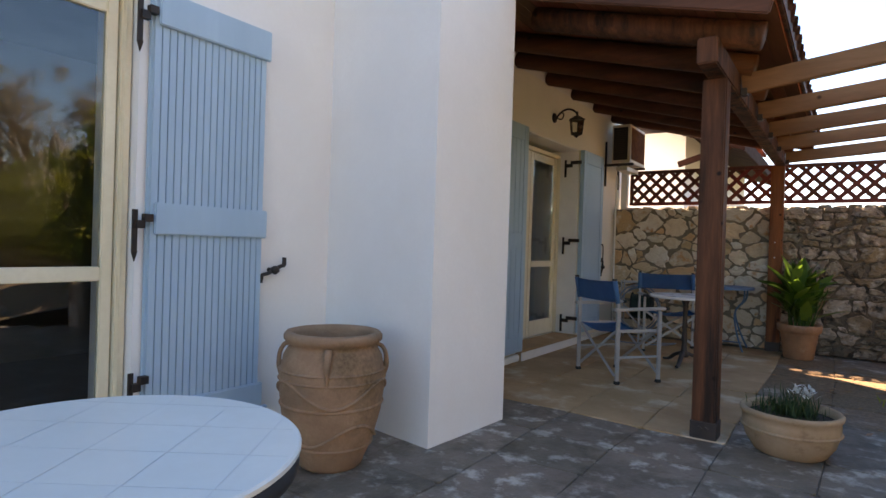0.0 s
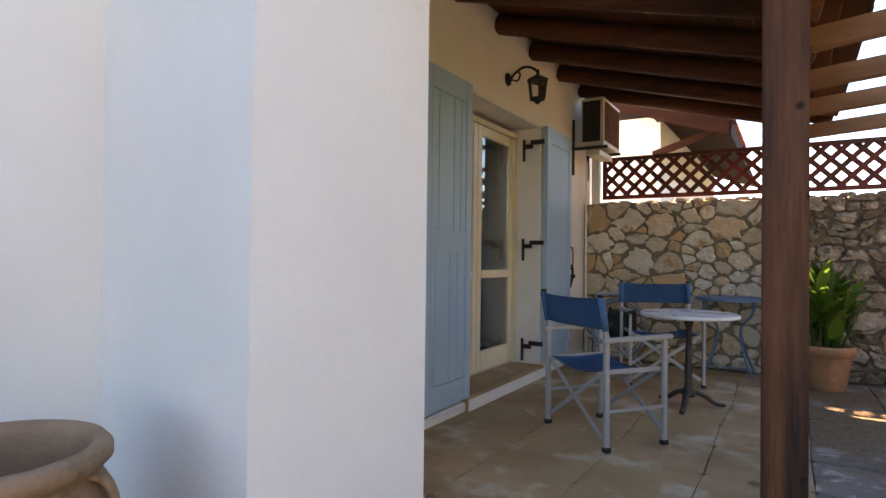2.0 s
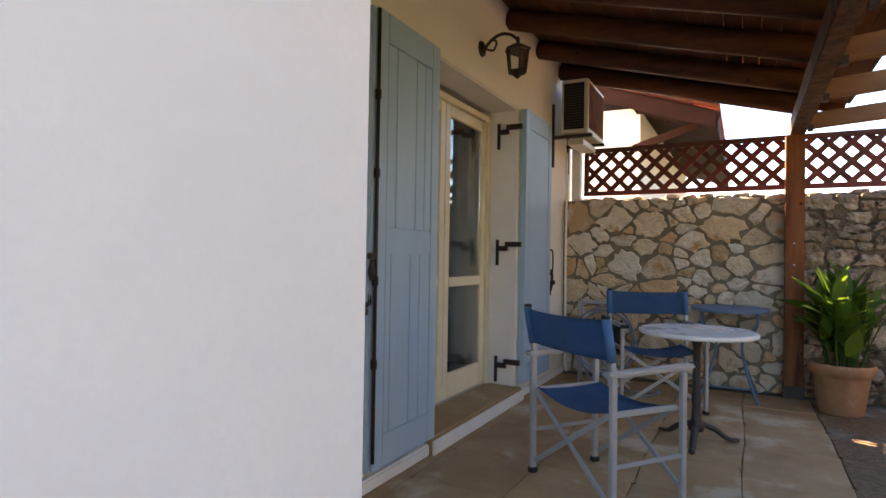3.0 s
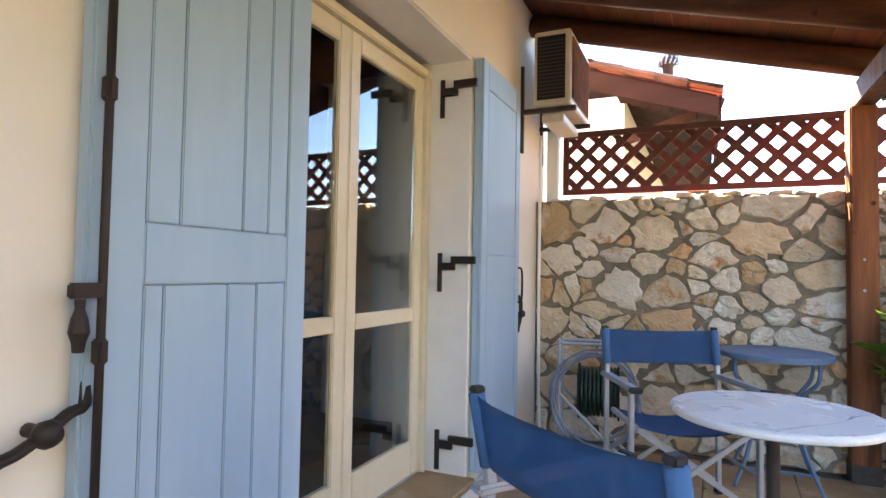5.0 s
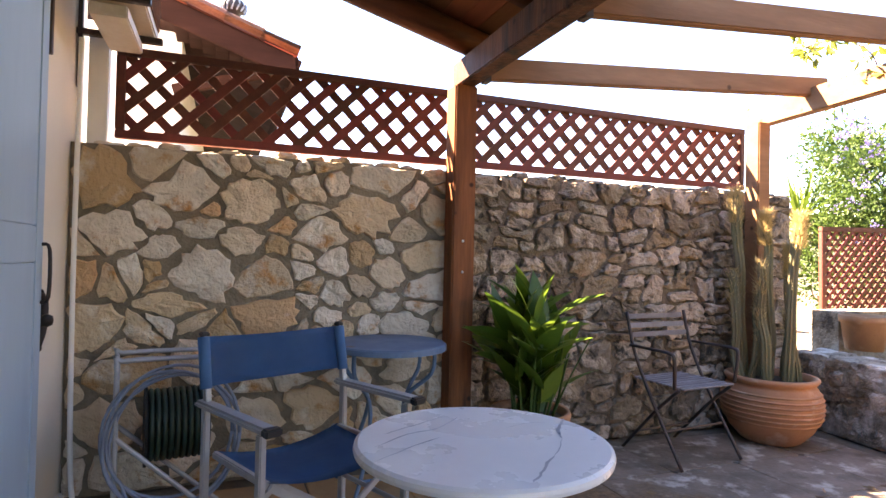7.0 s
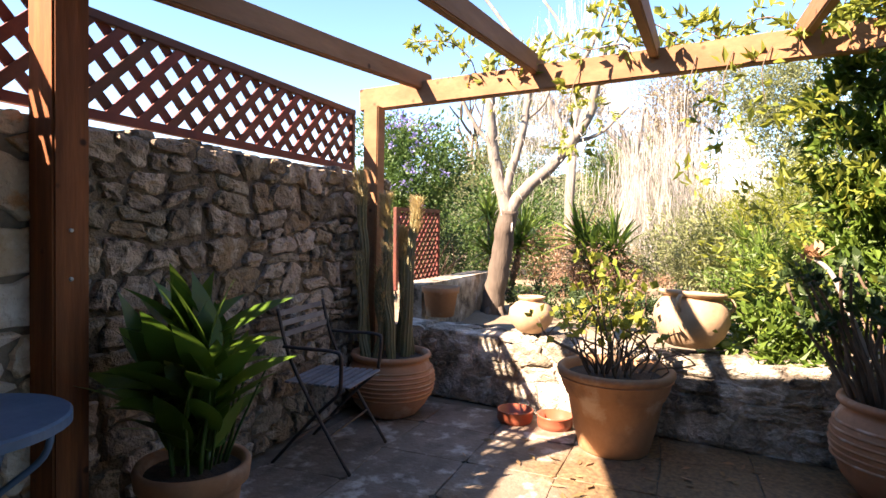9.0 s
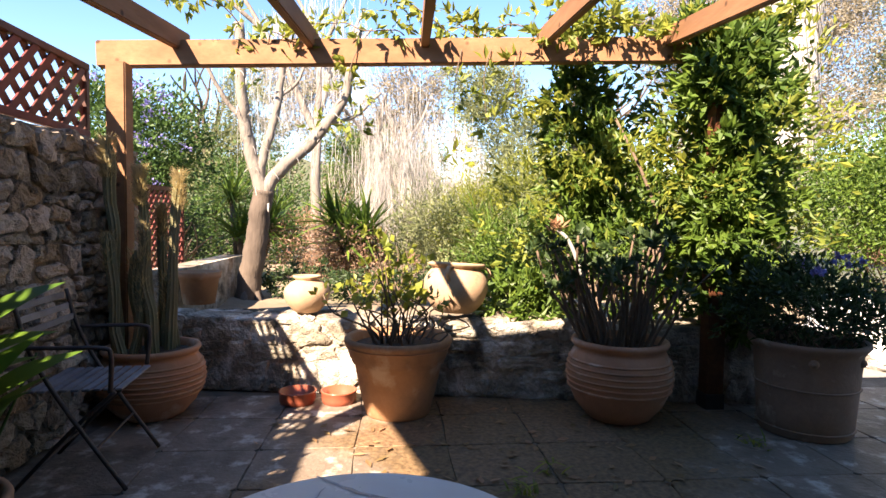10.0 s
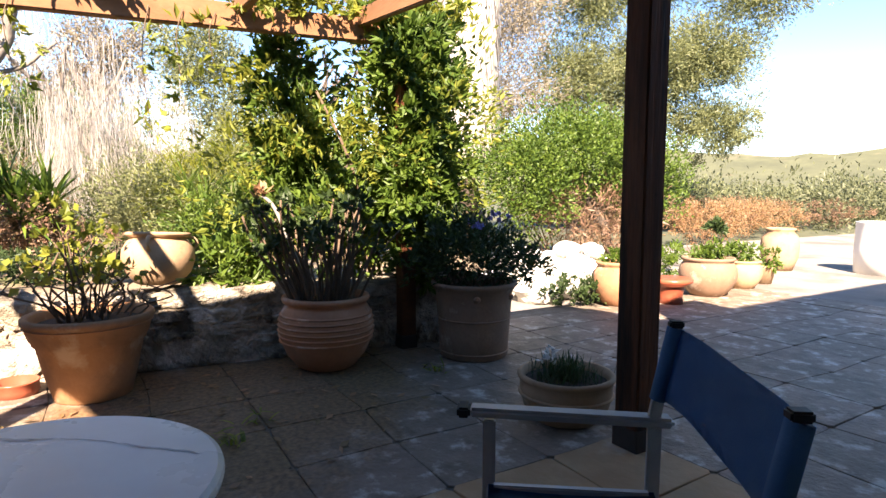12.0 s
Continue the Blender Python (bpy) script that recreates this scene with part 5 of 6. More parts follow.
part("eave_board", beam((-1.02, 9.95, 2.94), (-1.02, 14, 2.94), 0.03, 0.24), NB_WOOD, nb)
part("brace", beam((-2.1, 10.3, 2.70), (-1.25, 10.3, 2.97), 0.08, 0.1), NB_WOOD, nb)
for k in range(9):
    part("soffit_board", beam((-1.08 - 0.12 * k, 10.02, 2.94 + 0.04 * k), (-1.08 - 0.12 * k, 10.58, 2.94 + 0.04 * k), 0.11, 0.02, 0.003), NB_WOOD, nb)
vent = part("roof_vent", lathe([(0, -0.3), (0.09, -0.3), (0.09, 0.12), (0.15, 0.15), (0.17, 0.23), (0.13, 0.31), (0, 0.34)], 20), DARK_METAL, nb, "round silver turbine roof vent", True)
vent.matrix_basis = pose(-1.58, 11.0, 3.69) @ Matrix.Scale(0.72, 4)
for k in range(14):
    a = 2 * math.pi * k / 14
    part("vane", tube(smooth_curve([(0.155 * math.cos(a), 0.155 * math.sin(a), 0.13), (0.185 * math.cos(a + 0.2), 0.185 * math.sin(a + 0.2), 0.23), (0.10 * math.cos(a + 0.4), 0.10 * math.sin(a + 0.4), 0.33)], 3), 0.013, 5), ALU, vent)

# ---- garden ground ----
bm = bmesh.new()
nx, ny = 46, 64
grid = []
for i in range(nx + 1):
    row = []
    for j in range(ny + 1):
        y = -1.2 + 18 * j / ny
        x = 2.82 - 0.135 * max(0, 7.66 - y) * max(0.0, min(1, (y - 2.3) / 0.5)) + 22 * (i / nx) ** 1.5
        e = min(1, (x - 1.6) / 0.4) * max(0.0, min(1, (y - 2.0) / 1.2))
        row.append(bm.verts.new((x, y, -0.03 + 0.42 * e + 0.05 * noise.noise((x * 1.2, y * 1.2, 0)) + 0.02 * noise.noise((x * 5, y * 5, 3)))))
    grid.append(row)
for i in range(nx):
    for j in range(ny):
        bm.faces.new((grid[i][j], grid[i + 1][j], grid[i + 1][j + 1], grid[i][j + 1]))
structure("ground_garden", bm, EARTH, "dry stony earth of the raised garden bed", "ground", True)
for k, (d, h, w, seed) in enumerate(((95, 10.5, 1.0, 3), (180, 27.0, 1.3, 8), (320, 58.0, 1.0, 5))):
    bm = bmesh.new()
    lo, hi = [], []
    for i in range(161):
        a = -math.pi * 0.8 + 1.6 * math.pi * i / 160
        hh = h * (0.55 + 0.35 * noise.noise((a * 2.2, seed, 0)) + 0.05 * noise.noise((a * 24, seed, 1)) + 0.025 * noise.noise((a * 90, seed, 2)))
        lo.append(bm.verts.new((d * math.cos(a), d * math.sin(a) - 5, -0.3)))
        hi.append(bm.verts.new((d * 1.25 * math.cos(a), d * 1.25 * math.sin(a) - 5, hh)))
    for i in range(160):
        bm.faces.new((lo[i], lo[i + 1], hi[i + 1], hi[i]))
    structure("backdrop_hill", bm, FAR_GREEN, "low scrub-covered hills on the horizon", "hill", True)


# ---- trees and shrubs ----
def limb(bm, p, d, ln, r, depth, rng, tips, spread=0.6, lift=0.1):
    pts, q = [p], p
    for k in range(4):
        d = (d + Vector((rng.uniform(-1, 1), rng.uniform(-1, 1), rng.uniform(-0.5, 0.8) + lift)) * 0.16).normalized()
        q = q + d * ln / 4
        pts.append(q)
    tube(smooth_curve(pts, 3), r, 8, bm, 0.6)
    if depth == 0:
        tips.append(q)
        return
    for _ in range(rng.choice((2, 3))):
        e = (d + Vector((rng.uniform(-1, 1), rng.uniform(-1, 1), rng.uniform(-0.4, 0.6))) * spread).normalized()
        limb(bm, q, e, ln * rng.uniform(0.6, 0.85), r * 0.58, depth - 1, rng, tips, spread, lift)


def shrub(name, label, at, blobs, leaf, mat, seed, stem=True, up=0.3, h=0.6, hollow=0.55):
    root = thing(name, label, "shrub", pose(*at))
    if stem:
        bm, _ = stalks(14, 0.25, h, seed, (0, 0, -0.05), 1.4, 0.014, 0.8, 0.1)
        part("stem", bm, STEM, root, "", True)
    part("foliage", leaves([(*b[:6], int(b[6] * 1.7)) for b in blobs], leaf[0] * 0.8, leaf[1] * 0.85, seed, up, hollow=hollow - 0.1, clump=0.4, per=32), mat, root)
    return root


# the climber on the pergola post, and the vine along the beam
cl = thing("climbing_shrub", "dense bright green climbing shrub growing up the pergola post", "shrub", pose(2.42, 3.72, 0.35))
bm, _ = stalks(16, 0.3, 1.9, 71, (-0.1, -0.2, 0), 1.4, 0.016, 0.35, 0.12)
part("stem", bm, STEM, cl, "", True)
part("foliage", leaves([(0, 0.35, 0.75, 0.45, 0.80, 0.55, 3600), (-0.1, -0.45, 1.05, 0.45, 0.60, 0.85, 3600), (-0.2, -0.35, 1.75, 0.42, 0.55, 0.55, 3000), (0.0, 0.62, 1.35, 0.30, 0.38, 0.6, 1900), (-0.05, 0.72, 1.95, 0.24, 0.28, 0.42, 1000), (-0.3, -0.2, 2.2, 0.34, 0.50, 0.26, 1500),
                         (0.1, 1.05, 0.30, 0.35, 0.45, 0.30, 1400), (-0.35, -0.35, 0.9, 0.25, 0.45, 0.8, 1500),
                         (-0.56, -0.2, 1.0, 0.20, 0.36, 0.75, 1900), (-0.55, -0.2, 1.85, 0.24, 0.40, 0.42, 1600), (-0.62, -0.25, 0.45, 0.15, 0.32, 0.35, 700), (-0.70, -0.14, 1.15, 0.13, 0.24, 0.7, 1500), (-0.66, -0.14, 1.9, 0.14, 0.26, 0.35, 900)], 0.088, 0.036, 72, 0.15, hollow=0.35, clump=0.36, per=26), LEAF_BRIGHT, cl, "feathery bright green leaves")
# Deeper green inner leaves: shade inside the shrub is put into their colour.
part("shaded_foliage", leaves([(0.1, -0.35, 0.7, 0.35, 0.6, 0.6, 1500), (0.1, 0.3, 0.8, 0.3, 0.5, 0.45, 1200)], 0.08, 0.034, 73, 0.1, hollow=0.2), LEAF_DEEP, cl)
# Lighter yellow-green leaves on the outside of the clumps.
part("young_foliage", leaves([(-0.05, 0.45, 0.95, 0.5, 0.75, 0.65, 1300), (-0.25, -0.4, 1.5, 0.55, 0.62, 0.95, 1900), (-0.1, 0.68, 1.8, 0.32, 0.36, 0.5, 700)], 0.075, 0.03, 74, 0.5, hollow=0.95), LEAF_YELLOW, cl, "yellow-green outer leaves")
rng = random.Random(5)
vine = thing("vine", "yellow-green vine with fine stems trailing over the pergola beam", "vine", pose(0, 0, 0))
bm = bmesh.new()
blob = []
for k in range(13):
    y0 = 2.9 + 0.32 * k + rng.uniform(-0.1, 0.1)
    x0, z0 = bx(y0), bz(y0) + 0.10
    pts = [(x0 + rng.uniform(-0.05, 0.05), y0, z0)]
    for s in range(5):
        p = pts[-1]
        pts.append((p[0] + rng.uniform(-0.12, 0.12), p[1] + rng.uniform(-0.05, 0.22), p[2] + rng.uniform(-0.10, 0.09) - (0.05 if s > 2 else -0.03)))
        thick = 30 if y0 < 4.6 else 16
        blob.append((*pts[-1], 0.12, 0.14, 0.08, thick + rng.randrange(12)))
    tube(smooth_curve(pts, 3), 0.005, 5, bm, 0.6)
for y0, drop in ((6.05, 0.45), (5.35, 0.75), (5.15, 0.5), (4.95, 0.35)):
    x0, z0 = bx(y0), bz(y0)
    pts = [(x0 - 0.05, y0, z0), (x0 - 0.08, y0 + 0.05, z0 - drop * 0.4), (x0 - 0.05, y0 + 0.02, z0 - drop)]
    tube(smooth_curve(pts, 4), 0.004, 5, bm, 0.5)
    for p in pts[1:]:
        blob.append((*p, 0.10, 0.12, 0.12, 22))
for y0 in (3.3, 3.6, 3.9, 4.2, 4.5):
    blob.append((bx(y0), y0, bz(y0) + 0.12, 0.2, 0.26, 0.10, 150))
part("stem", bm, STEM, vine, "", True)
part("foliage", leaves(blob, 0.075, 0.034, 21, 0.1), LEAF_YELLOW, vine, "yellow-green vine leaves")

# forked tree
tr = thing("garden_tree", "forked bare-limbed tree with dark trunk and grey peeling limbs", "tree", pose(4.5, 7.34, 0.3))


def gnarled(pts, r, taper, bm, seg=10):
    line = smooth_curve(pts, 6)
    tube([p + Vector((noise.noise(p * 7), noise.noise(p * 7 + Vector((5, 0, 0))), 0)) * 0.022 for p in line], r, seg, bm, taper)
    return line


bm = bmesh.new()
gnarled([(0, 0.03, -0.1), (0, 0.01, 0.2), (0.01, -0.05, 0.6), (0, -0.10, 0.95), (0, -0.16, 1.28)], 0.135, 0.78, bm, 14)
for k in range(5):
    a = 1.26 * k + 0.4
    tube([(0.06 * math.cos(a), 0.06 * math.sin(a), 0.22), (0.15 * math.cos(a), 0.15 * math.sin(a), 0.05), (0.26 * math.cos(a), 0.26 * math.sin(a), -0.05)], 0.05, 7, bm, 0.5)
part("trunk", bm, BARK, tr, "dark brown rough trunk", True)
peel = []
for pts, r, taper in (([(0, -0.15, 1.2), (0, -0.10, 1.42), (0, -0.03, 1.62), (-0.05, 0.03, 1.98), (-0.08, 0.05, 2.25), (-0.1, 0.07, 3.0)], 0.085, 0.6),
                      ([(0, -0.12, 1.36), (0, -0.14, 1.6), (0.05, -0.24, 1.97), (0.08, -0.30, 2.28), (0.05, -0.36, 2.95)], 0.055, 0.6),
                      ([(0, -0.16, 1.2), (0.02, -0.22, 1.36), (0.05, -0.39, 1.58), (0.1, -0.58, 1.74), (0.1, -0.82, 2.02), (0.1, -1.0, 2.32), (0.05, -1.08, 2.66), (0.05, -1.15, 3.0)], 0.08, 0.5),
                      ([(-0.05, 0.03, 1.98), (-0.1, 0.28, 2.3), (-0.2, 0.45, 2.7)], 0.03, 0.5), ([(0.1, -0.82, 2.02), (0.2, -1.1, 2.12), (0.25, -1.4, 2.4)], 0.026, 0.5), ([(0.08, -0.30, 2.28), (0.15, -0.5, 2.5), (0.2, -0.62, 2.9)], 0.022, 0.5)):
    bm = bmesh.new()
    line = gnarled(pts, r, taper, bm)
    part("limb", bm, BARK_PALE, tr, "bleached peeling limb", True)
    if r > 0.05:
        peel += [blades(3, 0.13, 0.012, 700 + q, (1.9, 2.9), 0.3, 3, tuple(p), r * 0.75) for q, p in enumerate(line[::2])]
part("foliage", leaves([(0.05, -1.0, 2.35, 0.16, 0.22, 0.2, 60), (0.05, -0.75, 2.0, 0.12, 0.16, 0.14, 30), (0.1, -1.1, 2.75, 0.2, 0.26, 0.2, 90), (-0.05, 0.0, 2.5, 0.14, 0.14, 0.2, 26)], 0.085, 0.036, 171, 0.1), LEAF_YELLOW, tr, "sparse yellow-green leaves")
tagged(part("peeling_bark", joined(*peel), STRAND, tr), "hanging strips of pale bark", "", "", "stuff")


def weeping(name, label, at, h, spread, n, seed, ln=(0.6, 1.6)):
    rng = random.Random(seed)
    root = thing(name, label, "tree", pose(*at))
    bm, tips = bmesh.new(), []
    limb(bm, Vector((0, 0, -0.1)), Vector((0.05, 0.02, 1)), h * 0.5, 0.12, 2, rng, tips, 0.9, 0.25)
    part("trunk", bm, BARK_PALE, root, "", True)
    V, F = [], []
    hearts = []
    for _ in range(46):
        a, q = rng.uniform(0, 6.283), spread * math.sqrt(rng.random())
        hearts.append((Vector((q * math.cos(a), q * math.sin(a), h * (1.0 - 0.3 * (q / spread) ** 2) * rng.uniform(0.72, 1.0))), rng.uniform(0.05, 0.2), rng.uniform(0.35, 1.0)))
    for _ in range(n):
        c0, wide, long = rng.choice(hearts)
        p = c0 + Vector((rng.gauss(0, wide), rng.gauss(0, wide), rng.gauss(0, 0.12)))
        L, sx, sy = rng.uniform(*ln) * long, rng.uniform(-0.3, 0.3), rng.uniform(-0.3, 0.3)
        w, b, th = rng.uniform(0.0014, 0.0034), len(V), rng.uniform(0, 3.14)
        for s in range(5):
            t = s / 4
            c = p + Vector((sx * t * t, sy * t * t, -L * t))
            e = Vector((math.cos(th), math.sin(th), 0)) * w * (1 - 0.6 * t)
            V += [tuple(c - e), tuple(c + e)]
        for s in range(4):
            F.append((b + 2 * s, b + 2 * s + 1, b + 2 * s + 3, b + 2 * s + 2))
    part("hanging_foliage", (V, [], F), STRAND, root, "bleached hanging twigs")
    return root


weeping("weeping_tree", "pale weeping tree with bleached hanging twigs", (8.2, 5.4, 0.1), 3.2, 1.15, 2300, 5)
weeping("weeping_tree", "tall pale weeping tree behind the pergola", (7.6, 7.0, 0.1), 5.2, 1.5, 1100, 6, (0.7, 1.7))


def yucca(at, label, heads, length, width, seed, mat=LEAF_BRIGHT):
    root = thing("yucca", label, "plant", pose(*at))
    rng = random.Random(seed)
    for k in range(heads):
        x, y, z = rng.uniform(-0.35, 0.35), rng.uniform(-0.45, 0.45), rng.uniform(0.4, 1.5)
        part("stem", tube([(x * 0.3, y * 0.3, -0.1), (x * 0.8, y * 0.8, z * 0.6), (x, y, z)], 0.05, 8, taper=0.7), BARK, root, "", True)
        part("leaf_head", blades(70, length, width, seed * 10 + k, (0.05, 1.9), 0.25, 3, (x, y, z), 0.03), mat, root, "spiky rosette of sword leaves")
    return root


shrub("shrub", "tall green bush behind the weeping tree", (10.0, 5.6, 0), [(0, 0, 1.7, 0.8, 1.3, 1.0, 5200), (0.3, 0.9, 2.5, 0.7, 0.8, 0.7, 2600)], (0.11, 0.035), LEAF_BRIGHT, 110, h=1.6)
shrub("shrub", "feathery yellow-green bush by the weeping tree", (6.6, 4.5, 0.2), [(0, 0, 1.0, 0.5, 0.7, 0.7, 3000), (0.3, -0.7, 1.3, 0.5, 0.6, 0.9, 2600)], (0.10, 0.016), LEAF_YELLOW, 111, h=1.0)
yucca((5.9, 6.1, 0.3), "spiky green yucca with several heads", 4, 0.6, 0.045, 3)
yucca((6.6, 7.9, 0.3), "tall spiky yucca behind the forked tree", 4, 0.6, 0.045, 4)
yucca((4.0, 3.75, 0.62), "yucca with yellow-green sword leaves above the hedge", 2, 0.5, 0.035, 6, LEAF_YELLOW)
yucca((4.9, 9.6, 0.6), "tall yucca beside the flowering shrub", 3, 0.6, 0.045, 7)

shrub("flowering_shrub", "big green shrub with violet flowers above the wall", (5.3, 8.7, 0.3), [(0, 0, 1.75, 0.75, 0.75, 0.75, 5200), (-0.2, 0.3, 1.0, 0.7, 0.6, 0.7, 2600), (0.1, 0.5, 2.2, 0.5, 0.5, 0.5, 1800)], (0.075, 0.035), LEAF_DEEP, 81, h=1.3)
fl = bpy.data.objects["flowering_shrub"]
part("blossom", leaves([(-0.4, -0.1, 2.3, 0.45, 0.5, 0.25, 300), (-0.5, -0.2, 1.7, 0.3, 0.4, 0.5, 200)], 0.035, 0.03, 82), FLOWER, fl, "violet flowers")
shrub("shrub", "dark reddish shrub by the far wall", (6.2, 8.9, 0.2), [(0, 0, 0.75, 0.9, 0.7, 0.55, 3200)], (0.06, 0.025), LEAF_DARK, 83)
shrub("dry_shrub", "dry pinkish brown shrub in the garden bed", (5.6, 6.35, 0.35), [(0, 0, 0.55, 0.45, 0.55, 0.42, 2200), (0.1, -0.4, 0.3, 0.35, 0.4, 0.3, 900)], (0.055, 0.02), LEAF_DRY, 84)
shrub("shrub", "low dark undergrowth behind the low wall", (4.3, 5.6, 0.38), [(0, 0, 0.18, 0.5, 1.3, 0.22, 1800), (0.5, 1.2, 0.2, 0.4, 0.6, 0.22, 900)], (0.06, 0.03), LEAF_DARK, 85, False)
shrub("palm_shrub", "fine-leaved bushy fan palm clump", (5.6, 4.35, 0.35), [(0, 0, 0.6, 0.6, 0.6, 0.55, 300)], (0.1, 0.02), LEAF_GREY, 86)
pc = bpy.data.objects["palm_shrub"]
part("fronds", joined(*[blades(46, 0.55, 0.02, 90 + k, (0.1, 1.7), 0.35, 3, (0.25 * math.cos(k * 1.3), 0.35 * math.sin(k * 1.9), 0.35 + 0.14 * (k % 5)), 0.03) for k in range(10)]), LEAF_BRIGHT, pc, "feathery green fronds")
shrub("shrub", "soft grey-green bush in the garden", (7.0, 3.9, 0.1), [(0, 0, 1.2, 1.0, 1.1, 1.0, 5200), (0.6, 1.3, 1.0, 0.8, 0.8, 0.8, 2400)], (0.085, 0.02), LEAF_GREY, 87, h=1.2)
shrub("shrub", "bright green bush behind the urn", (3.9, 4.55, 0.3), [(0, 0, 0.45, 0.5, 0.55, 0.45, 2800)], (0.075, 0.028), LEAF_BRIGHT, 88)
shrub("shrub", "tall mixed green bushes closing the garden", (10.5, 6.0, 0), [(0, 0, 1.0, 1.2, 2.6, 1.1, 5200), (0, 3.6, 1.1, 1.2, 1.8, 1.2, 3600), (0.5, -3.0, 1.2, 1.4, 1.8, 1.3, 4200)], (0.11, 0.04), LEAF_GREY, 89, h=1.2)
shrub("hedge", "broad mound of green climber with dry brown stems beneath", (6.0, -1.9, 0), [(0, -0.2, 1.95, 1.1, 2.1, 0.85, 12000), (-0.3, 1.0, 1.4, 0.8, 1.0, 0.9, 3600), (-0.4, -1.8, 1.5, 0.8, 0.9, 0.8, 3400)], (0.085, 0.045), LEAF_BRIGHT, 91, h=1.6)
hd = bpy.data.objects["hedge"]
part("dry_stem", leaves([(-0.3, -0.6, 0.85, 0.85, 1.7, 0.65, 3200)], 0.16, 0.012, 92, 0.2), LEAF_DRY, hd, "tangled dry brown stems")
part("stem", tube(smooth_curve([(-0.5, -0.7, 0), (-0.45, -0.6, 0.6), (-0.2, -0.3, 1.3)]), 0.09, 8), BARK, hd, "", True)

# palm trunk with its hanging dry skirt
pt = thing("palm_tree", "palm trunk with a hanging skirt of bleached dead fronds", "palm tree", pose(8.0, -1.0, 0))
part("trunk", tube([(0, 0, -0.1), (0.02, 0, 3), (0, 0, 6.8)], 0.24, 14), BARK, pt, "", True)
part("frond_skirt", lathe([(0.3, 2.3), (0.44, 2.6), (0.48, 3.4), (0.50, 4.6), (0.46, 6.0), (0.25, 6.8)], 30, 0.12), STRAND, pt, "matted bleached dead fronds")
V, F = [], []
rng = random.Random(17)
for _ in range(4200):
    a, z = rng.uniform(0, 6.283), rng.uniform(2.9, 6.8)
    q = 0.42 + 0.20 * rng.random()
    L, w, b = rng.uniform(0.5, 1.3), rng.uniform(0.012, 0.03), len(V)
    for s in range(3):
        t = s / 2
        c = Vector(((q + 0.10 * t) * math.cos(a), (q + 0.10 * t) * math.sin(a), z - L * t))
        e = Vector((-math.sin(a), math.cos(a), 0)) * w * (1 - 0.5 * t)
        V += [tuple(c - e), tuple(c + e)]
    F += [(b, b + 1, b + 3, b + 2), (b + 2, b + 3, b + 5, b + 4)]
part("dead_fronds", (V, [], F), STRAND, pt, "bleached dead fronds")
part("fronds", joined(*[blades(30, 1.4, 0.06, 300 + k, (0.3, 1.7), 0.5, 4, (0, 0, 6.8), 0.05) for k in range(3)]), LEAF_GREY, pt)

def big_tree(label, at, blobs, mat, seed, leaf=(0.17, 0.045)):
    rng = random.Random(seed)
    root = thing("olive_tree", label, "tree", pose(*at))
    bm, tips = bmesh.new(), []
    limb(bm, Vector((0, 0, -0.1)), Vector((0.05, 0.05, 1)), 1.7, 0.24, 4, rng, tips, 0.8, 0.15)
    part("trunk", bm, BARK, root, "", True)
    part("crown", leaves([(*b[:6], int(b[6] * 1.6)) for b in blobs], leaf[0], leaf[1], seed, 0.1, clump=0.34, hollow=0.3, per=50), mat, root, "airy uneven crown of small leaves")


big_tree("large airy grey-green tree beyond the yard", (10.7, -9.5, 0), [(0, 0, 5.0, 2.4, 2.4, 1.7, 16000), (-2.5, -2.1, 7.6, 1.7, 1.7, 1.5, 8500), (-1.5, -1.3, 5.6, 1.6, 1.6, 1.3, 8000), (1.6, 1.5, 5.0, 1.7, 1.7, 1.7, 9000), (1.3, 1.2, 7.8, 2.0, 2.0, 1.5, 10000), (0.3, 0.2, 3.3, 2.0, 2.0, 0.8, 6500), (-0.6, -0.5, 8.6, 2.2, 2.2, 1.3, 9000), (-1.6, -1.4, 3.4, 1.5, 1.5, 1.1, 6000)], LEAF_GREY, 23, (0.12, 0.035))
big_tree("large airy brownish tree behind the palm", (12.2, -4.4, 0), [(0, 0, 4.2, 1.8, 2.4, 1.9, 10000), (0, 2.2, 3.4, 1.6, 1.8, 1.6, 7000), (0.2, -0.5, 6.8, 2.0, 2.4, 1.6, 9000), (0, 3.0, 6.0, 1.6, 1.8, 1.5, 6500)], LEAF_DUST, 24, (0.12, 0.03))
big_tree("wispy brownish tree behind the weeping trees", (13.0, 6.4, 0), [(0, 0, 2.8, 1.2, 2.0, 1.5, 6000), (0, -1.2, 4.4, 1.2, 1.4, 1.2, 3200), (0, 1.5, 4.8, 1.2, 1.4, 1.1, 2800)], LEAF_DUST, 26, (0.12, 0.03))
big_tree("airy grey-green tree closing the garden", (13.0, 10.2, 0), [(0, 0, 2.6, 1.2, 1.9, 1.3, 6000), (0, -1.0, 3.9, 1.2, 1.4, 1.0, 3000)], LEAF_GREY, 27, (0.12, 0.03))
big_tree("airy pale green tree behind the grey bush", (11.6, 2.8, 0), [(0, 0, 2.9, 1.2, 1.6, 1.4, 6500), (0, 0.8, 4.3, 1.1, 1.2, 1.0, 3200)], LEAF_GREY, 28, (0.11, 0.03))
rng = random.Random(41)
belt = []
for k in range(130):
    a, d = radians(rng.uniform(-84, -40)), rng.uniform(24, 70)
    belt.append((d * math.cos(a) - 2, d * math.sin(a) + 5.5, rng.uniform(0.3, 1.0), rng.uniform(1.5, 3.5), rng.uniform(1.5, 3.5), rng.uniform(0.7, 1.8), 900))
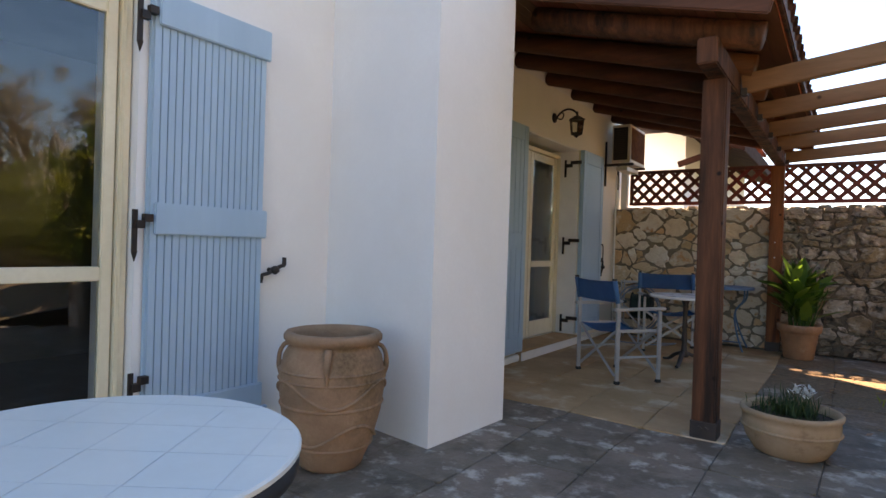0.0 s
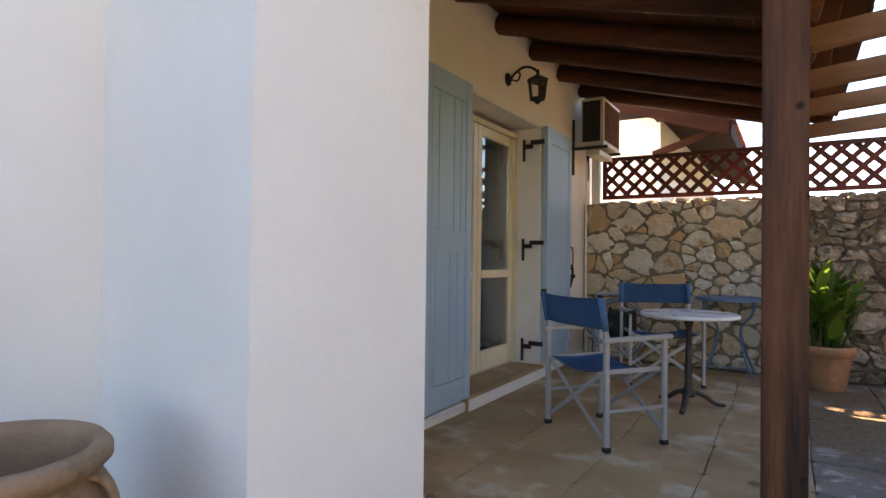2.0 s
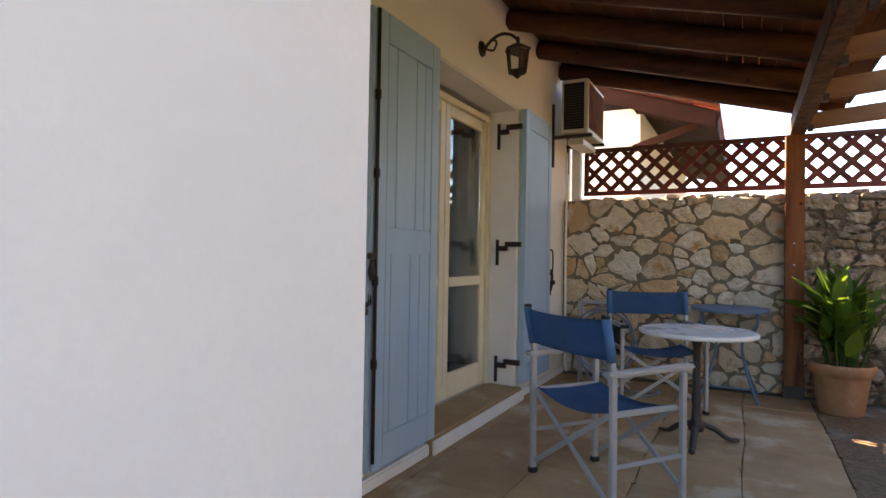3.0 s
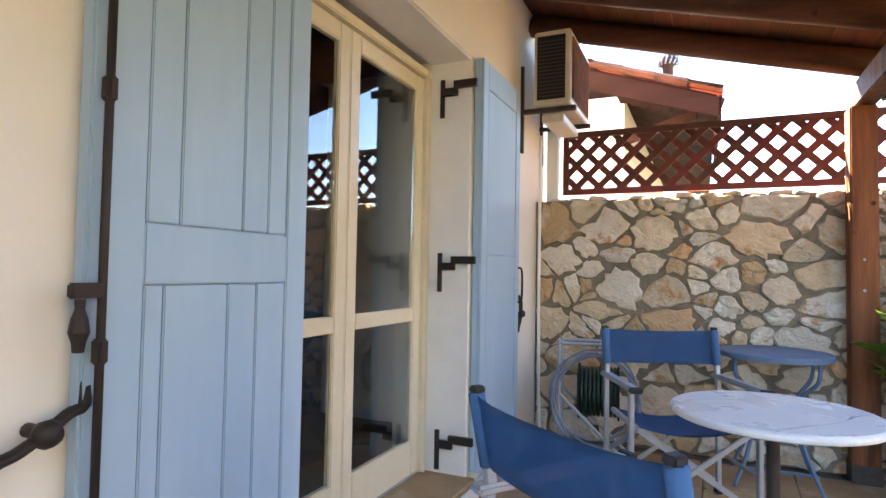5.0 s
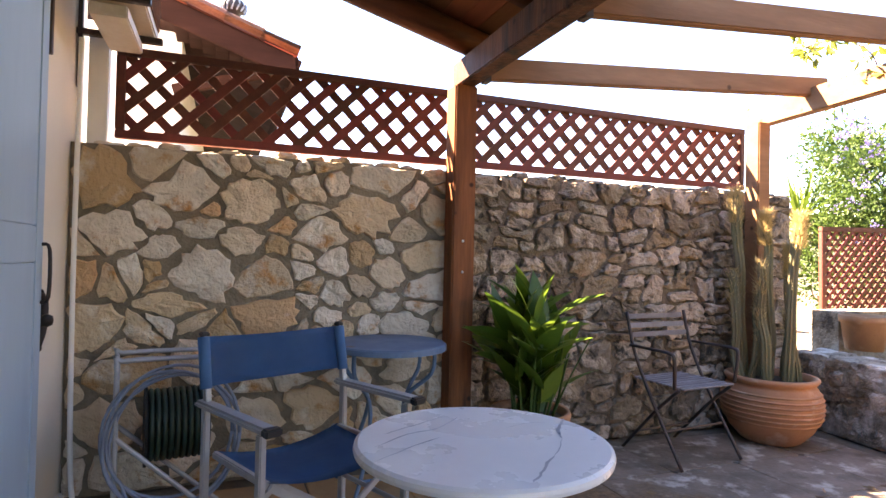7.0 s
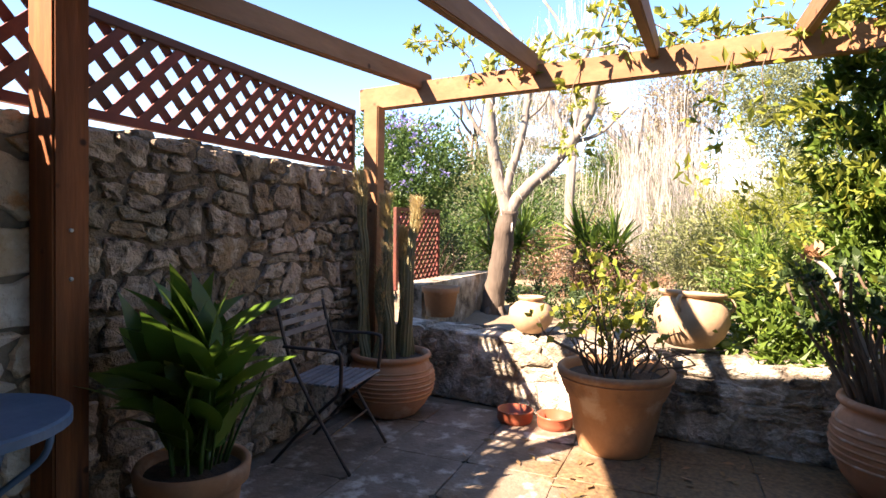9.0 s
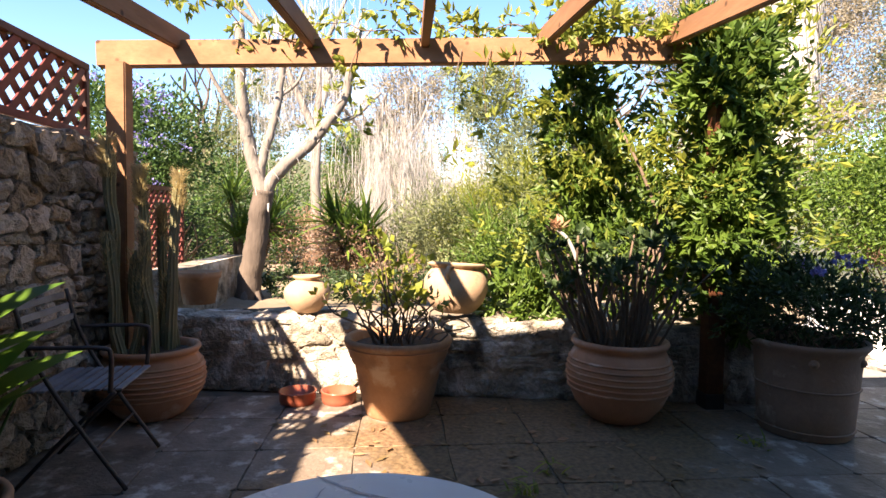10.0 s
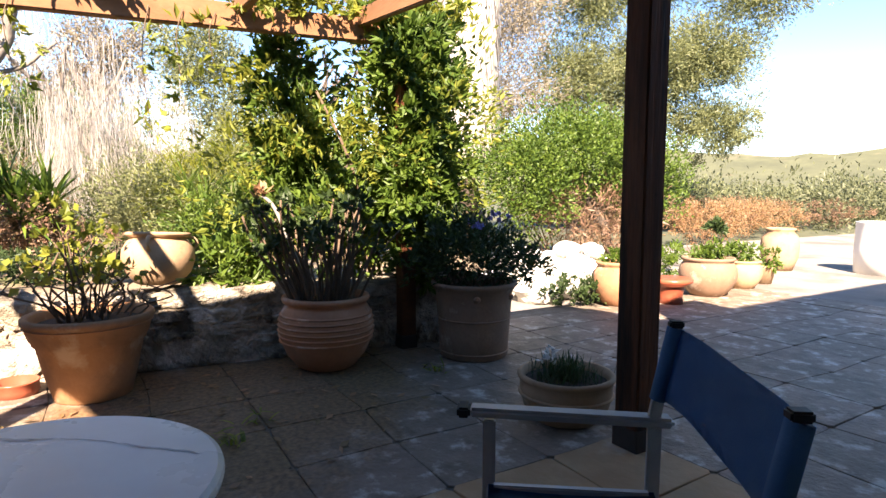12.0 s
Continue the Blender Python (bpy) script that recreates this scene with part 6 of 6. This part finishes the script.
scrub = part("scrub_belt", leaves(belt, 0.19, 0.085, 42, hollow=0.6, clump=0.6), leafy("dull scrub leaf", (0.14, 0.155, 0.075), (0.09, 0.105, 0.055), 0.3, 0.2))
tagged(scrub, "dull green scrub on the far plain beyond the yard", "scrub", "", "stuff")
shrub("shrub", "tall green bushes behind the weeping tree", (9.6, 8.6, 0), [(0, 0, 1.3, 1.1, 1.6, 1.2, 5200), (0.2, 2.4, 1.5, 1.1, 1.5, 1.3, 4200)], (0.11, 0.04), LEAF_DEEP, 101, h=1.3)
shrub("shrub", "bright green and yellow bush in the sun", (7.6, 2.2, 0), [(0, 0, 1.1, 0.9, 1.2, 1.1, 5600), (0.8, -1.5, 1.3, 0.9, 1.0, 1.2, 4200)], (0.095, 0.035), LEAF_YELLOW, 102, h=1.2)
shrub("shrub", "grey-green bush behind the urn", (6.4, 5.0, 0.2), [(0, 0, 0.8, 0.6, 0.8, 0.7, 3000)], (0.08, 0.025), LEAF_GREY, 103)
shrub("dry_shrub", "straw-coloured dry bush by the forked tree", (6.3, 6.9, 0.2), [(0, 0, 0.7, 0.5, 0.7, 0.6, 2200)], (0.07, 0.02), LEAF_DRY, 104)
shrub("dry_hedge", "low dry orange hedge along the yard", (7.0, -7.6, 0), [(0, 0, 0.6, 0.7, 1.6, 0.5, 3200), (0.9, -3.0, 0.6, 0.8, 1.8, 0.5, 3000), (1.8, -6.2, 0.6, 0.8, 1.9, 0.5, 2800)], (0.09, 0.03), LEAF_ORANGE, 95)
shrub("dry_hedge", "pale dry brush beyond the yard", (10.5, -14.0, 0), [(0, 0, 0.6, 1.5, 3.0, 0.6, 3600), (-1.2, -4.5, 0.6, 1.5, 2.2, 0.5, 2600), (1.5, 4.5, 0.7, 1.2, 2.0, 0.7, 2400)], (0.11, 0.025), LEAF_DRY, 96)
shrub("shrub", "dusty green bush beyond the dry hedge", (14.0, -13.0, 0), [(0, 0, 1.1, 1.8, 2.4, 1.1, 5000), (1.0, -5.0, 1.0, 1.8, 2.4, 1.0, 4200), (-1, -10, 0.8, 1.6, 2.2, 0.8, 3200)], (0.14, 0.05), LEAF_GREY, 97)
shrub("shrub", "low green plants along the yard edge", (3.6, -1.6, 0), [(0, 0, 0.22, 0.5, 1.2, 0.24, 1700), (0.2, -1.8, 0.22, 0.4, 0.7, 0.22, 800)], (0.08, 0.035), LEAF_BRIGHT, 98, False)
shrub("shrub", "dark red-leaved plant among the yard pots", (3.1, -2.3, 0), [(0, 0, 0.75, 0.16, 0.18, 0.12, 380)], (0.09, 0.035), LEAF_DARK, 99, h=0.75)
shrub("shrub", "dark low plants at the foot of the boulders", (2.55, 0.95, 0), [(0, 0, 0.16, 0.28, 0.6, 0.16, 1100)], (0.06, 0.03), LEAF_DARK, 100, False)


# ---- boulders ----
def boulder(x, y, z, r, seed, sq=0.8):
    bm = bmesh.new()
    bmesh.ops.create_icosphere(bm, subdivisions=3, radius=1)
    for v in bm.verts:
        d = v.co.normalized()
        v.co = d * (1 + 0.28 * noise.noise(d * 1.3 + Vector((seed, 0, 0))) + 0.10 * noise.noise(d * 3.5 + Vector((0, seed, 0))))
        v.co = Vector((v.co.x * r, v.co.y * r * 1.15, v.co.z * r * sq))
    o = part("boulder", bm, ROCK)
    o.location = (x, y, z)
    return tagged(o, "bleached white limestone boulder in the sun", "boulder", "boulders at the garden corner")


for k, (x, y, z, r) in enumerate(((2.95, 0.72, 0.22, 0.34), (3.05, 0.15, 0.18, 0.32), (2.95, 1.35, 0.14, 0.26), (3.3, 1.85, 0.13, 0.24), (3.1, 0.75, 0.55, 0.15), (3.1, 0.32, 0.52, 0.14), (3.5, 1.1, 0.25, 0.4), (3.2, 2.2, 0.1, 0.2), (3.6, 0.4, 0.2, 0.35))):
    boulder(x, y, z, r, k * 3.7 + 1)


# ---- litter on the paving ----
rng = random.Random(88)
V, F = [], []
for k in range(150):
    x, y = rng.gauss(1.1, 0.55), rng.gauss(5.2, 0.75)
    if x > 1.95 or (x - 1.9) ** 2 + (y - 5.755) ** 2 < 0.09:
        continue
    a, ln, w = rng.uniform(0, 6.283), rng.uniform(0.02, 0.05), rng.uniform(0.008, 0.02)
    c, d, e = Vector((x, y, 0.008)), Vector((math.cos(a), math.sin(a), 0)) * ln, Vector((-math.sin(a), math.cos(a), 0)) * w
    b = len(V)
    V += [tuple(c - d), tuple(c + e + Vector((0, 0, 0.008))), tuple(c + d + Vector((0, 0, rng.uniform(0, 0.012)))), tuple(c - e)]
    F += [(b, b + 1, b + 2), (b, b + 2, b + 3)]
tagged(part("leaf_litter", (V, [], F), LEAF_ORANGE), "dry brown fallen leaves scattered on the paving", "leaf litter", "", "stuff")
for x, y, n, seed in ((0.72, 5.18, 34, 61), (0.95, 4.98, 18, 62), (1.22, 3.72, 26, 63)):
    w = thing("weed", "small yellow-green weed growing from a paving joint", "weed", pose(x, y, 0), "weeds in the paving joints")
    part("foliage", blades(n, 0.09, 0.014, seed, (0.3, 1.5), 0.4, 3, (0, 0, 0.002), 0.035), LEAF_YELLOW, w)


# ---- masonry pieces ----
def clip(poly, p, n):
    """The part of poly on the side of p against n."""
    out = []
    for i in range(len(poly)):
        a, b = poly[i], poly[(i + 1) % len(poly)]
        da, db = (a[0] - p[0]) * n[0] + (a[1] - p[1]) * n[1], (b[0] - p[0]) * n[0] + (b[1] - p[1]) * n[1]
        if da <= 0:
            out.append(a)
        if (da < 0 < db) or (db < 0 < da):
            t = da / (da - db)
            out.append((a[0] + (b[0] - a[0]) * t, a[1] + (b[1] - a[1]) * t))
    return out


def cells(width, height, n, seed, aspect=1.35, uneven=1.0):
    """Rubble outlines that fill a width x height face."""
    rng = random.Random(seed)
    pts = []
    want = math.sqrt(width * height / n)
    tries = 0
    while len(pts) < n and tries < 60000:
        tries += 1
        r = want * rng.choice((0.34, 0.42, 0.55, 0.75, 1.0, 1.15)) * uneven + want * (1 - uneven) * 0.7
        p = (rng.uniform(0, width), rng.uniform(0, height), r)
        if all(math.hypot((p[0] - q[0]) / aspect ** 0.5, (p[1] - q[1]) * aspect ** 0.5) > 0.56 * (r + q[2]) for q in pts):
            pts.append(p)
    out = []
    for i, (x, y, r) in enumerate(pts):
        poly = [(0, 0), (width, 0), (width, height), (0, height)]
        near = sorted(((math.hypot((x - q[0]), (y - q[1]) * aspect), q) for j, q in enumerate(pts) if j != i), key=lambda t: t[0])[:26]
        for _, q in near:
            dx, dy = (q[0] - x), (q[1] - y) * aspect * aspect
            d2 = (q[0] - x) ** 2 + ((q[1] - y) * aspect) ** 2
            t = 0.5 + (r * r - q[2] * q[2]) / (2 * d2)
            t = min(0.8, max(0.2, t))
            poly = clip(poly, (x + (q[0] - x) * t, y + (q[1] - y) * t), (dx, dy))
            if len(poly) < 3:
                break
        if len(poly) > 2:
            out.append(poly)
    return out


def coursed(width, height, heights, widths, wavy, split, seed):
    """Outlines of roughly coursed rubble that fill a width x height face."""
    rng = random.Random(seed)
    levels = [0.0]
    while levels[-1] < height - heights[0]:
        levels.append(min(height, levels[-1] + rng.uniform(*heights)))
    levels[-1] = height

    def line(j, x):
        if j in (0, len(levels) - 1):
            return levels[j]
        return levels[j] + wavy * (noise.noise((x * 3.1, j * 5.3, seed)) * 1.3 + noise.noise((x * 9.0, j * 3.7, seed)) * 0.5)

    out = []
    for j in range(len(levels) - 1):
        x, lean = 0.0, 0.0
        while x < width - 0.01:
            w = rng.uniform(*widths)
            if width - x - w < widths[0]:
                w = width - x
            nxt = rng.uniform(-1, 1) * wavy * 0.8 if x + w < width - 0.01 else 0.0
            lo = [(x - lean, line(j, x - lean)), (x + w / 2, line(j, x + w / 2)), (x + w - nxt, line(j, x + w - nxt))]
            hi = [(x + w + nxt, line(j + 1, x + w + nxt)), (x + w / 2, line(j + 1, x + w / 2)), (x + lean, line(j + 1, x + lean))]
            if rng.random() < split:
                c = rng.uniform(0.35, 0.65)
                ma = (x + rng.uniform(-0.005, 0.005), lo[0][1] + (hi[2][1] - lo[0][1]) * (c + rng.uniform(-0.12, 0.12)))
                mb = (x + w, lo[2][1] + (hi[0][1] - lo[2][1]) * (c + rng.uniform(-0.12, 0.12)))
                if w > 1.6 * widths[0] and rng.random() < 0.5:
                    e = rng.uniform(0.35, 0.65)
                    mid, low = (ma[0] + (mb[0] - ma[0]) * e, ma[1] + (mb[1] - ma[1]) * e), (lo[0][0] + (lo[2][0] - lo[0][0]) * e, lo[1][1])
                    out += [[lo[0], low, mid, ma], [low, lo[2], mb, mid]]
                else:
                    out.append(lo + [mb, ma])
                out.append([ma, mb] + hi)
            else:
                out.append(lo + hi)
            x, lean = x + w, nxt
    return out


def stone_piece(poly, gap, proud, seed, rough=0.07, lump=0.45):
    """One rubble stone: uneven rounded outline, broken face towards -y; local x, z in the wall's plane."""
    rng = random.Random(seed)
    cx, cy = sum(p[0] for p in poly) / len(poly), sum(p[1] for p in poly) / len(poly)
    rr = sum(math.hypot(p[0] - cx, p[1] - cy) for p in poly) / len(poly)
    k = max(0.5, 1 - gap / rr)
    cut = []
    for i in range(len(poly)):
        a, b = poly[i], poly[(i + 1) % len(poly)]
        ln = math.hypot(b[0] - a[0], b[1] - a[1])
        for t in ((0.17, 0.4, 0.6, 0.83) if ln > rr * 0.7 else (0.28, 0.72) if ln > rr * 0.2 else (0.5,)):
            x, y = a[0] + (b[0] - a[0]) * t, a[1] + (b[1] - a[1]) * t
            q = k * (1 + rough * noise.noise((x * 19, y * 19, seed)) + rough * 0.6 * noise.noise((x * 47, y * 47, seed)) - rough * 0.25)
            cut.append((cx + (x - cx) * q, cy + (y - cy) * q))
    n = len(cut)
    V, F = [], []
    tx, ty, f = rng.uniform(-0.3, 0.3), rng.uniform(-0.3, 0.3), 1.6 / rr
    rows = ((1.0, 0.03), (1.0, -proud * 0.25), (0.93, -proud * 0.85), (0.7, -proud), (0.36, -proud * 1.05))
    for s, dep in rows:
        for x, y in cut:
            u, w = (x - cx) * s, (y - cy) * s
            V.append((cx + u, dep + (0 if dep > 0 else (tx * u + ty * w) * 0.35 + (noise.noise((u * f + seed, w * f, 0.3)) + 0.5 * noise.noise((u * 45 + seed, w * 45, 0.7))) * proud * lump), cy + w))
    for r in range(len(rows) - 1):
        for i in range(n):
            a, b = r * n + i, r * n + (i + 1) % n
            F.append((a, b, b + n, a + n))
    top = (len(rows) - 1) * n
    V.append((cx, -proud * rng.uniform(0.9, 1.2), cy))
    for i in range(n):
        F.append((top + i, top + (i + 1) % n, top + n))
    return V, [], F


wall_stone = structure("wall_stone", box(-2.326, -0.302, 7.662, 8.0, 0, 1.725), MORTAR, "high rubble wall of golden stones with flush buff mortar", "wall")
wall_rough = structure("wall_stone_rough", box(-0.298, 2.53, 7.664, 8.0, 0, 1.725), MORTAR_DARK, "high rubble wall of grey pitted stones with deep dark joints", "wall")
for x0, polys, seed, gap, proud, mat, owner in ((-2.322, cells(2.02, 1.73, 112, 19, 1.3, 1.0), 12, 0.007, 0.021, STONE, wall_stone), (-0.30, coursed(2.83, 1.73, (0.10, 0.21), (0.11, 0.33), 0.07, 0.36, 14), 14, 0.007, 0.026, STONE_GREY, wall_rough)):
    for k, poly in enumerate(polys):
        o = part("stone", stone_piece(poly, gap, proud, seed * 400 + k, 0.3, 0.8), mat, owner)
        o.location = (x0, 7.66, 0.0)
for k in range(33):
    rng = random.Random(500 + k)
    x = -2.25 + 0.146 * k
    o = part("coping_stone", stone_piece([(0, 0), (0.14, 0), (0.14, 0.33), (0, 0.33)], 0.008, 0.03, 700 + k), STONE if x < -0.3 else STONE_GREY, wall_stone if x < -0.3 else wall_rough)
    o.matrix_basis = pose(x, 7.665, 1.725 + rng.uniform(-0.012, 0.004), -90, 0, 0)

low = structure("wall_low", box(0, 0.35, -4.9, 0, 0, 0.53), LIME, "low whitewashed rubble wall with flat top edging the patio", "wall")
low.matrix_world = pose(2.53, 7.66, 0, 0, 0, -7.7)
for k, poly in enumerate(coursed(4.9, 0.535, (0.11, 0.22), (0.14, 0.42), 0.06, 0.25, 22)):
    o = part("stone", stone_piece(poly, 0.008, 0.016, 900 + k, 0.3, 1.1), LIME, low)
    o.matrix_basis = pose(0, 0, 0, 0, 0, -90)
for k, poly in enumerate(cells(4.9, 0.37, 30, 23, 1.2)):
    o = part("cap_stone", stone_piece(poly, 0.005, 0.014, 1000 + k, 0.25, 1.0), LIME, low)
    o.matrix_basis = pose(-0.02, 0, 0.535, -90, 0, -90)
far_wall = structure("wall_garden", box(2.9, 5.0, 7.52, 7.76, 0, 0.84), LIME, "low rendered garden wall running on beyond the patio", "wall")

# paving slabs
rng = random.Random(77)
xs = [0.82 + 0.505 * i for i in range(-7, 4)]
ys = [3.43 + 0.515 * j for j in range(-10, 9)]
jit = {(i, j): (rng.uniform(-0.022, 0.022), rng.uniform(-0.022, 0.022)) for i in range(len(xs)) for j in range(len(ys))}
bed = bpy.data.objects["pavement_bed"]
for i in range(len(xs) - 1):
    for j in range(len(ys) - 1):
        q = []
        for a, b in ((i, j), (i + 1, j), (i + 1, j + 1), (i, j + 1)):
            dx, dy = jit[(a, b)]
            q.append((max(-2.325 if ys[b] > 2.9 else -2.48, min(2.31, xs[a] + dx)), min(7.65, ys[b] + dy)))
        cx, cy = sum(p[0] for p in q) / 4, sum(p[1] for p in q) / 4
        if cy < -1.55:
            continue
        g = 0.985
        z = hump(cx, cy) + rng.uniform(-0.0025, 0.0025)
        V, F = [], []
        ring = []
        for e in range(4):
            a, b = q[e], q[(e + 1) % 4]
            for t in (0.04, 0.35, 0.65, 0.96):
                ring.append((a[0] + (b[0] - a[0]) * t + rng.uniform(-0.004, 0.004), a[1] + (b[1] - a[1]) * t + rng.uniform(-0.004, 0.004)))
        n = len(ring)
        for s, dz in ((0.988, -0.035), (0.988, -0.003), (0.976, 0.0)):
            V += [((x - cx) * s, (y - cy) * s, dz) for x, y in ring]
        for r in range(2):
            F += [(r * n + k, r * n + (k + 1) % n, (r + 1) * n + (k + 1) % n, (r + 1) * n + k) for k in range(n)]
        F.append(tuple(2 * n + k for k in range(n)))
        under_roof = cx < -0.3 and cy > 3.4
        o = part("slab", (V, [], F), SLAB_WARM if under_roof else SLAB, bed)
        o.location = (cx, cy, z)
